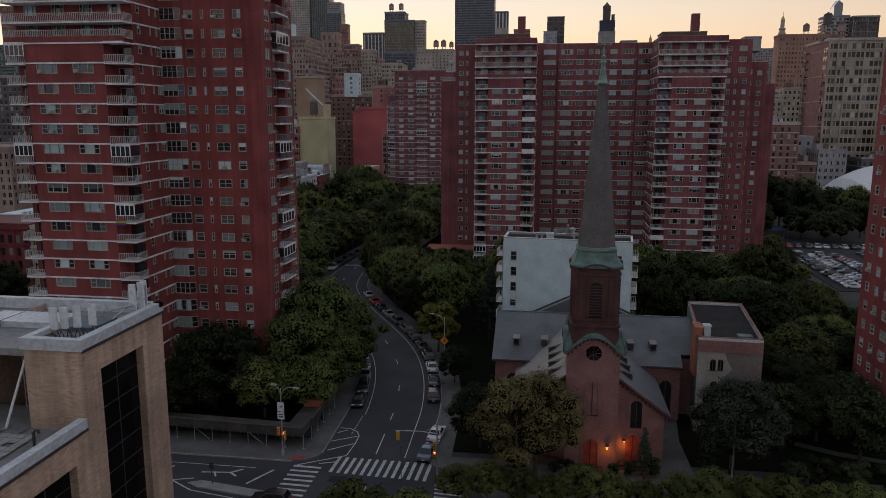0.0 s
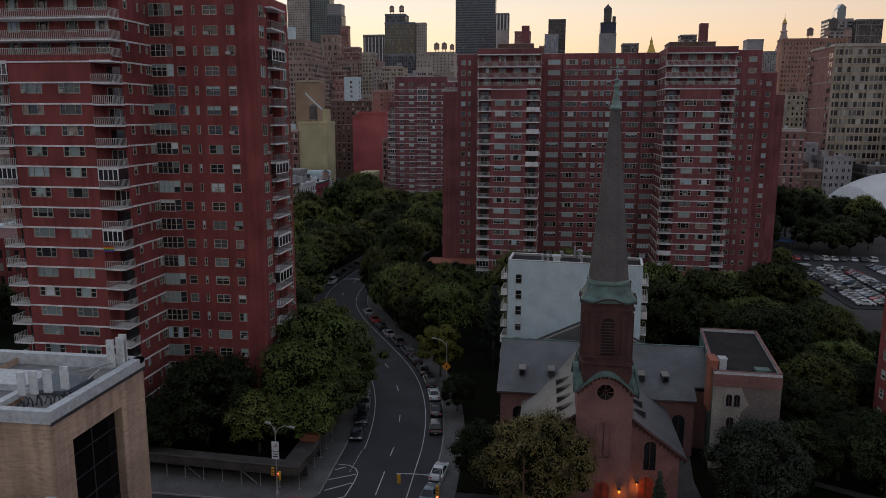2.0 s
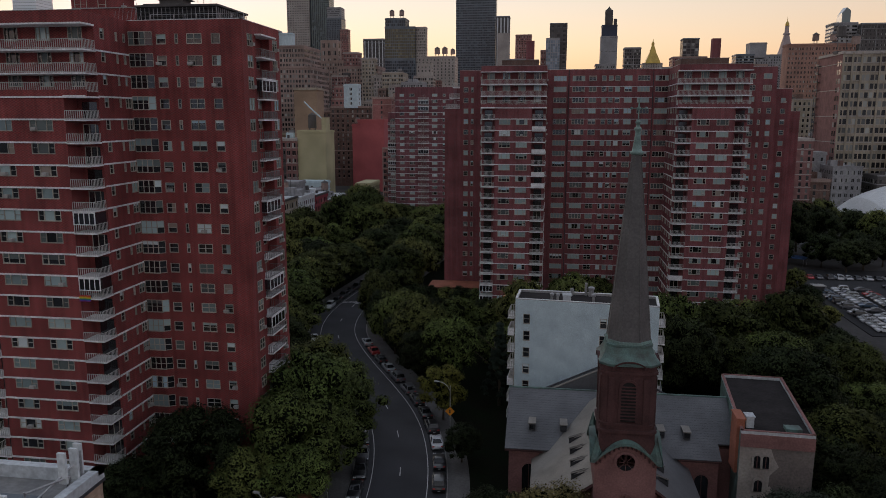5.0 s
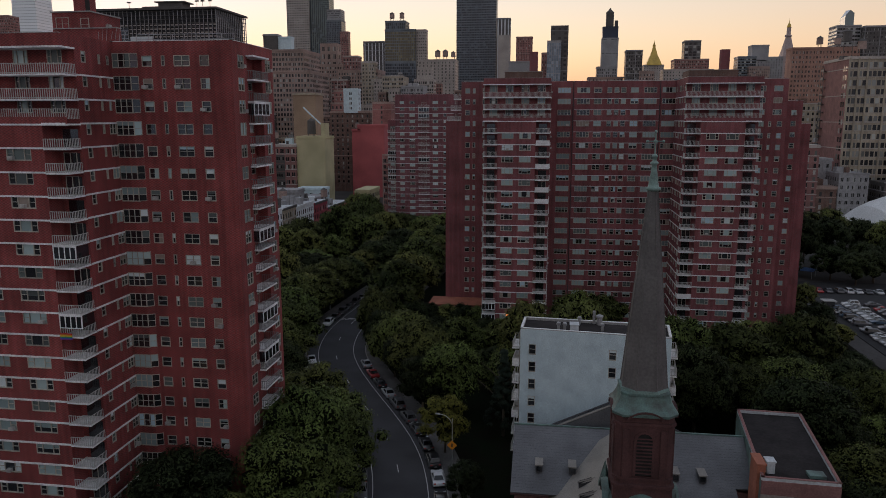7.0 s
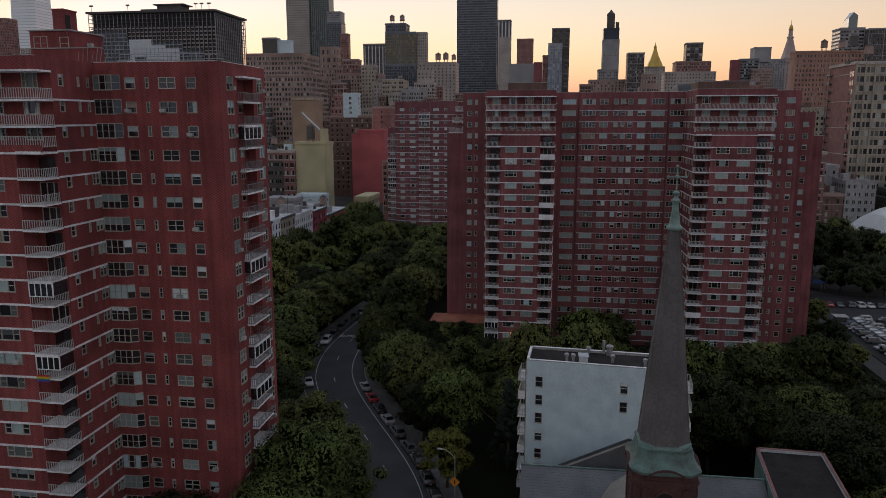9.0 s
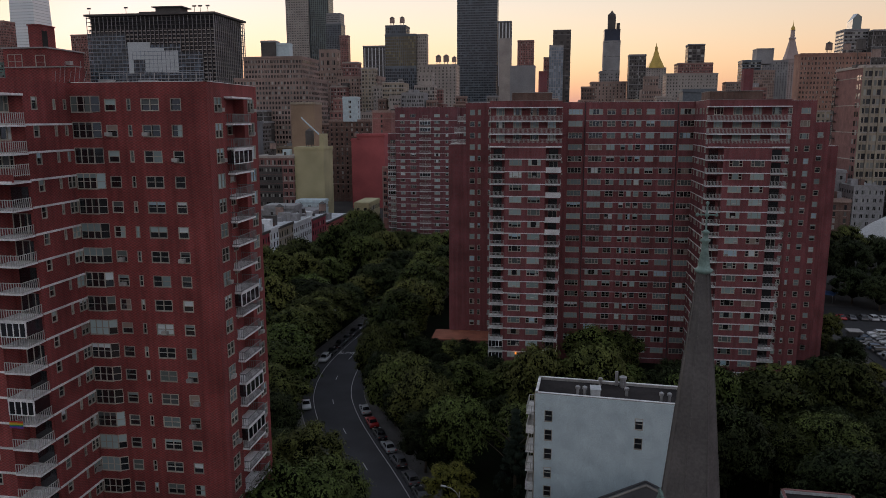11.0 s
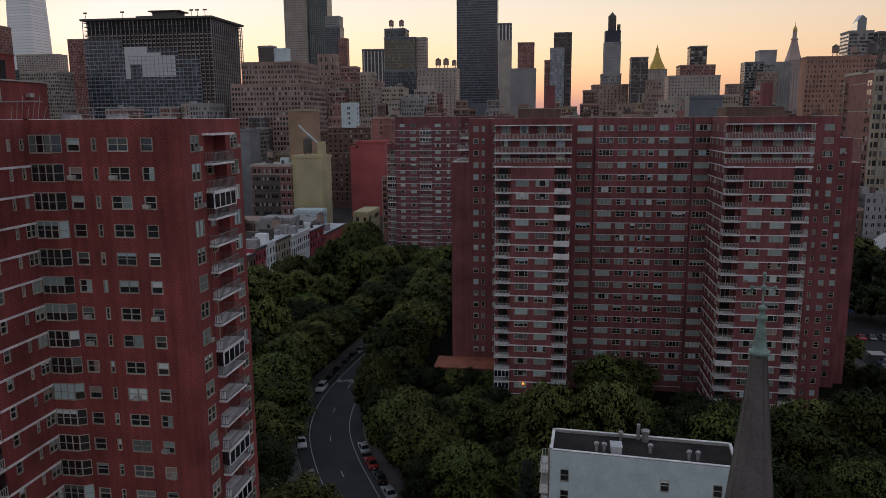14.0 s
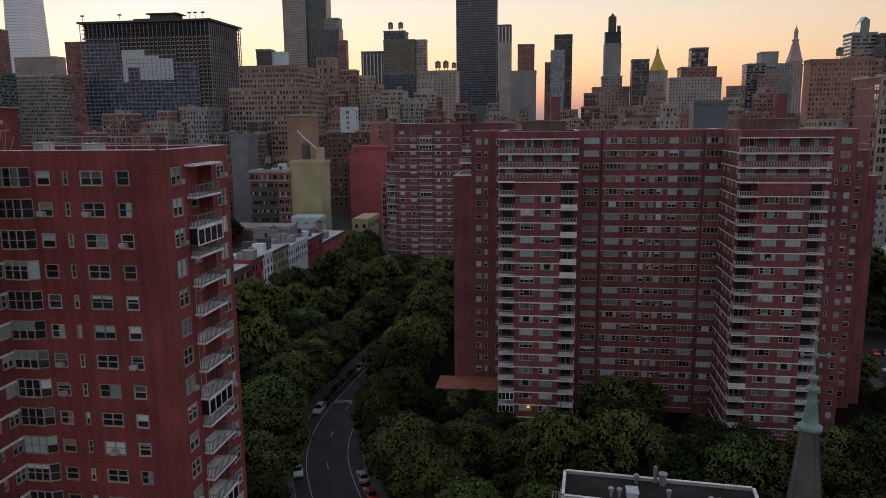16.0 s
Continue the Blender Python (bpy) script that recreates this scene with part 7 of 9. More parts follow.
# ---------------------------------------------------------------- cars and street furniture
_carmesh = {}
def car_meshes(colour, tall):
    key = (colour, tall)
    if key in _carmesh:
        return _carmesh[key]
    L, W, H = (4.6, 1.8, 1.45) if not tall else (4.7, 1.88, 1.74)
    hood = 0.92 if not tall else 1.05
    prof = [(-L / 2, 0.38), (-L / 2 - 0.03, 0.62), (-L / 2 + 0.1, hood - 0.08), (-L / 2 + 0.9, hood)] + [(L / 2 - 1.25, hood), (L / 2 - 0.2, hood - 0.14), (L / 2, 0.6), (L / 2 - 0.02, 0.36), (L / 2 - 0.4, 0.26), (-L / 2 + 0.3, 0.26)]
    bm = bmesh.new()
    left = [bm.verts.new((x, -W / 2, z)) for x, z in prof]
    right = [bm.verts.new((x, W / 2, z)) for x, z in prof]
    n = len(prof)
    for k in range(n):
        j = (k + 1) % n
        bm.faces.new((left[j], left[k], right[k], right[j]))
    bm.faces.new(left), bm.faces.new(right[::-1])
    # roof pillars and top in the body colour
    rear = -L / 2 + (0.75 if not tall else 0.15)
    front = L / 2 - 1.35
    t0, t1 = rear + (0.75 if not tall else 0.35), front - 0.85
    cab = [(rear, hood - 0.01), (front, hood - 0.01), (t1, H), (t0, H)]
    w0, w1 = W / 2 - 0.06, W / 2 - 0.26
    cl = [bm.verts.new((x, -(w0 if z < H else w1), z)) for x, z in cab]
    cr_ = [bm.verts.new((x, (w0 if z < H else w1), z)) for x, z in cab]
    for k in range(4):
        j = (k + 1) % 4
        bm.faces.new((cl[j], cl[k], cr_[k], cr_[j]))
    bm.faces.new(cl), bm.faces.new(cr_[::-1])
    bmesh.ops.recalc_face_normals(bm, faces=bm.faces)
    bmesh.ops.bevel(bm, geom=[e for e in bm.edges], offset=0.06, segments=2, affect="EDGES", profile=0.6)
    body = bpy.data.meshes.new("body")
    bm.to_mesh(body), bm.free()
    body.materials.append(PAINT[colour])
    body.polygons.foreach_set("use_smooth", [True] * len(body.polygons))
    # glass panels just proud of the cabin
    def lerp(a, c, t):
        return a + (c - a) * t
    def pane(side):
        b = Build()
        if side in ("l", "r"):
            s = -1 if side == "l" else 1
            for a, c in ((0.06, 0.48), (0.52, 0.95)):
                pts = []
                for u, v in ((a, 0.12), (c, 0.12), (c, 0.86), (a, 0.86)):
                    xb, xt = lerp(rear, front, u), lerp(t0, t1, u)
                    pts.append((lerp(xb, xt, v), s * (lerp(w0, w1, v) + 0.025), lerp(hood, H, v)))
                b.quad(*(pts if s < 0 else pts[::-1]))
        else:
            xb, xt = (front, t1) if side == "f" else (rear, t0)
            o = 0.03 if side == "f" else -0.03
            pts = [(lerp(xb, xt, v) + o, q * (lerp(w0, w1, v) - 0.09), lerp(hood, H, v) + 0.02) for q, v in ((-1, 0.1), (1, 0.1), (1, 0.9), (-1, 0.9))]
            b.quad(*(pts if side == "f" else pts[::-1]))
        return b.mesh("window", M["carglass"])
    panes = [pane(s) for s in "lrfk"]
    tyre = Build().ring((0, 0), [(0.2, -0.1), (0.32, -0.1), (0.33, 0.0), (0.32, 0.1), (0.2, 0.1)], 14).mesh("wheel", M["tyre"], True)
    rim = Build().ring((0, 0), [(0.2, 0.09), (0.2, 0.115), (0.05, 0.10)], 10).mesh("rim", M["rim"])
    head = Build().box(L / 2 - 0.16, L / 2 + 0.015, -0.2, 0.2, 0.60, 0.74).mesh("headlight", M["signwhite"])
    tail = Build().box(-L / 2 - 0.035, -L / 2 + 0.1, -0.18, 0.18, 0.64, 0.8).mesh("tail_light", M["redpad"])
    plate = Build().box(-L / 2 - 0.05, -L / 2, -0.2, 0.2, 0.42, 0.54).mesh("number_plate", M["signwhite"])
    _carmesh[key] = (body, panes, tyre, rim, head, tail, plate, L, W)
    return _carmesh[key]


CARWORDS = dict(white="white", black="black", red="red", silver="silver", blue="blue-grey", grey="dark grey")
def car(x, y, heading, colour, tall=False, group="parked cars", where="parked at the kerb", far=False):
    body, panes, tyre, rim, head, tail, plate, L, W = car_meshes(colour, tall)
    ob = thing("car", f"{CARWORDS[colour]} {'sport utility car' if tall else 'saloon car'} {where}", "car", group, at=(x, y, 0.0), rz=heading)
    part("body", body, None, ob)
    for k, p in enumerate(panes):
        part("window", p, None, ob)
    for sx in (-1, 1):
        for sy in (-1, 1):
            wob = part("wheel", tyre, None, ob, m=pose(sx * (L / 2 - 0.85), sy * (W / 2 - 0.1), 0.33, -90 * sy, 0, 0))
            if not far:
                part("rim", rim, None, wob)
    if far:
        return ob
    for sy in (-1, 1):
        part("headlight", head, None, ob, m=pose(0, sy * 0.62, 0))
        part("tail_light", tail, None, ob, m=pose(0, sy * 0.66, 0.06))
    part("number_plate", plate, None, ob)
    return ob


def along(off, s):
    """A place and heading s metres up the street from the junction, off metres to its right."""
    line = offset_line(LINE, off)
    for k in range(len(line) - 1):
        if line[k].y < 71:
            continue
        d = (line[k + 1] - line[k]).length
        if s <= d:
            t = line[k + 1] - line[k]
            p = line[k] + t * (s / d)
            return p.x, p.y, math.degrees(math.atan2(t.y, t.x))
        s -= d
    return None


crng = random.Random(3)
car(-0.15, 83.2, 86, "white", False), car(-0.45, 77.5, 84, "blue", False)
for k, (dist, colour, tall) in enumerate(((26.0, "black", True), (32.4, "black", False), (39.0, "white", False), (45.0, "black", True), (51.0, "black", False), (57.0, "black", False), (62.6, "grey", True),
                                          (69.4, "grey", True), (75.2, "silver", False), (81.2, "black", False), (87.0, "red", False), (93.6, "silver", False), (130.0, "grey", False), (138.0, "black", True))):
    x, y, h = along(5.65, dist)
    car(x, y, h, colour, tall)
for k, (dist, colour, tall) in enumerate(((20.0, "black", False), (25.6, "black", True), (31.2, "grey", False), (36.8, "black", False), (46.0, "black", False), (54.0, "black", True), (66.0, "grey", False), (78.0, "black", False), (92.5, "white", False),
                                          (122.5, "white", True), (128.4, "black", False), (134.4, "black", True), (140.0, "black", False), (145.6, "black", True), (151.2, "grey", False), (157.0, "black", False), (162.6, "black", True), (168.2, "black", False), (174.0, "grey", True), (180.0, "black", False), (186.0, "black", False), (192.0, "black", True))):
    x, y, h = along(-5.65, dist)
    car(x, y, h + 180, colour, tall)
car(-16.0, 63.0, 178, "black", True, "moving cars", "crossing the junction")
CARS = ("white", "silver", "white", "grey", "silver", "black", "blue", "black", "grey", "white", "silver", "blue", "black", "grey", "red")
def lot_car(x, y, heading):
    car(x + crng.uniform(-0.25, 0.25), y, heading + crng.uniform(-2, 2), crng.choice(CARS), crng.random() < 0.3, "cars in the car park", "standing in the car park", True)


for k in range(17):                                           # car park behind the trees
    for x, hd in ((91.6, 0), (96.9, 180), (103.4, 0)):
        if crng.random() < 0.94:
            lot_car(x, 186.0 + k * 2.75, hd)
for k in range(9):
    lot_car(94.0 + k * 2.9, 247.0, 90)
for k in range(6):
    lot_car(113.5, 222.0 + k * 2.8, 180)
hut = thing("attendant_hut", "small flat-roofed attendant hut in the car park", "hut", at=(89.6, 226.0, 0.0))
part("wall", Build().box(-1.4, 1.4, -1.2, 1.2, 0, 2.3), M["rail_dark"], hut)
part("roof", Build().box(-1.8, 1.8, -1.6, 1.6, 2.3, 2.5), M["concrete"], hut)
setting("car_park", Build().box(87, 134, 182, 262, -0.05, 0.14), M["patch"], "dark asphalt car park", "car park")


def street_lamp(x, y, ang, h=8.6, double=False, group="street lamps"):
    ob = thing("street_lamp", "grey steel street lamp with a curved arm", "street lamp", group, at=(x, y, 0.15), rz=ang)
    part("base", Build().ring((0, 0), [(0.24, 0), (0.22, 0.5), (0.12, 0.8)], 10), M["steel"], ob)
    part("pole", Build().ring((0, 0), [(0.1, 0.7), (0.06, h)], 10), M["steel"], ob)
    for s in (1, -1) if double else (1,):
        k = 1.0 if s > 0 else 0.55
        part("arm", Build().tube([(0, 0, h - 0.9), (0.5 * s * k, 0, h - 0.1), (1.3 * s * k, 0, h + 0.35), (2.3 * s * k, 0, h + 0.4)], 0.045), M["steel"], ob)
        part("lamp_head", Build().box(2.2 * s * k - 0.15, 2.2 * s * k + 0.55, -0.16, 0.16, h + 0.3, h + 0.46), M["steel"], ob)
    return ob


street_lamp(-18.8, 74.7, -15, 9.0, True)
sg = thing("lane_sign", "white lane control signs on the lamp post", "road sign", at=(-18.8, 74.55, 5.0))
part("plate", Build().box(-0.45, 0.45, -0.05, 0.0, 1.15, 2.35), M["signwhite"], sg)
part("plate", Build().box(-0.45, 0.45, -0.05, 0.0, 0.1, 1.05), M["signwhite"], sg)
part("arrow_mark", Build().tube([(-0.2, -0.06, 1.75), (0.22, -0.06, 1.85)], 0.05, 5).tube([(0.05, -0.06, 2.05), (0.22, -0.06, 1.85), (0.02, -0.06, 1.65)], 0.04, 5), M["redpad"], sg, "red turn arrow mark")
part("text_bar", Build().box(-0.3, 0.3, -0.06, -0.05, 0.7, 0.82), M["ink"], sg), part("text_bar", Build().box(-0.3, 0.3, -0.06, -0.05, 0.35, 0.52), M["ink"], sg)


def signal(x, y, z, ang, lit="red", group="traffic lights"):
    ob = thing("traffic_light", "yellow traffic light hung at the junction", "traffic light", group, at=(x, y, z), rz=ang)
    part("housing", Build().box(-0.18, 0.18, -0.14, 0.14, 0, 1.05), M["signal"], ob)
    for k, c in enumerate(("greenlight" if lit == "green" else "ink", "ink", "redlight" if lit == "red" else "ink")):
        part("lens", Build().ring((0, 0), [(0.11, 0), (0.11, 0.03)], 10), M[c], ob, m=pose(0, -0.15, 0.2 + 0.33 * k, 90, 0, 0))
        part("visor", Build().box(-0.13, 0.13, -0.3, -0.14, 0.31 + 0.33 * k, 0.33 + 0.33 * k), M["signal"], ob)
    return ob


signal(-19.25, 74.6, 2.9, 20, "none"), signal(-18.4, 74.6, 2.4, -60, "red")
signal(-3.2, 72.15, 4.45, 180, "none"), signal(1.3, 71.8, 3.6, 10, "none"), signal(1.3, 71.8, 2.5, 10, "red")
mast = thing("signal_mast", "slender steel signal mast with a long arm", "traffic light mast", at=(1.6, 71.9, 0.15))
part("pole", Build().ring((0, 0), [(0.12, 0), (0.08, 6.6)], 10), M["steel"], mast)
part("arm", Build().tube([(0, 0, 5.5), (-2.0, 0.15, 5.6), (-3.6, 0.2, 5.55), (-5.1, 0.25, 5.45)], 0.05), M["steel"], mast)
part("brace", Build().tube([(0, 0, 6.5), (-1.6, 0.12, 5.6)], 0.025), M["steel"], mast)
street_lamp(36.2, 74.6, 90, 8.4), street_lamp(-3.4, 113.8, 165, 8.2), street_lamp(-46.5, 152.0, 10, 8.2), street_lamp(-50.2, 205.0, 0, 8.2)
ds = thing("warning_sign", "orange diamond warning sign on a post", "road sign", at=(-3.4, 113.62, 0.15))
part("post", Build().tube([(0, 0.02, 0), (0, 0.02, 4.6)], 0.04), M["steel"], ds)
part("plate", Build().box(-0.55, 0.55, -0.03, 0.02, -0.55, 0.55), M["orange"], ds, "orange diamond plate", m=pose(0, -0.06, 4.0, 0, 45, 0))
part("mark", Build().box(-0.1, 0.1, -0.045, -0.035, -0.28, 0.28), M["ink"], ds, m=pose(0, -0.06, 4.0, 0, 0, 0))
ir = thing("island_sign", "dark signpost on the traffic island", "signpost", at=(-24.4, 66.3, 0.18))
part("post", Build().tube([(0, 0, 0), (0, 0, 2.8)], 0.06), M["rail_dark"], ir)
part("plate", Build().box(-0.3, 0.3, -0.05, 0.0, 1.9, 2.7), M["rail_dark"], ir)
hy = thing("signpost", "thin dark signpost by the crossing", "signpost", at=(-2.5, 70.4, 0.0))
part("post", Build().tube([(0, 0, 0), (0, 0, 4.4)], 0.05), M["rail_dark"], hy)
part("cap", Build().ring((0, 0), [(0.09, 4.4), (0.09, 4.55)], 8), M["rail_dark"], hy)

# sidewalk shed: a planked deck on steel posts over the corner pavement, with board hoardings along its edge
shed = thing("sidewalk_shed", "weathered plank sidewalk shed on steel posts over the pavement", "scaffold")
def shed_run(p, q, depth=3.4, braces=()):
    d = Vector((q[0] - p[0], q[1] - p[1]))
    L, ang = d.length, math.degrees(math.atan2(d.y, d.x))
    m = pose(p[0], p[1], 0.15, 0, 0, ang)
    part("deck", Build().box(0, L, 0.06, depth, 1.9, 2.05), M["board"], shed, "weathered plank deck", m=m)
    # dark sheet added at the back for the black shade beneath the deck
    part("back_hoarding", Build().box(0, L, depth - 0.05, depth, 0, 1.9), M["rail_dark"], shed, "dark sheet standing in for shade under the deck", m=m)
    part("cap_rail", Build().box(-0.04, L + 0.04, -0.16, 0.16, 2.86, 2.94), M["board"], shed, "grey timber cap rail", m=m)
    n_ = max(1, round(L / 1.75))
    for k in range(n_):
        x0, x1 = L * k / n_, L * (k + 1) / n_
        lift = 0.05 * ((k * 7) % 3)
        part("hoarding_panel", Build().box(x0 + 0.05, x1 - 0.05, -0.02, 0.03, 1.84 + lift, 2.84), M["board"], shed, m=m)
        part("stile", Build().box(x0 - 0.06, x0 + 0.06, -0.05, 0.06, 1.78, 2.86), M["rail_dark"], shed, m=m)
    part("edge_beam", Build().box(0, L, -0.09, -0.055, 1.72, 1.88), M["rail_dark"], shed, m=m)
    n_ = max(1, round(L / 2.62))
    for k in range(n_ + 1):
        pst = part("post", Build().tube([(0, 0, 0.03), (0, 0, 1.9)], 0.055, 8), M["steel"], shed, m=m @ pose(L * k / n_, 0.16, 0))
        part("base_plate", Build().box(-0.14, 0.14, -0.14, 0.14, 0, 0.03), M["steel"], pst)
        part("post", Build().tube([(0, 0, 0), (0, 0, 1.9)], 0.055, 8), M["steel"], shed, m=m @ pose(L * k / n_, depth - 0.3, 0))
        if k in braces:
            part("brace", Build().tube([(0, 0.1, 1.8), (2.2, 0.1, 0.15)], 0.035, 6), M["steel"], shed, m=m @ pose(L * k / n_, 0, 0))


shed_run((-58.0, 78.9), (-16.8, 76.7), braces=(3, 7, 10, 13)), shed_run((-16.62, 80.14), (-16.6, 91.0), 3.2, (1, 3))
part("hoarding_panel", Build().box(-16.82, -16.77, 76.75, 80.1, 1.99, 2.99), M["board"], shed), part("cap_rail", Build().box(-16.9, -16.7, 76.9, 80.1, 3.012, 3.092), M["board"], shed)
aw = thing("awning_box", "rusty orange site box behind the garden wall", "box", at=(-18.3, 86.5, 0.1))
part("body", Build().box(-1.4, 1.4, -0.7, 0.7, 2.0, 3.1), M["terracotta"], aw)
part("leg", Build().box(-1.3, -1.1, -0.6, 0.6, 0, 2.0), M["rail_dark"], aw), part("leg", Build().box(1.1, 1.3, -0.6, 0.6, 0, 2.0), M["rail_dark"], aw)
# church garden: path, fence, lawn
setting("path_church", Build().prism([(27.7, 74.0), (32.5, 74.0), (32.2, 86.2), (33.0, 93.4), (28.95, 93.4), (28.95, 79.2)], 0.0, 0.17), M["pave"], "grey concrete path beside the church", "path")
setting("path_garden", Build().prism([(47, 87.2), (51.7, 84.6), (57.5, 82.9), (57.8, 84.0), (52.2, 85.9), (47.6, 88.4)], 0.0, 0.17), M["pave"], "pale curving garden path", "path")
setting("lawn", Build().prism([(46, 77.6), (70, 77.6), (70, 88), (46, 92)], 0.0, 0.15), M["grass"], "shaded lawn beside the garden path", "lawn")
setting("terrace_paving", Build().prism([(-19.5, 189.6), (-5.6, 189.6), (-5.6, 197.7), (-19.5, 197.7)], 6.5, 6.7), M["terracotta"], "terracotta paved roof terrace beside the block", "terrace")
setting("terrace_base", Build().prism([(-19.4, 189.7), (-5.7, 189.7), (-5.7, 197.7), (-19.4, 197.7)], -0.05, 6.496), M["brick_mid"], "dull red brick base under the terrace", "wall")
setting("path_block", Build().prism([(37.2, 183), (39.6, 183), (39.6, 197.5), (37.8, 197.5)], 0.0, 0.18), M["terracotta"], "terracotta paved path to the entrance", "path")
bw_ = thing("boundary_wall", "low terracotta-capped garden boundary wall", "wall")
part("wall", Build().box(38.4, 69, 180.3, 180.8, 0.1, 2.3), M["brick"], bw_)
for k in range(20):
    part("cap", Build().box(39 + k * 1.5, 40.4 + k * 1.5, 180.1, 181.0, 2.3, 2.5), M["terracotta"], bw_)
rp = thing("entrance_ramp", "pale concrete ramp with railings by the entrance", "ramp")
part("ramp", Build().prism([(70.6, 196), (68.4, 184), (70.2, 183.6), (72.4, 195.6)], 0.1, 0.9), M["concrete"], rp)
part("ramp", Build().prism([(62, 183.2), (70, 188), (69.4, 189.2), (61.4, 184.4)], 0.1, 0.7), M["concrete"], rp)
part("railing", railing_build(12, 0, 1.0, (False, False), 0.3), M["rail_dark"], rp, m=pose(68.4, 184.1, 0.9, 0, 0, 79))
lampg = thing("entrance_lamp", "lit amber entrance lamp under the wing", "lamp", at=(1.1, 181.2, 6.6))
part("bracket", Build().box(-0.05, 0.05, 0, 0.8, -0.05, 0.05), M["rail_dark"], lampg)
part("lamp_glass", Build().ring((0, 0), [(0.15, -0.2), (0.3, 0), (0.15, 0.2)], 8), M["lamp"], lampg, "glowing amber glass")

# ---------------------------------------------------------------- the city behind
def fire_escape(b, x, y, z0, z1, floor, w=3.0):
    """Landings, rails and slanting ladders down a far front, added to one mesh."""
    k, z = 0, z1
    while z > z0:
        b.box(x, x + w, y - 1.0, y, z - 0.1, z + 0.05).box(x, x + w, y - 1.0, y - 0.92, z + 0.85, z + 0.95)
        for q in (0, w / 3, 2 * w / 3, w):
            b.box(x + q - 0.05, x + q + 0.05, y - 1.0, y - 0.9, z, z + 0.9, skip="bt")
        a, c = (0.4, w - 0.5) if k % 2 else (w - 0.5, 0.4)
        b.quad((x + a, y - 0.7, z), (x + a + 0.45, y - 0.7, z), (x + c + 0.45, y - 0.7, z - floor), (x + c, y - 0.7, z - floor))
        z -= floor
        k += 1
    return b


def city_house(name, x0, x1, y, z, mat, label, depth=None, floor=3.4, bay=2.2, ww=1.15, wh=1.8, glass="farglass", style="grid", group="distant buildings", sides=True, base=0.0, plain=False, trim="stone_trim", pairs=None, side_mat=None):
    """A far building: walls, cornice, belt courses, piers, sills and windows on the front and flanks."""
    depth = depth or min(30.0, max(12.0, (x1 - x0)))
    ob = thing(name, label, "building", group)
    hrng = random.Random(int(x0 * 7 + y * 3 + z))
    foot = base - (0.05 if base < 1 else 0.7)
    walls = Build().box(x0, x1, y, y + depth, foot, z, skip="blr")
    walls.box(x0, x1, y, y + depth, foot, z, 1 if side_mat else 0, skip="bfkt")
    part("wall", walls, [M[mat], M[side_mat or mat]], ob)
    solid = bay >= 30
    low = max(base + 4 if base < 1 else base, z - (75 if y < 700 else 110 if z < 250 else 235))
    nf = int((z - 2 - low) / floor)
    t = Build()
    if not plain:
        t.box(x0 - 0.45, x1 + 0.45, y - 0.45, y + depth + 0.3, z - 0.7, z - 0.1, skip="k").box(x0 - 0.2, x1 + 0.2, y - 0.2, y + depth + 0.2, z - 0.1, z + 0.8)
    else:
        t.box(x0 - 0.2, x1 + 0.2, y - 0.25, y + 0.35, z - 0.25, z + 0.5)
    pair = (style == "grid" and glass == "farglass" and hrng.random() < 0.4) if pairs is None else pairs
    if not solid:
        step = hrng.choice((2, 3, 4, 6))
        for f_ in range(0, nf, step):                          # belt courses
            zz = z - 2.2 - f_ * floor - wh - 0.45
            if zz > low:
                t.box(x0 - 0.2, x1 + 0.2, y - 0.22, y + depth, zz - 0.2, zz + 0.2, skip="k")
        if style == "grid" and hrng.random() < 0.55:           # shallow piers
            n_ = max(1, int((x1 - x0 - 1.2) / bay))
            for k in range(0, n_ + 1, hrng.choice((2, 3, 4))):
                xx = x0 + (x1 - x0) * k / n_
                t.box(xx - 0.25, xx + 0.25, y - 0.2, y, low, z - 0.4, skip="kb")
    b = Build()
    def face(p, d, L, nrm):
        n_ = max(1, int((L - 0.8) / bay))
        gap = L / n_
        at = lambda u, zz, o: (p[0] + d[0] * u + nrm[0] * o, p[1] + d[1] * u + nrm[1] * o, zz)
        for f_ in range(nf):
            zz = z - 2.2 - f_ * floor - wh / 2
            if style == "strip":
                for k in range(n_):
                    u0, u1 = 0.5 + (L - 1) * k / n_, 0.35 + (L - 1) * (k + 1) / n_
                    b.quad(at(u0, zz - wh / 2, 0.06), at(u1, zz - wh / 2, 0.06), at(u1, zz + wh / 2, 0.06), at(u0, zz + wh / 2, 0.06))
                continue
            if style == "pier":
                if f_ == 0:
                    for k in range(n_):
                        uc = gap * (k + 0.5)
                        b.quad(at(uc - ww / 2, low, 0.06), at(uc + ww / 2, low, 0.06), at(uc + ww / 2, z - 2, 0.06), at(uc - ww / 2, z - 2, 0.06))
                continue
            tall = wh * (1.2 if f_ == 0 and hrng.random() < 0.5 else 1.0)
            for k in range(n_):
                uc = gap * (k + 0.5)
                for o, w_ in (((-0.27 * ww - 0.06, ww * 0.5), (0.27 * ww + 0.06, ww * 0.5)) if pair else ((0.0, ww),)):
                    u0, u1 = uc + o - w_ / 2, uc + o + w_ / 2
                    b.quad(at(u0, zz - wh / 2, 0.06), at(u1, zz - wh / 2, 0.06), at(u1, zz + tall / 2, 0.06), at(u0, zz + tall / 2, 0.06))
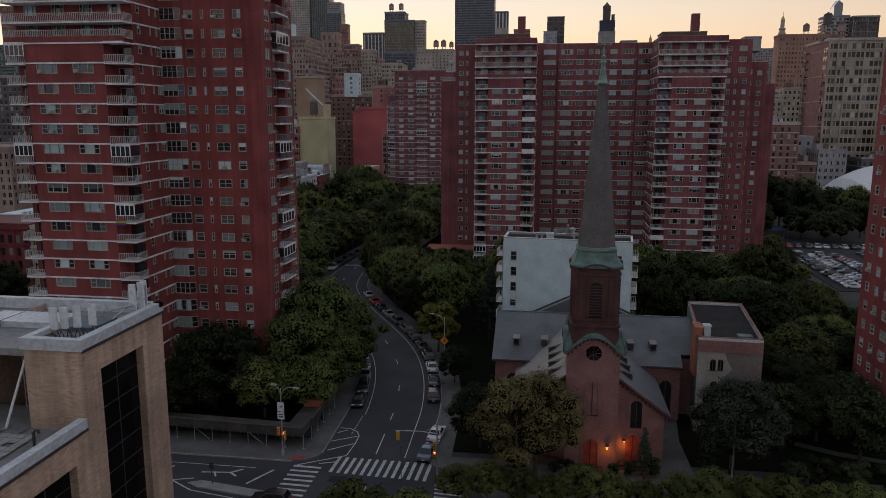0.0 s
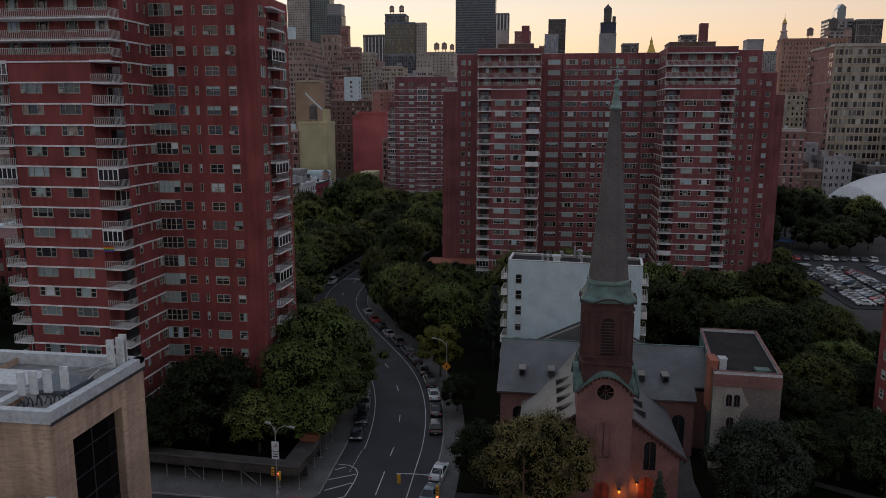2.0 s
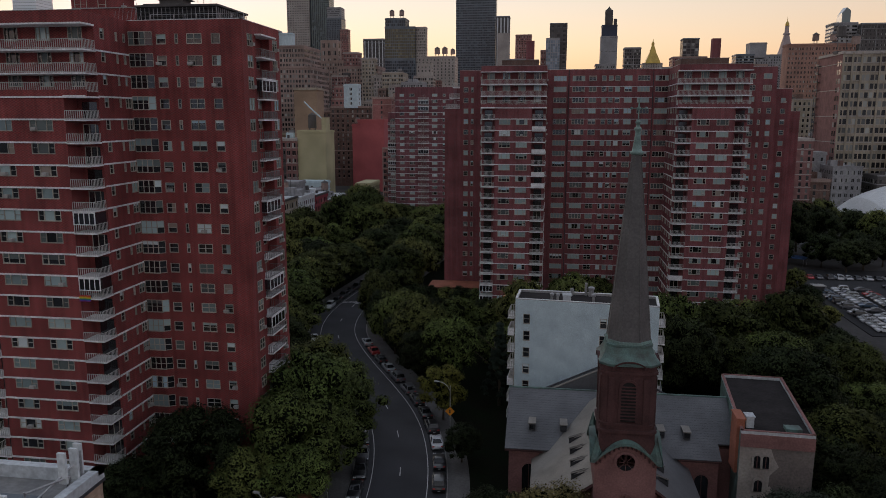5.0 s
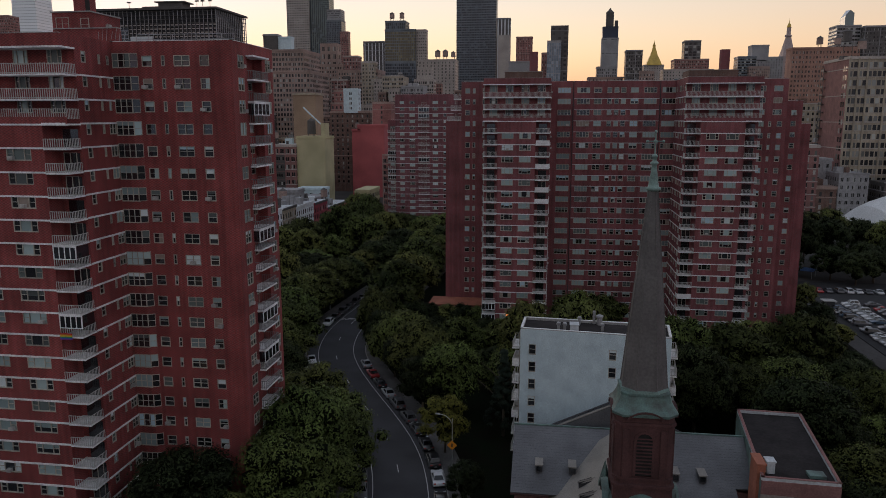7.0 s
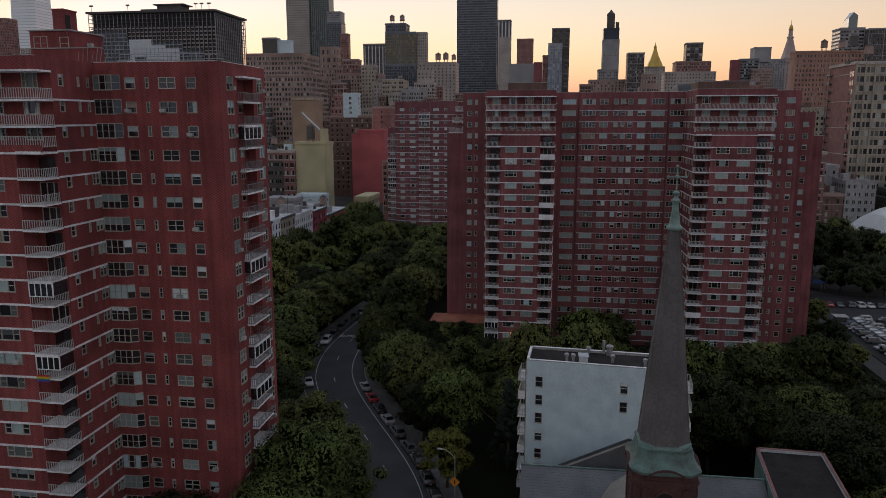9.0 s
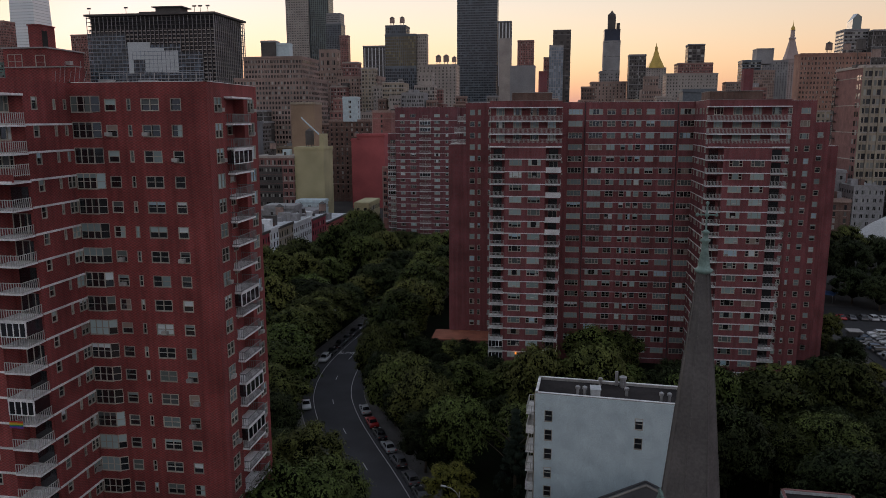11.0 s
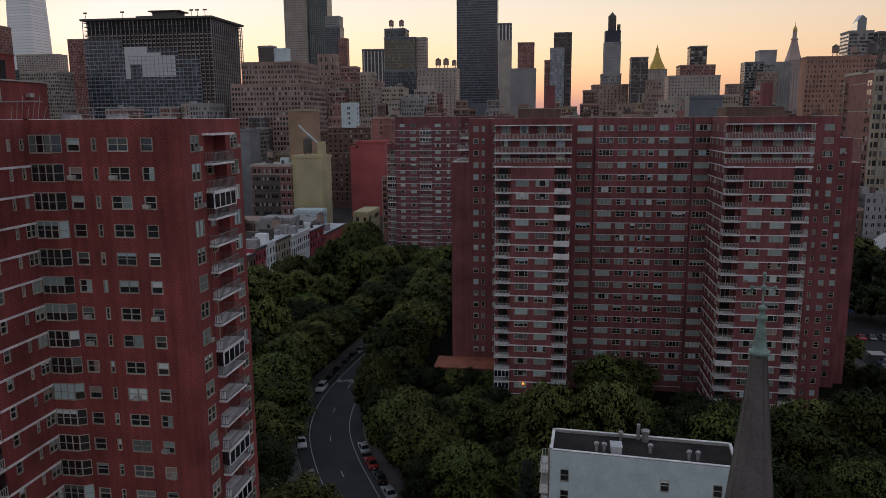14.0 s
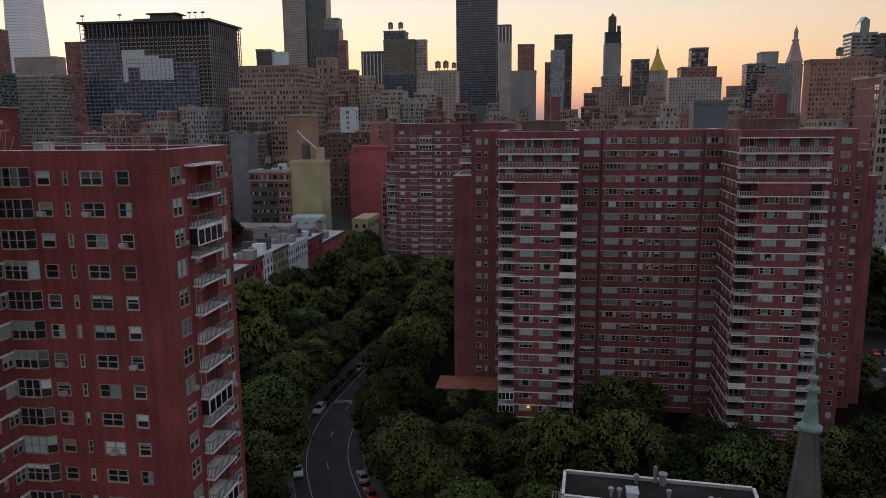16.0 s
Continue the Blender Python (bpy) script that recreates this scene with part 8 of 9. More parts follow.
                if y < 720 and glass == "farglass":            # pale sills
                    t.quad(at(uc - ww * 0.6, zz - wh / 2 - 0.32, 0.1), at(uc + ww * 0.6, zz - wh / 2 - 0.32, 0.1), at(uc + ww * 0.6, zz - wh / 2 - 0.05, 0.1), at(uc - ww * 0.6, zz - wh / 2 - 0.05, 0.1))
    if not solid:
        face((x0, y), (1, 0), x1 - x0, (0, -1))
    if sides and not solid:
        if x1 < 30:
            face((x1, y), (0, 1), depth, (1, 0))
        if x0 > -30:
            face((x0, y + depth), (0, -1), depth, (-1, 0))
    if b.f:
        part("window_grid", b, M[glass], ob, "rows of small windows", kind="stuff")
    tone = dict(browns="browns", reds="browns", brick_buff="pale", tan="brick_buff", darks="palegrey", brick_grey="palegrey", stone="pale", brick_old="browns").get(mat, mat)
    part("stone_trim", t, M[tone], ob, "cornice, belt courses and sills", kind="stuff")
    if name in ("city_house", "row_house") and y < 640 and not solid and hrng.random() < 0.3 and x1 - x0 > 8:
        fx = x0 + (x1 - x0) * hrng.uniform(0.15, 0.55)
        part("fire_escape", fire_escape(Build(), fx, y, max(low, 3.5), z - floor - 0.8, floor), M["rail_dark"], ob, "dark iron fire escape", kind="stuff")
    return ob


def roof_clutter(ob, r, x0, x1, y, z, depth, mats):
    """Bulkheads, tanks, stacks, ducts and units on one flat roof, one mesh."""
    b, w = Build(), x1 - x0
    for k in range(r.choice((1, 2, 2, 3))):
        a, c = x0 + w * r.uniform(0.05, 0.7), y + depth * r.uniform(0.1, 0.6)
        b.box(a, a + r.uniform(2.2, 5.5), c, c + r.uniform(2.5, 5.0), z, z + r.uniform(1.8, 4.6), r.choice((0, 1, 2)))
    for k in range(r.choice((1, 2, 4))):
        a, c = x0 + w * r.uniform(0.03, 0.9), y + depth * r.uniform(0.05, 0.8)
        b.box(a, a + r.uniform(0.5, 1.4), c, c + r.uniform(0.6, 1.6), z, z + r.uniform(0.9, 2.6), r.choice((1, 2, 3)))
    if r.random() < 0.5:
        a = x0 + w * r.uniform(0.1, 0.9)
        b.tube([(a, y + 2, z), (a, y + 2, z + r.uniform(3, 8))], 0.09, 5, 2)
    if r.random() < 0.3:                                        # wooden tank on a stand
        a, c, h = x0 + w * r.uniform(0.25, 0.75), y + depth * 0.4, r.uniform(2.0, 4.5)
        for q in ((-1.2, -1.2), (1.2, -1.2), (1.2, 1.2), (-1.2, 1.2)):
            b.box(a + q[0] - 0.15, a + q[0] + 0.15, c + q[1] - 0.15, c + q[1] + 0.15, z, z + h, 2)
        b.ring((a, c), [(1.9, z + h), (1.8, z + h + 3.6)], 10, mi=4).ring((a, c), [(2.0, z + h + 3.6), (0.1, z + h + 4.9)], 10, mi=2)
    part("roof_plant", b, mats, ob, "roof bulkheads, stacks and tanks", kind="stuff")


def water_tank(x, y, z, s=1.0):
    ob = thing("water_tank", "wooden rooftop water tank on steel legs", "water tank", "rooftop water tanks", at=(x, y, z))
    part("barrel", Build().ring((0, 0), [(2.0 * s, 2.0 * s), (1.9 * s, 5.6 * s)], 12), M["browns"], ob)
    part("roof", Build().ring((0, 0), [(2.15 * s, 5.6 * s), (0.15 * s, 7.0 * s)], 12), M["darks"], ob)
    for k in range(4):
        a = math.pi / 4 + math.pi * k / 2
        part("leg", Build().tube([(1.5 * s * math.cos(a), 1.5 * s * math.sin(a), 0), (1.4 * s * math.cos(a), 1.4 * s * math.sin(a), 2.1 * s)], 0.14 * s), M["darks"], ob)
    return ob


C = city_house
# skyline, from the left
g = thing("glass_skyscraper", "tall tapering pale glass skyscraper", "skyscraper", "skyline towers")
b, bands = Build(), Build()
for k in range(60):
    z0 = k * 6.0
    h0 = 32 - 7 * (z0 / 360) ** 1.5
    b.box(-1086 - h0, -1086 + h0, 1500 - h0, 1500 + h0, z0, z0 + 4.9)
    bands.box(-1086 - h0 + 0.5, -1086 + h0 - 0.5, 1500 - h0 + 0.5, 1500 + h0 - 0.5, z0 + 4.9, z0 + 6.0)
part("glazing", b, M["paleglass"], g, "pale glass storeys", kind="stuff")
part("floor_band", bands, M["coping"], g, "grey metal floor bands", kind="stuff")
C("office_block", -1045, -955, 1400, 196, "pale", "broad pale base block of the glass skyscraper", bay=5, ww=3)
C("office_block", -700, -680, 900, 183, "reds", "red brick office block on the skyline")
C("office_block", -606, -538, 800, 119, "pale", "pale stone office block with many windows", bay=2.6, floor=4, ww=1.6, wh=2.4)
C("office_block", -600, -560, 740, 118, "copper", "greenish metal clad low block", style="strip", wh=1.4)
C("brick_tower", -658, -628, 1000, 176, "reds", "brown brick tower on the skyline")
# unfinished glass block
gb = thing("unfinished_tower", "wide unfinished tower half clad in dark glass", "skyscraper", "skyline towers")
GX0, GX1, GY, GZ, GD = -531.0, -374.0, 845.0, 180.0, 85.0
part("core", Build().box(GX0 + 4, GX1 - 3, GY + 3, GY + GD - 4, 0, GZ - 2.5), M["ink"], gb)
slabs, cols_, glz = Build(), Build(), Build()
for k in range(27):
    z = GZ - 4.2 - k * 4.4
    slabs.box(GX0, GX1, GY, GY + GD, z, z + 0.35)
for k in range(31):
    x = GX0 + (GX1 - GX0) * k / 30
    cols_.box(x - 0.28, x + 0.28, GY - 0.2, GY + 0.4, 20, GZ - 3)
for k in range(17):
    y = GY + GD * k / 16
    cols_.box(GX1 - 0.5, GX1 + 0.3, y - 0.5, y + 0.5, 20, GZ - 3)
dash, spn = Build(), Build()
zs_ = lambda k: GZ - 4.2 - k * 4.4
for i in range(30):
    for k in range(1, 27):
        x, z = GX0 + (GX1 - GX0) * i / 30, zs_(k)
        clad = (i < 9 and k > 4) or (i < 22 and k > 7) or (i < 27 and k > 9)
        if clad:
            for q in (0.0, 2.6):
                glz.quad((x + 0.25 + q, GY - 0.35, z + 1.55), (x + 2.45 + q, GY - 0.35, z + 1.55), (x + 2.45 + q, GY - 0.35, z + 4.3), (x + 0.25 + q, GY - 0.35, z + 4.3))
            spn.quad((x + 0.2, GY - 0.35, z + 0.55), (x + 5.0, GY - 0.35, z + 0.55), (x + 5.0, GY - 0.35, z + 1.5), (x + 0.2, GY - 0.35, z + 1.5))
        # pale panels stand in for bright sky seen through the open floors
        elif k > 3:
            dash.box(x + 0.9, x + 4.4, GY + 1.2, GY + 1.5, z + 1.9, z + 3.3)
for i in range(16):
    for k in range(4, 27):
        dash.box(GX1 - 1.4, GX1 - 1.0, GY + 1.0 + i * 5.3, GY + 4.2 + i * 5.3, zs_(k) + 1.9, zs_(k) + 3.3)
part("floor_slab", slabs, M["darks"], gb, kind="stuff"), part("column", cols_, M["palegrey"], gb, kind="stuff")
part("glazing", glz, M["site_glass"], gb, "blue grey glass panels", kind="stuff")
part("spandrel", spn, M["spandrel"], gb, "pale blue grey spandrel strips", kind="stuff")
part("inner_panel", dash, M["pale"], gb, "pale panels standing in for sky seen through the open floors", kind="stuff")
# stepped pale plates: the sky's reflection in the glazing, built as shapes
pale = Build()
for x0, x1, z0, z1 in ((0.32, 0.36, 112, 148), (0.36, 0.45, 128, 148), (0.45, 0.50, 114, 148), (0.50, 0.61, 114, 141), (0.61, 0.72, 114, 138)):
    pale.quad((GX0 + 155 * x0, GY - 0.5, z0), (GX0 + 155 * x1, GY - 0.5, z0), (GX0 + 155 * x1, GY - 0.5, z1), (GX0 + 155 * x0, GY - 0.5, z1))
part("sheeting", pale, M["coping"], gb, "pale plates standing in for sky reflected in the glazing")
mull = Build()
for k in range(13):
    x = GX0 + 155 * (0.32 + 0.40 * k / 12)
    mull.box(x - 0.2, x + 0.2, GY - 0.66, GY - 0.52, 114 if x > GX0 + 68 else 128, 138)
for k in range(6):
    mull.box(GX0 + 155 * 0.36, GX0 + 155 * 0.72, GY - 0.66, GY - 0.53, 115 + 4.4 * k, 115.35 + 4.4 * k)
part("mullion", mull, M["spandrel"], gb, "grey joints across the reflection plates", kind="stuff")
part("roof_slab", Build().box(GX0 - 2, GX1 + 2, GY - 2, GY + GD + 2, GZ - 2.2, GZ), M["darks"], gb, "dark roof edge beam")
for k, q_ in enumerate((4, 50, 134, 141, 150)):
    lm = Build().tube([(GX0 + q_, GY + 1, GZ), (GX0 + q_, GY + 1, GZ + 6)], 0.25, 6)
    lm.box(GX0 + q_ - 2.2, GX0 + q_ + 2.2, GY + 0.6, GY + 1.4, GZ + 6, GZ + 7.6)
    part("site_floodlight", lm, M["darks"], gb)
rg = Build()
rg.box(GX0 + 58, GX0 + 108, GY + 15, GY + 45, GZ, GZ + 4).box(GX0 + 76, GX0 + 106, GY + 20, GY + 40, GZ + 4, GZ + 9).box(GX0 + 72, GX0 + 110, GY + 18, GY + 42, GZ + 9, GZ + 10.2)
part("rooftop_plant", rg, M["darks"], gb, "rooftop steelwork and plant", kind="stuff")

C("stone_block", -238, -190, 604, 108, "browns", "wide brown masonry block with many windows", bay=2.5, floor=3.9, ww=1.6, wh=2.2, pairs=True, depth=44)
C("stone_block", -246, -184, 600, 91, "browns", "lower stage of the wide brown masonry block", bay=2.5, floor=3.9, ww=1.5, wh=2.2, depth=52, pairs=False)
C("stone_block", -226, -214, 610, 121, "darks", "dark machine house on the masonry block", base=108, depth=10, bay=40)
C("stone_block", -214, -203, 612, 119, "white", "white screened plant on the masonry block", base=108, depth=8, bay=40)
C("residential_tower", -452, -412, 1300, 306, "pale", "pale slender residential tower", bay=4, floor=4, ww=2.2)
C("glass_tower", -412, -377, 1305, 300, "greenwall", "greenish glass residential tower", style="grid", bay=3.2, ww=2.4, wh=2.8, glass="farcurtain")
C("stone_block", -366, -340, 1250, 215, "bluewall", "dark glass tower with a pale top", bay=2.6, ww=2.0, wh=2.4, glass="farcurtain")
C("stone_block", -365, -341, 1251, 232, "palegrey", "pale patterned top of the glass tower", base=215.9, style="strip", wh=0.8)
C("brick_tower", -340, -326, 1240, 195, "reds", "slim red brick apartment tower")
C("stone_block", -206, -190, 702, 122, "browns", "brown brick apartment house with an arched crown", bay=4.0, ww=2.2, wh=4.0, floor=7.0, depth=14, pairs=True)
C("stone_block", -210, -180, 700, 103, "browns", "stepped brown apartment house", bay=2.4, floor=3.3, ww=1.1)
C("stone_block", -182, -168, 694, 110, "stone", "pinkish brown stepped apartment house", bay=2.2, floor=3.3, ww=1.1)
C("stone_block", -186, -148, 690, 97, "browns", "brown stepped apartment house", bay=2.4, floor=3.3, ww=1.1)
C("stone_block", -162, -150, 684, 104, "brick_buff", "narrow buff stepped apartment house", bay=2.6, floor=3.3, ww=1.3)
C("stone_block", -150, -136, 680, 88, "pale", "pale stepped apartment house", bay=2.6, floor=3.3, ww=1.3)
C("striped_tower", -240, -211, 1000, 154, "darks", "dark office tower with white vertical piers", style="pier", bay=4.2, ww=1.2, glass="slab")
C("glass_tower", -188, -151, 900, 120, "bluewall", "glass tower, dark blue below and gold above", style="grid", bay=2.2, ww=1.9, wh=2.8, glass="farcurtain", plain=True)
C("glass_tower", -187.9, -151.1, 900.1, 157, "bluewall", "upper floors of the glass tower with gold reflection as colour", style="grid", bay=2.2, ww=1.9, wh=2.8, glass="gold_reflection", base=120)
C("glass_tower", -187.5, -163, 900.5, 167, "bluewall", "blue grey top stage of the glass tower", bay=2.2, ww=1.9, wh=2.8, glass="farcurtain", base=157.9)
C("glass_tower", -151, -139, 905, 157, "pale", "narrow pale stone tower flank")
C("stone_block", -139, -97, 850, 118, "pale", "pale stone loft building with roof tanks", bay=4)
C("glass_tower", -165, -92, 1400, 322, "bluewall", "broad dark blue glass skyscraper", style="grid", bay=3.0, ww=2.5, wh=2.6, floor=4.4, glass="farcurtain")
C("striped_tower", -88, -64, 1350, 226, "darks", "slim tower with white vertical stripes", style="pier", bay=5, ww=2.2, glass="dome")
C("white_tower", -84, -64, 1340, 196, "pale", "white blank-walled office tower", bay=30)
C("brick_tower", -46, -21, 1200, 178, "reds", "dark red brick tower catching warm light", style="grid")
C("stone_block", -46, -14, 1000, 126, "palegrey", "blank grey party wall block", bay=40)
C("glass_tower", 4, 20, 893, 141, "palegrey", "slim grey glass tower with a dark crown", style="grid", bay=2.4, ww=2.1, wh=3.1, glass="spandrel", plain=True)
C("glass_tower", 8, 28, 897, 158, "darks", "dark machine crown and flank of the slim tower", bay=6, ww=3.0, wh=2.4, floor=5, glass="darkband", plain=True)
C("brick_tower", -2, 4, 899, 128, "reds", "narrow brick flank behind the slim tower", bay=2.4)
C("pale_tower", 104, 135, 1500, 205, "palegrey", "tall grey tower with a blue upper stage", style="strip", wh=0.5, floor=26)
C("pale_tower", 105, 134, 1502, 226, "navy", "blue-black upper stage of the tall tower", base=204, bay=60)
tp = thing("tower_crown", "stepped dark crown of the tall tower", "tower crown", "skyline towers")
part("stage", Build().box(111, 125, 1504, 1518, 226, 247).box(127, 133, 1504, 1510, 226, 238), M["darks"], tp)
part("tip", Build().ring((118, 1511), [(7.5, 247), (7.5, 254), (3.0, 258), (0.3, 262)], 8), M["darks"], tp)
C("stone_block", 52, 92, 900, 100, "browns", "brown loft building with setbacks", bay=3.6)
C("stone_block", 62, 84, 905, 112, "palegrey", "grey stepped rooftop stage", base=98)
C("stone_block", 92, 110, 880, 128, "darks", "dark stepped tower behind the block")
C("gilded_tower", 184, 221, 1500, 154, "pale", "pale stone tower under a gilded pyramid", bay=4.2)
gp = thing("gilded_pyramid", "gilded pyramid roof with a lantern tip", "roof", "skyline towers")
part("pyramid", Build().ring((203, 1512), [(20, 154), (18.5, 158), (9.5, 173), (3.4, 188)], 4, math.pi / 4), M["gold"], gp)
part("lantern", Build().ring((203, 1512), [(2.8, 188), (2.8, 192), (0.9, 196), (0.2, 201)], 8), M["gold"], gp)
C("stone_block", 150, 212, 1000, 114, "pale", "broad pale masonry block with setbacks", bay=3.6, floor=4)
C("stone_block", 164, 206, 1004, 127, "reds", "brick upper stage with a white belt", base=112)
C("stone_block", 176, 196, 1008, 150, "darks", "dark glass rooftop tower", base=126, bay=4.8, ww=3.6, wh=3.0)
C("stone_block", 222, 242, 1000, 103, "browns", "brown apartment house on the skyline")
C("stone_block", 240, 262, 1000, 129, "bluewall", "blue-grey clad apartment tower", style="strip")
C("stone_block", 252, 276, 990, 116, "browns", "brown brick tower with bands")
C("stone_block", 257, 277, 1004, 143, "palegrey", "grey clad machine-room top", base=126, bay=30)
C("stone_block", 276, 308, 1050, 132, "palegrey", "pale apartment tower with balconies", bay=3)
C("campanile", 377, 398, 1300, 146, "marble", "pale marble clock tower shaft", bay=4, ww=1.6, depth=21)
cm = thing("campanile_roof", "marble pyramid roof with a gilded cupola", "roof", "skyline towers")
part("arcade", Build().box(376, 399, 1299, 1322, 146, 148).box(378, 397, 1301, 1320, 148, 152), M["marble"], cm)
part("pyramid", Build().ring((387.5, 1310.5), [(14.5, 152), (11.8, 159), (8.0, 172), (4.6, 184)], 4, math.pi / 4), M["marble"], cm)
part("lantern", Build().ring((387.5, 1310.5), [(5.6, 184), (5.6, 186), (3.4, 187), (3.2, 197), (4.0, 198)], 8), M["marble"], cm)
part("cupola", Build().ring((387.5, 1310.5), [(3.3, 198), (3.1, 201), (1.6, 204), (0.5, 206), (0.15, 213)], 10), M["gold"], cm)
C("hotel_block", 185, 232, 600, 104, "rust", "large rusty orange brick block with many small windows", bay=2.3, floor=3.4, ww=1.0, wh=1.7, depth=14, sides=False)
C("stone_block", 284, 306, 800, 142, "palegrey", "grey stepped tower under a glass dome", style="strip")
dm = thing("glass_penthouse", "pale faceted glass penthouse on a tower", "penthouse", "skyline towers")
crys = Build()
crys.quad((291, 801, 142), (299, 801, 142), (299, 801, 154), (295, 801, 157), (291, 801, 152)).quad((291, 801, 152), (295, 801, 157), (296, 815, 158), (291, 815, 150)).quad((295, 801, 157), (299, 801, 154), (299, 815, 152), (296, 815, 158))
crys.quad((291, 815, 142), (291, 801, 142), (291, 801, 152), (291, 815, 150)).quad((299, 801, 142), (299, 815, 142), (299, 815, 152), (299, 801, 154)).quad((299, 815, 142), (291, 815, 142), (291, 815, 150), (296, 815, 158), (299, 815, 152))
part("glazing", crys, M["glass_lit"], dm)
C("glass_tower", 306, 330, 790, 140, "darks", "black glass slab tower", bay=3)
# big pale block on the right, with a fire stair
lb = C("loft_building", 161.5, 206, 425, 84, "brick_buff", "tall pale loft building with wide window bays and a pink flank", bay=2.25, floor=4.55, ww=1.75, wh=2.7, depth=36, sides=False, pairs=False, side_mat="stone")
pr = Build()
for k in range(9):
    if k % 2 == 0 or k == 1:
        pr.box(161.5 + k * 4.5 - 0.05, 161.5 + k * 4.5 + 0.9, 424.5, 425.0, 4, 84, skip="kb")
part("pier", pr, M["brick_buff"], lb, "cream full-height piers", kind="stuff")
fw = Build()
for k in range(17):
    z_ = 80.0 - k * 4.55
    for y_ in (426.5, 429.5):
        fw.quad((161.43, y_ + 2.0, z_ - 2.6), (161.43, y_, z_ - 2.6), (161.43, y_, z_), (161.43, y_ + 2.0, z_))
part("window_grid", fw, M["farglass"], lb, "flank windows near the corner", kind="stuff")
tw = Build().box(160.5, 165.5, 432, 437, 84, 85.5).box(160.7, 160.95, 432.2, 432.45, 85.5, 93).box(165.05, 165.3, 432.2, 432.45, 85.5, 93).box(160.7, 165.3, 432.2, 437, 93, 93.4)
tw.ring((163, 434.6), [(2.3, 93.4), (2.2, 98.0)], 12).ring((163, 434.6), [(2.4, 98.0), (0.1, 99.4)], 12)
part("tank_tower", tw, M["darks"], lb, "water tank on a steel stand")
C("loft_building", 143, 156, 420, 32, "palegrey", "low grey walk-up house", bay=3.2)
C("loft_building", 204, 260, 430, 80, "brick_buff", "buff brick loft building", bay=3.4)

fe = thing("fire_escape", "dark iron fire escape on the pink flank of the loft building", "fire escape")
for y_ in (456.0, 459.8):
    part("pole", Build().box(160.1, 160.3, y_, y_ + 0.2, 4, 82), M["rail_dark"], fe)
for k in range(17):
    part("landing", Build().box(159.9, 161.4, 455.6, 460.2, 7 + k * 4.5, 7.25 + k * 4.5).box(159.9, 160.0, 455.6, 460.2, 7.25 + k * 4.5, 8.3 + k * 4.5), M["rail_dark"], fe)
# middle distance, west of the street
C("painted_building", -123.5, -118.0, 503.2, 45.5, "redwall", "lower shoulder of the red painted building", bay=100, sides=False, group="party wall buildings")
water_tank(-121.0, 508, 45.4, 0.8)
C("painted_building", -119.5, -101.0, 503, 48.5, "redwall", "blank bright red painted party wall", bay=100, sides=False, group="party wall buildings")
C("brick_tower", -113, -100, 520, 64, "reds", "dark brick lift tower behind the red wall", bay=8, group="party wall buildings")
C("cream_building", -142, -124, 443, 42, "cream", "cream stucco party wall building", bay=100, sides=False, group="party wall buildings")
lo_ = C("loft_building", -166, -142, 441, 37, "stone", "pinkish brown loft building with dark window bands", bay=3.0, floor=4.6, ww=1.9, wh=2.3, pairs=True, group="party wall buildings")
pan, pw = Build(), Build()
for k in range(5):
    z_ = 29.2 - k * 5.0
    pan.box(-164.8, -149.0, 440.75, 440.95, z_ - 2.6, z_ + 2.2)
    for q in range(12):
        pw.quad((-164.4 + q * 1.28, 440.7, z_ - 0.8), (-163.4 + q * 1.28, 440.7, z_ - 0.8), (-163.4 + q * 1.28, 440.7, z_ + 1.0), (-164.4 + q * 1.28, 440.7, z_ + 1.0))
part("dark_panel", pan, M["darks"], lo_, "dark metal spandrel bands", kind="stuff")
part("window_grid", pw, M["farglass"], lo_, "bands of factory windows", kind="stuff")
roof_clutter(lo_, random.Random(4), -166, -144, 442, 37.8, 16, [M["palegrey"], M["white"], M["darks"], M["coping"], M["browns"]])
cb_ = thing("party_wall_pier", "cream chimney pier with a white duct and dark tank", "chimney", "party wall buildings")
part("pier", Build().box(-126.6, -124.0, 443.5, 452, 42, 50.5), M["cream"], cb_)
part("duct", Build().tube([(-138, 446, 60), (-134.5, 446, 56.5), (-127.2, 446, 50)], 0.45, 8), M["white"], cb_, "white slanting duct")
part("tank", Build().ring((-134.5, 450), [(2.6, 44), (2.5, 52), (0.2, 53.6)], 12), M["darks"], cb_, "dark roof tank")
part("tank_leg", Build().box(-136.2, -135.9, 448.4, 448.7, 42, 44).box(-133.2, -132.9, 448.4, 448.7, 42, 44).box(-136.2, -135.9, 451.2, 451.5, 42, 44).box(-133.2, -132.9, 451.2, 451.5, 42, 44), M["darks"], cb_)
C("row_house", -150, -119, 404, 9.0, "palegrey", "low grey house with a pale roof", depth=20, bay=3.2, group="row houses")
C("row_house", -136, -120, 426, 12.5, "white", "white painted stair house", depth=10, bay=4, group="row houses")
C("row_house", -176, -151, 412, 8.0, "brick_old", "low brown brick yard house", depth=20, bay=3.2, group="row houses")
C("tan_building", -157, -141.5, 482, 69, "tan", "tall tan windowless building", bay=100, group="party wall buildings")
C("loft_building", -150, -120, 541, 58, "brick_old", "brown loft building behind the tan block", bay=3.6, group="party wall buildings")
C("white_house", -139, -129, 540, 74, "white", "small white painted stair tower", bay=5, ww=1.6, base=58, depth=10, group="party wall buildings")
C("cream_house", -101, -92.5, 424, 11.8, "cream", "small cream three-storey house", depth=26, bay=2.7, floor=4.2, ww=1.6, wh=2.2, group="row houses")
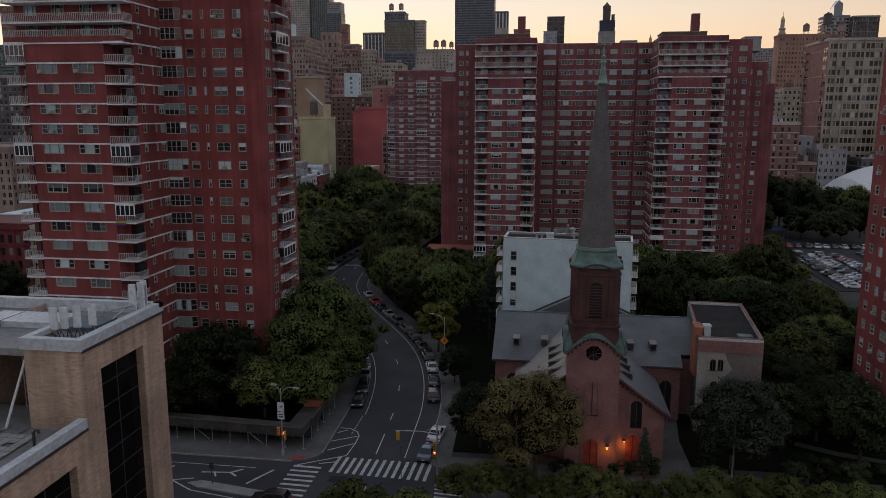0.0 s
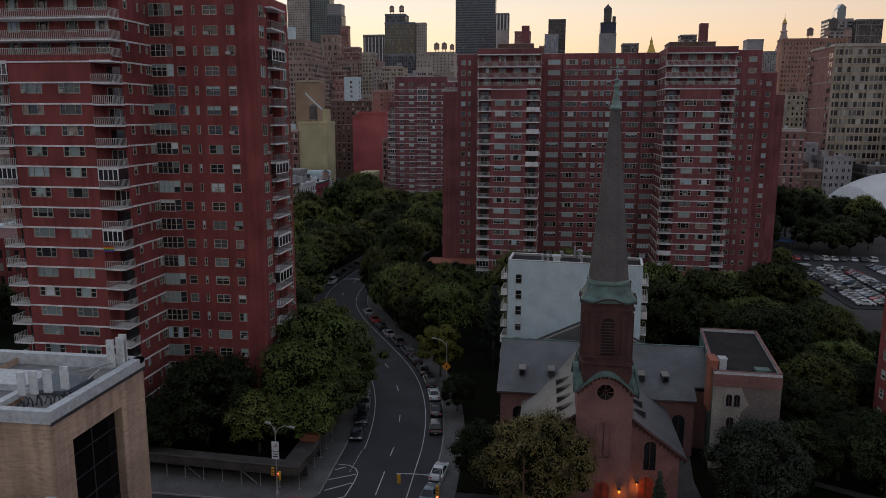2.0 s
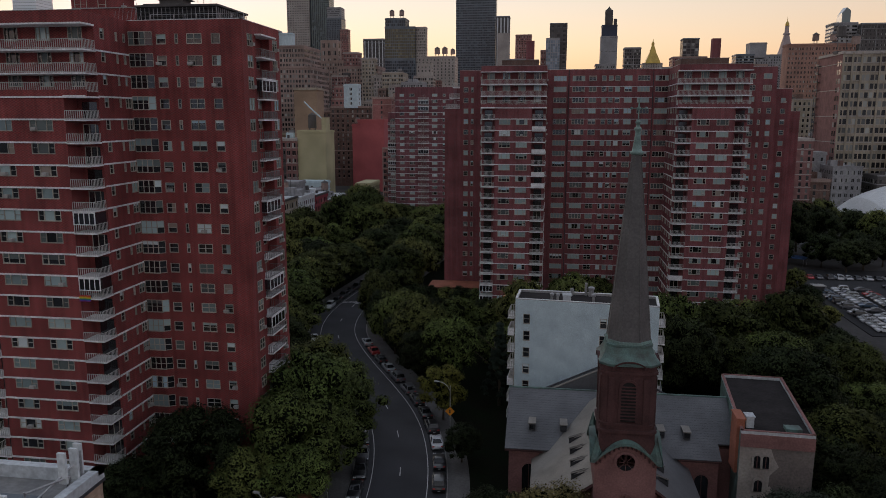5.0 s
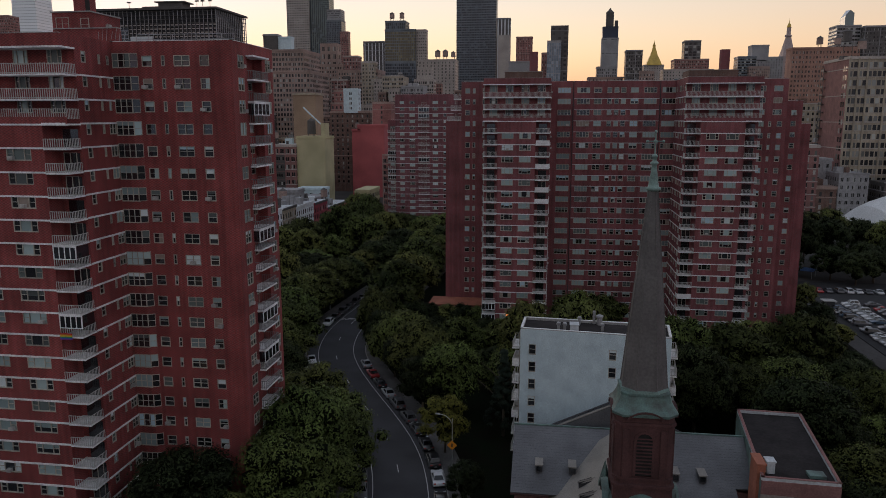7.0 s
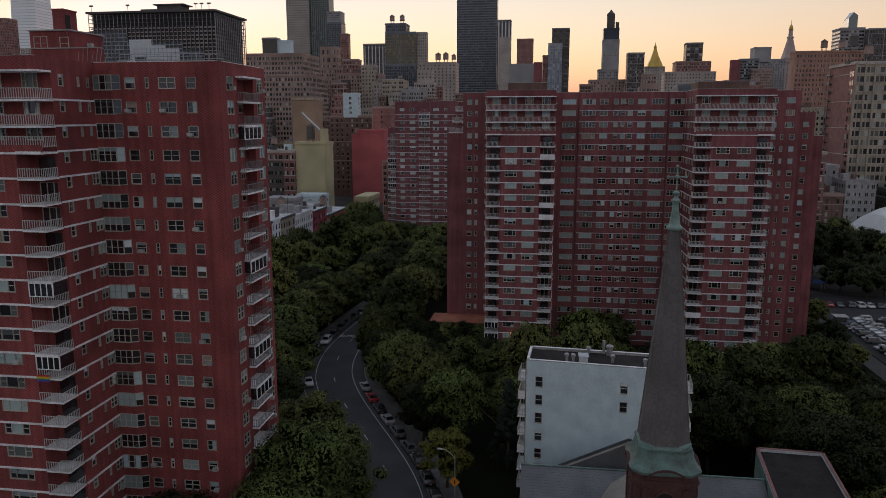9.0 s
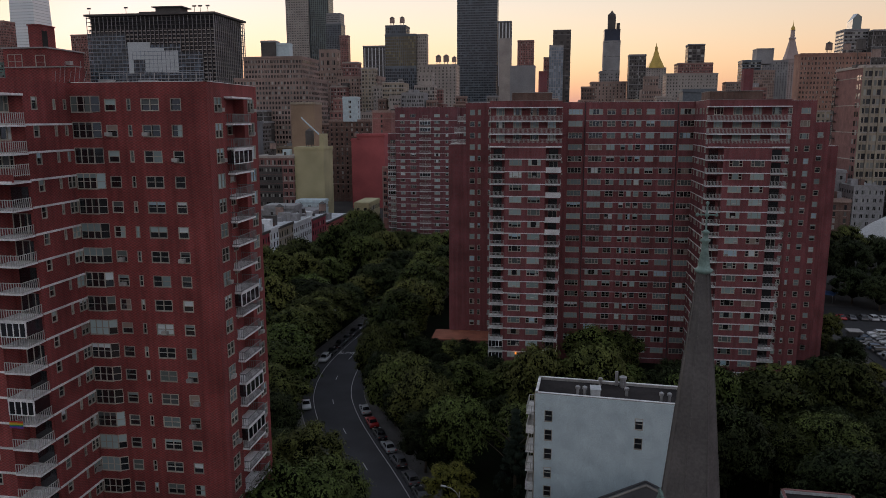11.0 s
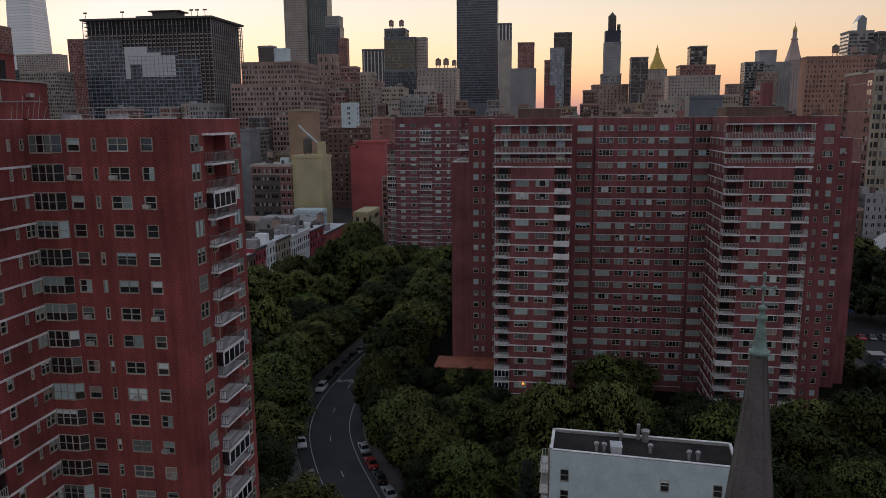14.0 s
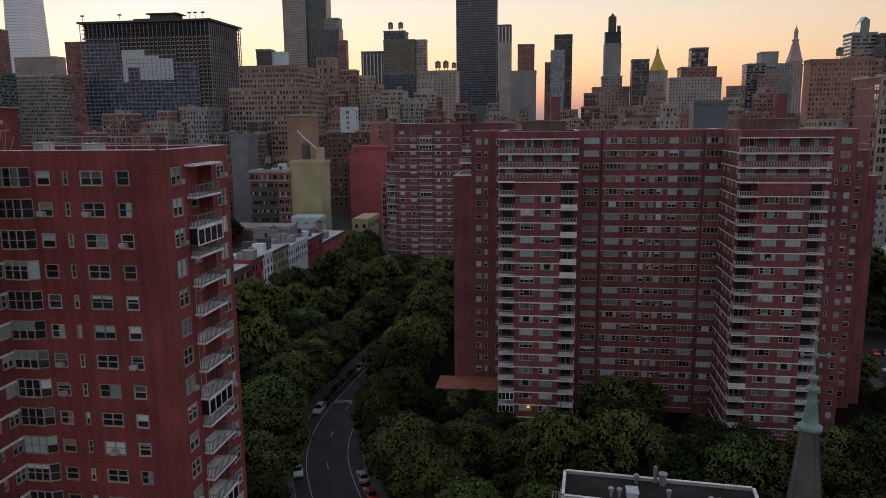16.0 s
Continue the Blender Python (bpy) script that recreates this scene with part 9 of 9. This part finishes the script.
for x0, y0, y1, z, mt, words in ((-113, 266, 284, 14.6, "brick_old", "narrow brown brick row house"), (-112, 284, 294.5, 15.6, "winewall", "narrow wine red painted row house"), (-112, 294.5, 304, 16.0, "whitewall", "narrow white painted row house"),
                                 (-112, 304, 321.5, 15.4, "brick_buff", "plain buff brick row house"), (-114, 321.5, 346, 14.6, "whitewall", "white painted corner row house"), (-112, 347, 368, 13.0, "winewall", "narrow wine red painted house"), (-114, 368, 408, 8.4, "redwall", "long red painted house with a pale roof")):
    rh = C("row_house", x0, -100.5, y0, z, mt, words, depth=y1 - y0, floor=3.3, bay=2.4, ww=1.05, wh=2.0, group="row houses", glass="farglass", plain=True, pairs=False)
    part("roof", Build().box(x0 + 0.25, -100.75, y0 + 0.25, y1 - 0.25, z, z + 0.12), M["roof_silver"], rh, "pale silver-coated roof")
    roof_clutter(rh, random.Random(int(y0)), x0 + 1, -102.5, y0 + 1, z + 0.12, y1 - y0 - 3, [M["palegrey"], M["whitewall"], M["darks"], M["brick_old"], M["browns"]])
    part("cornice", Build().box(-100.5, -100.0, y0 + 0.05, y1 - 0.05, z - 0.5, z + 0.45), M["darks" if mt != "whitewall" else "whitewall"], rh, "projecting street cornice")
    part("chimney", Build().box(x0 + 3, x0 + 4.2, y0 + 1, y0 + 1.7, z + 0.12, z + 1.7), M["brick_old"], rh)
    part("bulkhead", Build().box(x0 + 5, x0 + 7.4, y0 + 2, y0 + 4.5, z + 0.12, z + 2.4), M["palegrey"], rh, "small grey roof bulkhead")
C("row_house", -119, -105, 336, 20.0, "palegrey", "grey clad house rising behind the row", depth=10, bay=5, ww=1.2, group="row houses")
C("netted_building", -189, -178.0, 470, 57.0, "net", "tall slab wrapped in grey building net", depth=16, bay=100, group="party wall buildings")
for k, (x0, x1, y, z, mt, words) in enumerate(((-190, -168, 150, 11, "brick_wine", "dark red row house with arched windows"), (-168, -150, 146, 12, "brick_buff", "plain buff brick row house"), (-150, -128, 190, 13, "white", "narrow white painted row house"), (-215, -190, 190, 17, "white", "white painted walk-up house"),
                                               (-128, -104, 196, 12, "palegrey", "plain grey stucco row house"), (-250, -200, 260, 30, "browns", "brown brick apartment house"), (-200, -160, 270, 36, "brick_buff", "buff apartment house with arched top"), (-290, -245, 330, 62, "darks", "dark tall apartment house"), (-240, -190, 360, 42, "browns", "brown brick apartment house"))):
    C("row_house", x0, x1, y, z, mt, words, floor=3.1, bay=2.6, ww=1.1, wh=1.8, group="row houses")
C("row_house", -135, -109.6, 150, 16.6, "brick_wine", "wine red brick row house with white lintels", depth=14, floor=3.1, bay=2.0, ww=1.0, wh=1.8, group="row houses")
C("row_house", -109.4, -99.5, 150, 16.2, "brick_buff", "plain buff brick row house", depth=14, floor=3.1, bay=2.2, ww=1.0, wh=1.8, group="row houses")
# fabric sports dome and its yard
sd = thing("sports_dome", "white air-supported fabric sports dome", "dome")
b = Build()
NS, NT = 16, 10
P1 = lambda i, k: (186 + 41 * (i / NS * 2 - 1), 352 + 28 * math.cos(math.pi * k / NT), 5.0 + 18 * math.sin(math.pi * k / NT) * (1 - abs(i / NS * 2 - 1) ** 3.0) ** 0.5)
for i in range(NS):
    for k in range(NT):
        b.quad(P1(i, k), P1(i + 1, k), P1(i + 1, k + 1), P1(i, k + 1))
part("skin", b, M["dome"], sd, smooth=True)
part("podium", Build().box(144, 228, 322, 383, -0.05, 5.0), M["stone"], sd, "dull red podium wall")
for k in range(28):
    part("fence_post", Build().box(145 + k * 2.9, 145.2 + k * 2.9, 322.2, 322.4, 5.0, 8.4), M["rail_dark"], sd)
aw2 = thing("market_tent", "blue tarpaulin tent by the car park", "tent", at=(0, 0, 0))
part("canopy", Build().prism([(91.5, 270), (98.5, 266), (101.5, 271), (94.5, 276)], 2.6, 2.75, bottom=True), M["tarp"], aw2, "flat blue tarpaulin canopy")
for x_, y_ in ((92, 270), (98.3, 266.4), (101, 271), (94.6, 275.4)):
    part("leg", Build().tube([(x_, y_, 0), (x_, y_, 2.6)], 0.06), M["steel"], aw2)
C("tarped_house", 71, 86, 400, 72, "bluewall", "roof works wrapped in blue grey sheeting", depth=12, bay=100, group="middle distance houses")
# rooftop tanks
for x, y, z, s in ((-109, 856, 118.9, 1.6), (-118, 858, 118.9, 1.6), (-100, 856, 118.9, 1.3), (-156, 700, 97.9, 1.2), (-168, 905, 167.9, 1.5), (-180, 905, 167.9, 1.5), (170, 433, 86.9, 1.1), (205, 604, 104.9, 1.2), (218, 606, 104.9, 1.2)):
    water_tank(x, y, z - 0.15, s)
# rows of middling houses that fill the grid between
frng = random.Random(5)
FILL = ("browns", "browns", "pale", "palegrey", "reds", "reds", "brick_buff", "darks", "tan", "brick_grey", "brick_old", "stone", "brick_old")
WORDS = dict(stone="pinkish stone house in the middle distance", browns="brown masonry apartment house in the middle distance", pale="pale stone house in the middle distance", palegrey="grey stone house in the middle distance", reds="haze-paled red brick house in the middle distance",
             brick_buff="buff brick house in the middle distance", darks="dark stone house in the middle distance", tan="tan stucco house in the middle distance", brick_grey="grey brick house in the middle distance", brick_old="old brown brick house in the middle distance")
CLUTTER = [M["brick_old"], M["palegrey"], M["darks"], M["coping"], M["browns"]]
for row in range(9):
    y = 400 + row * 46 + (18 if row % 2 else 0)
    x = -0.62 * y
    while x < 0.52 * y:
        w_ = frng.uniform(9, 21)
        top = frng.uniform(16, 40) if row < 3 else frng.uniform(28, 62) + (y - 500) * 0.05
        if frng.random() < 0.16 and row > 2:
            top += frng.uniform(8, 24)
        if row < 4 and (-198 < x + w_ and x < -85):
            x += w_ + 1
            continue
        if -70 - 0.01 * y < x < -60 or (row < 4 and x < -400):
            x += w_
            continue
        mt = frng.choice(FILL)
        dp = frng.uniform(14, 28)
        ob = C("city_house", x, x + w_, y + frng.uniform(0, 6), top, mt, WORDS[mt], depth=dp, floor=frng.choice((3.2, 3.4, 3.8)), bay=frng.choice((1.9, 2.2, 2.6, 3.2)), ww=frng.uniform(1.0, 1.5), wh=frng.uniform(1.7, 2.2), group="middle distance houses", plain=frng.random() < 0.5, sides=frng.random() < 0.6)
        if frng.random() < 0.35 and row > 1:
            C("city_house", x + w_ * 0.12, x + w_ * 0.88, y + 7, top + frng.uniform(6, 15), mt, WORDS[mt], depth=9, base=top, bay=frng.choice((2.2, 2.8)), ww=1.2, group="middle distance houses")
        else:
            roof_clutter(ob, frng, x, x + w_, y + 6, top + 0.02, dp - 8, CLUTTER)
        x += w_ + (0.3 if frng.random() < 0.85 else 7)

# the furthest houses of that grid, too small to pick apart, become one mass
far_houses = sorted((o for o in bpy.data.objects if o.name.split(".")[0] == "city_house"), key=lambda o: min(v.co.y for v in o.children[0].data.vertices))[285:]
verts, faces, slots, mats = [], [], [], []
for ob in far_houses:
    for ch_ in list(ob.children):
        me, base = ch_.data, len(verts)
        verts.extend(tuple(v.co) for v in me.vertices)
        for mt in me.materials:
            if mt not in mats:
                mats.append(mt)
        own = [mats.index(mt) for mt in me.materials]
        for p in me.polygons:
            faces.append(tuple(base + i for i in p.vertices))
            slots.append(own[p.material_index])
        bpy.data.objects.remove(ch_)
    bpy.data.objects.remove(ob)
mass = bpy.data.meshes.new("distant_houses")
mass.from_pydata(verts, [], faces)
for mt in mats:
    mass.materials.append(mt)
mass.polygons.foreach_set("material_index", slots)
mass.update()
tagged(new("distant_houses", mass), "mass of brown and grey city houses far off", "buildings", kind="stuff")
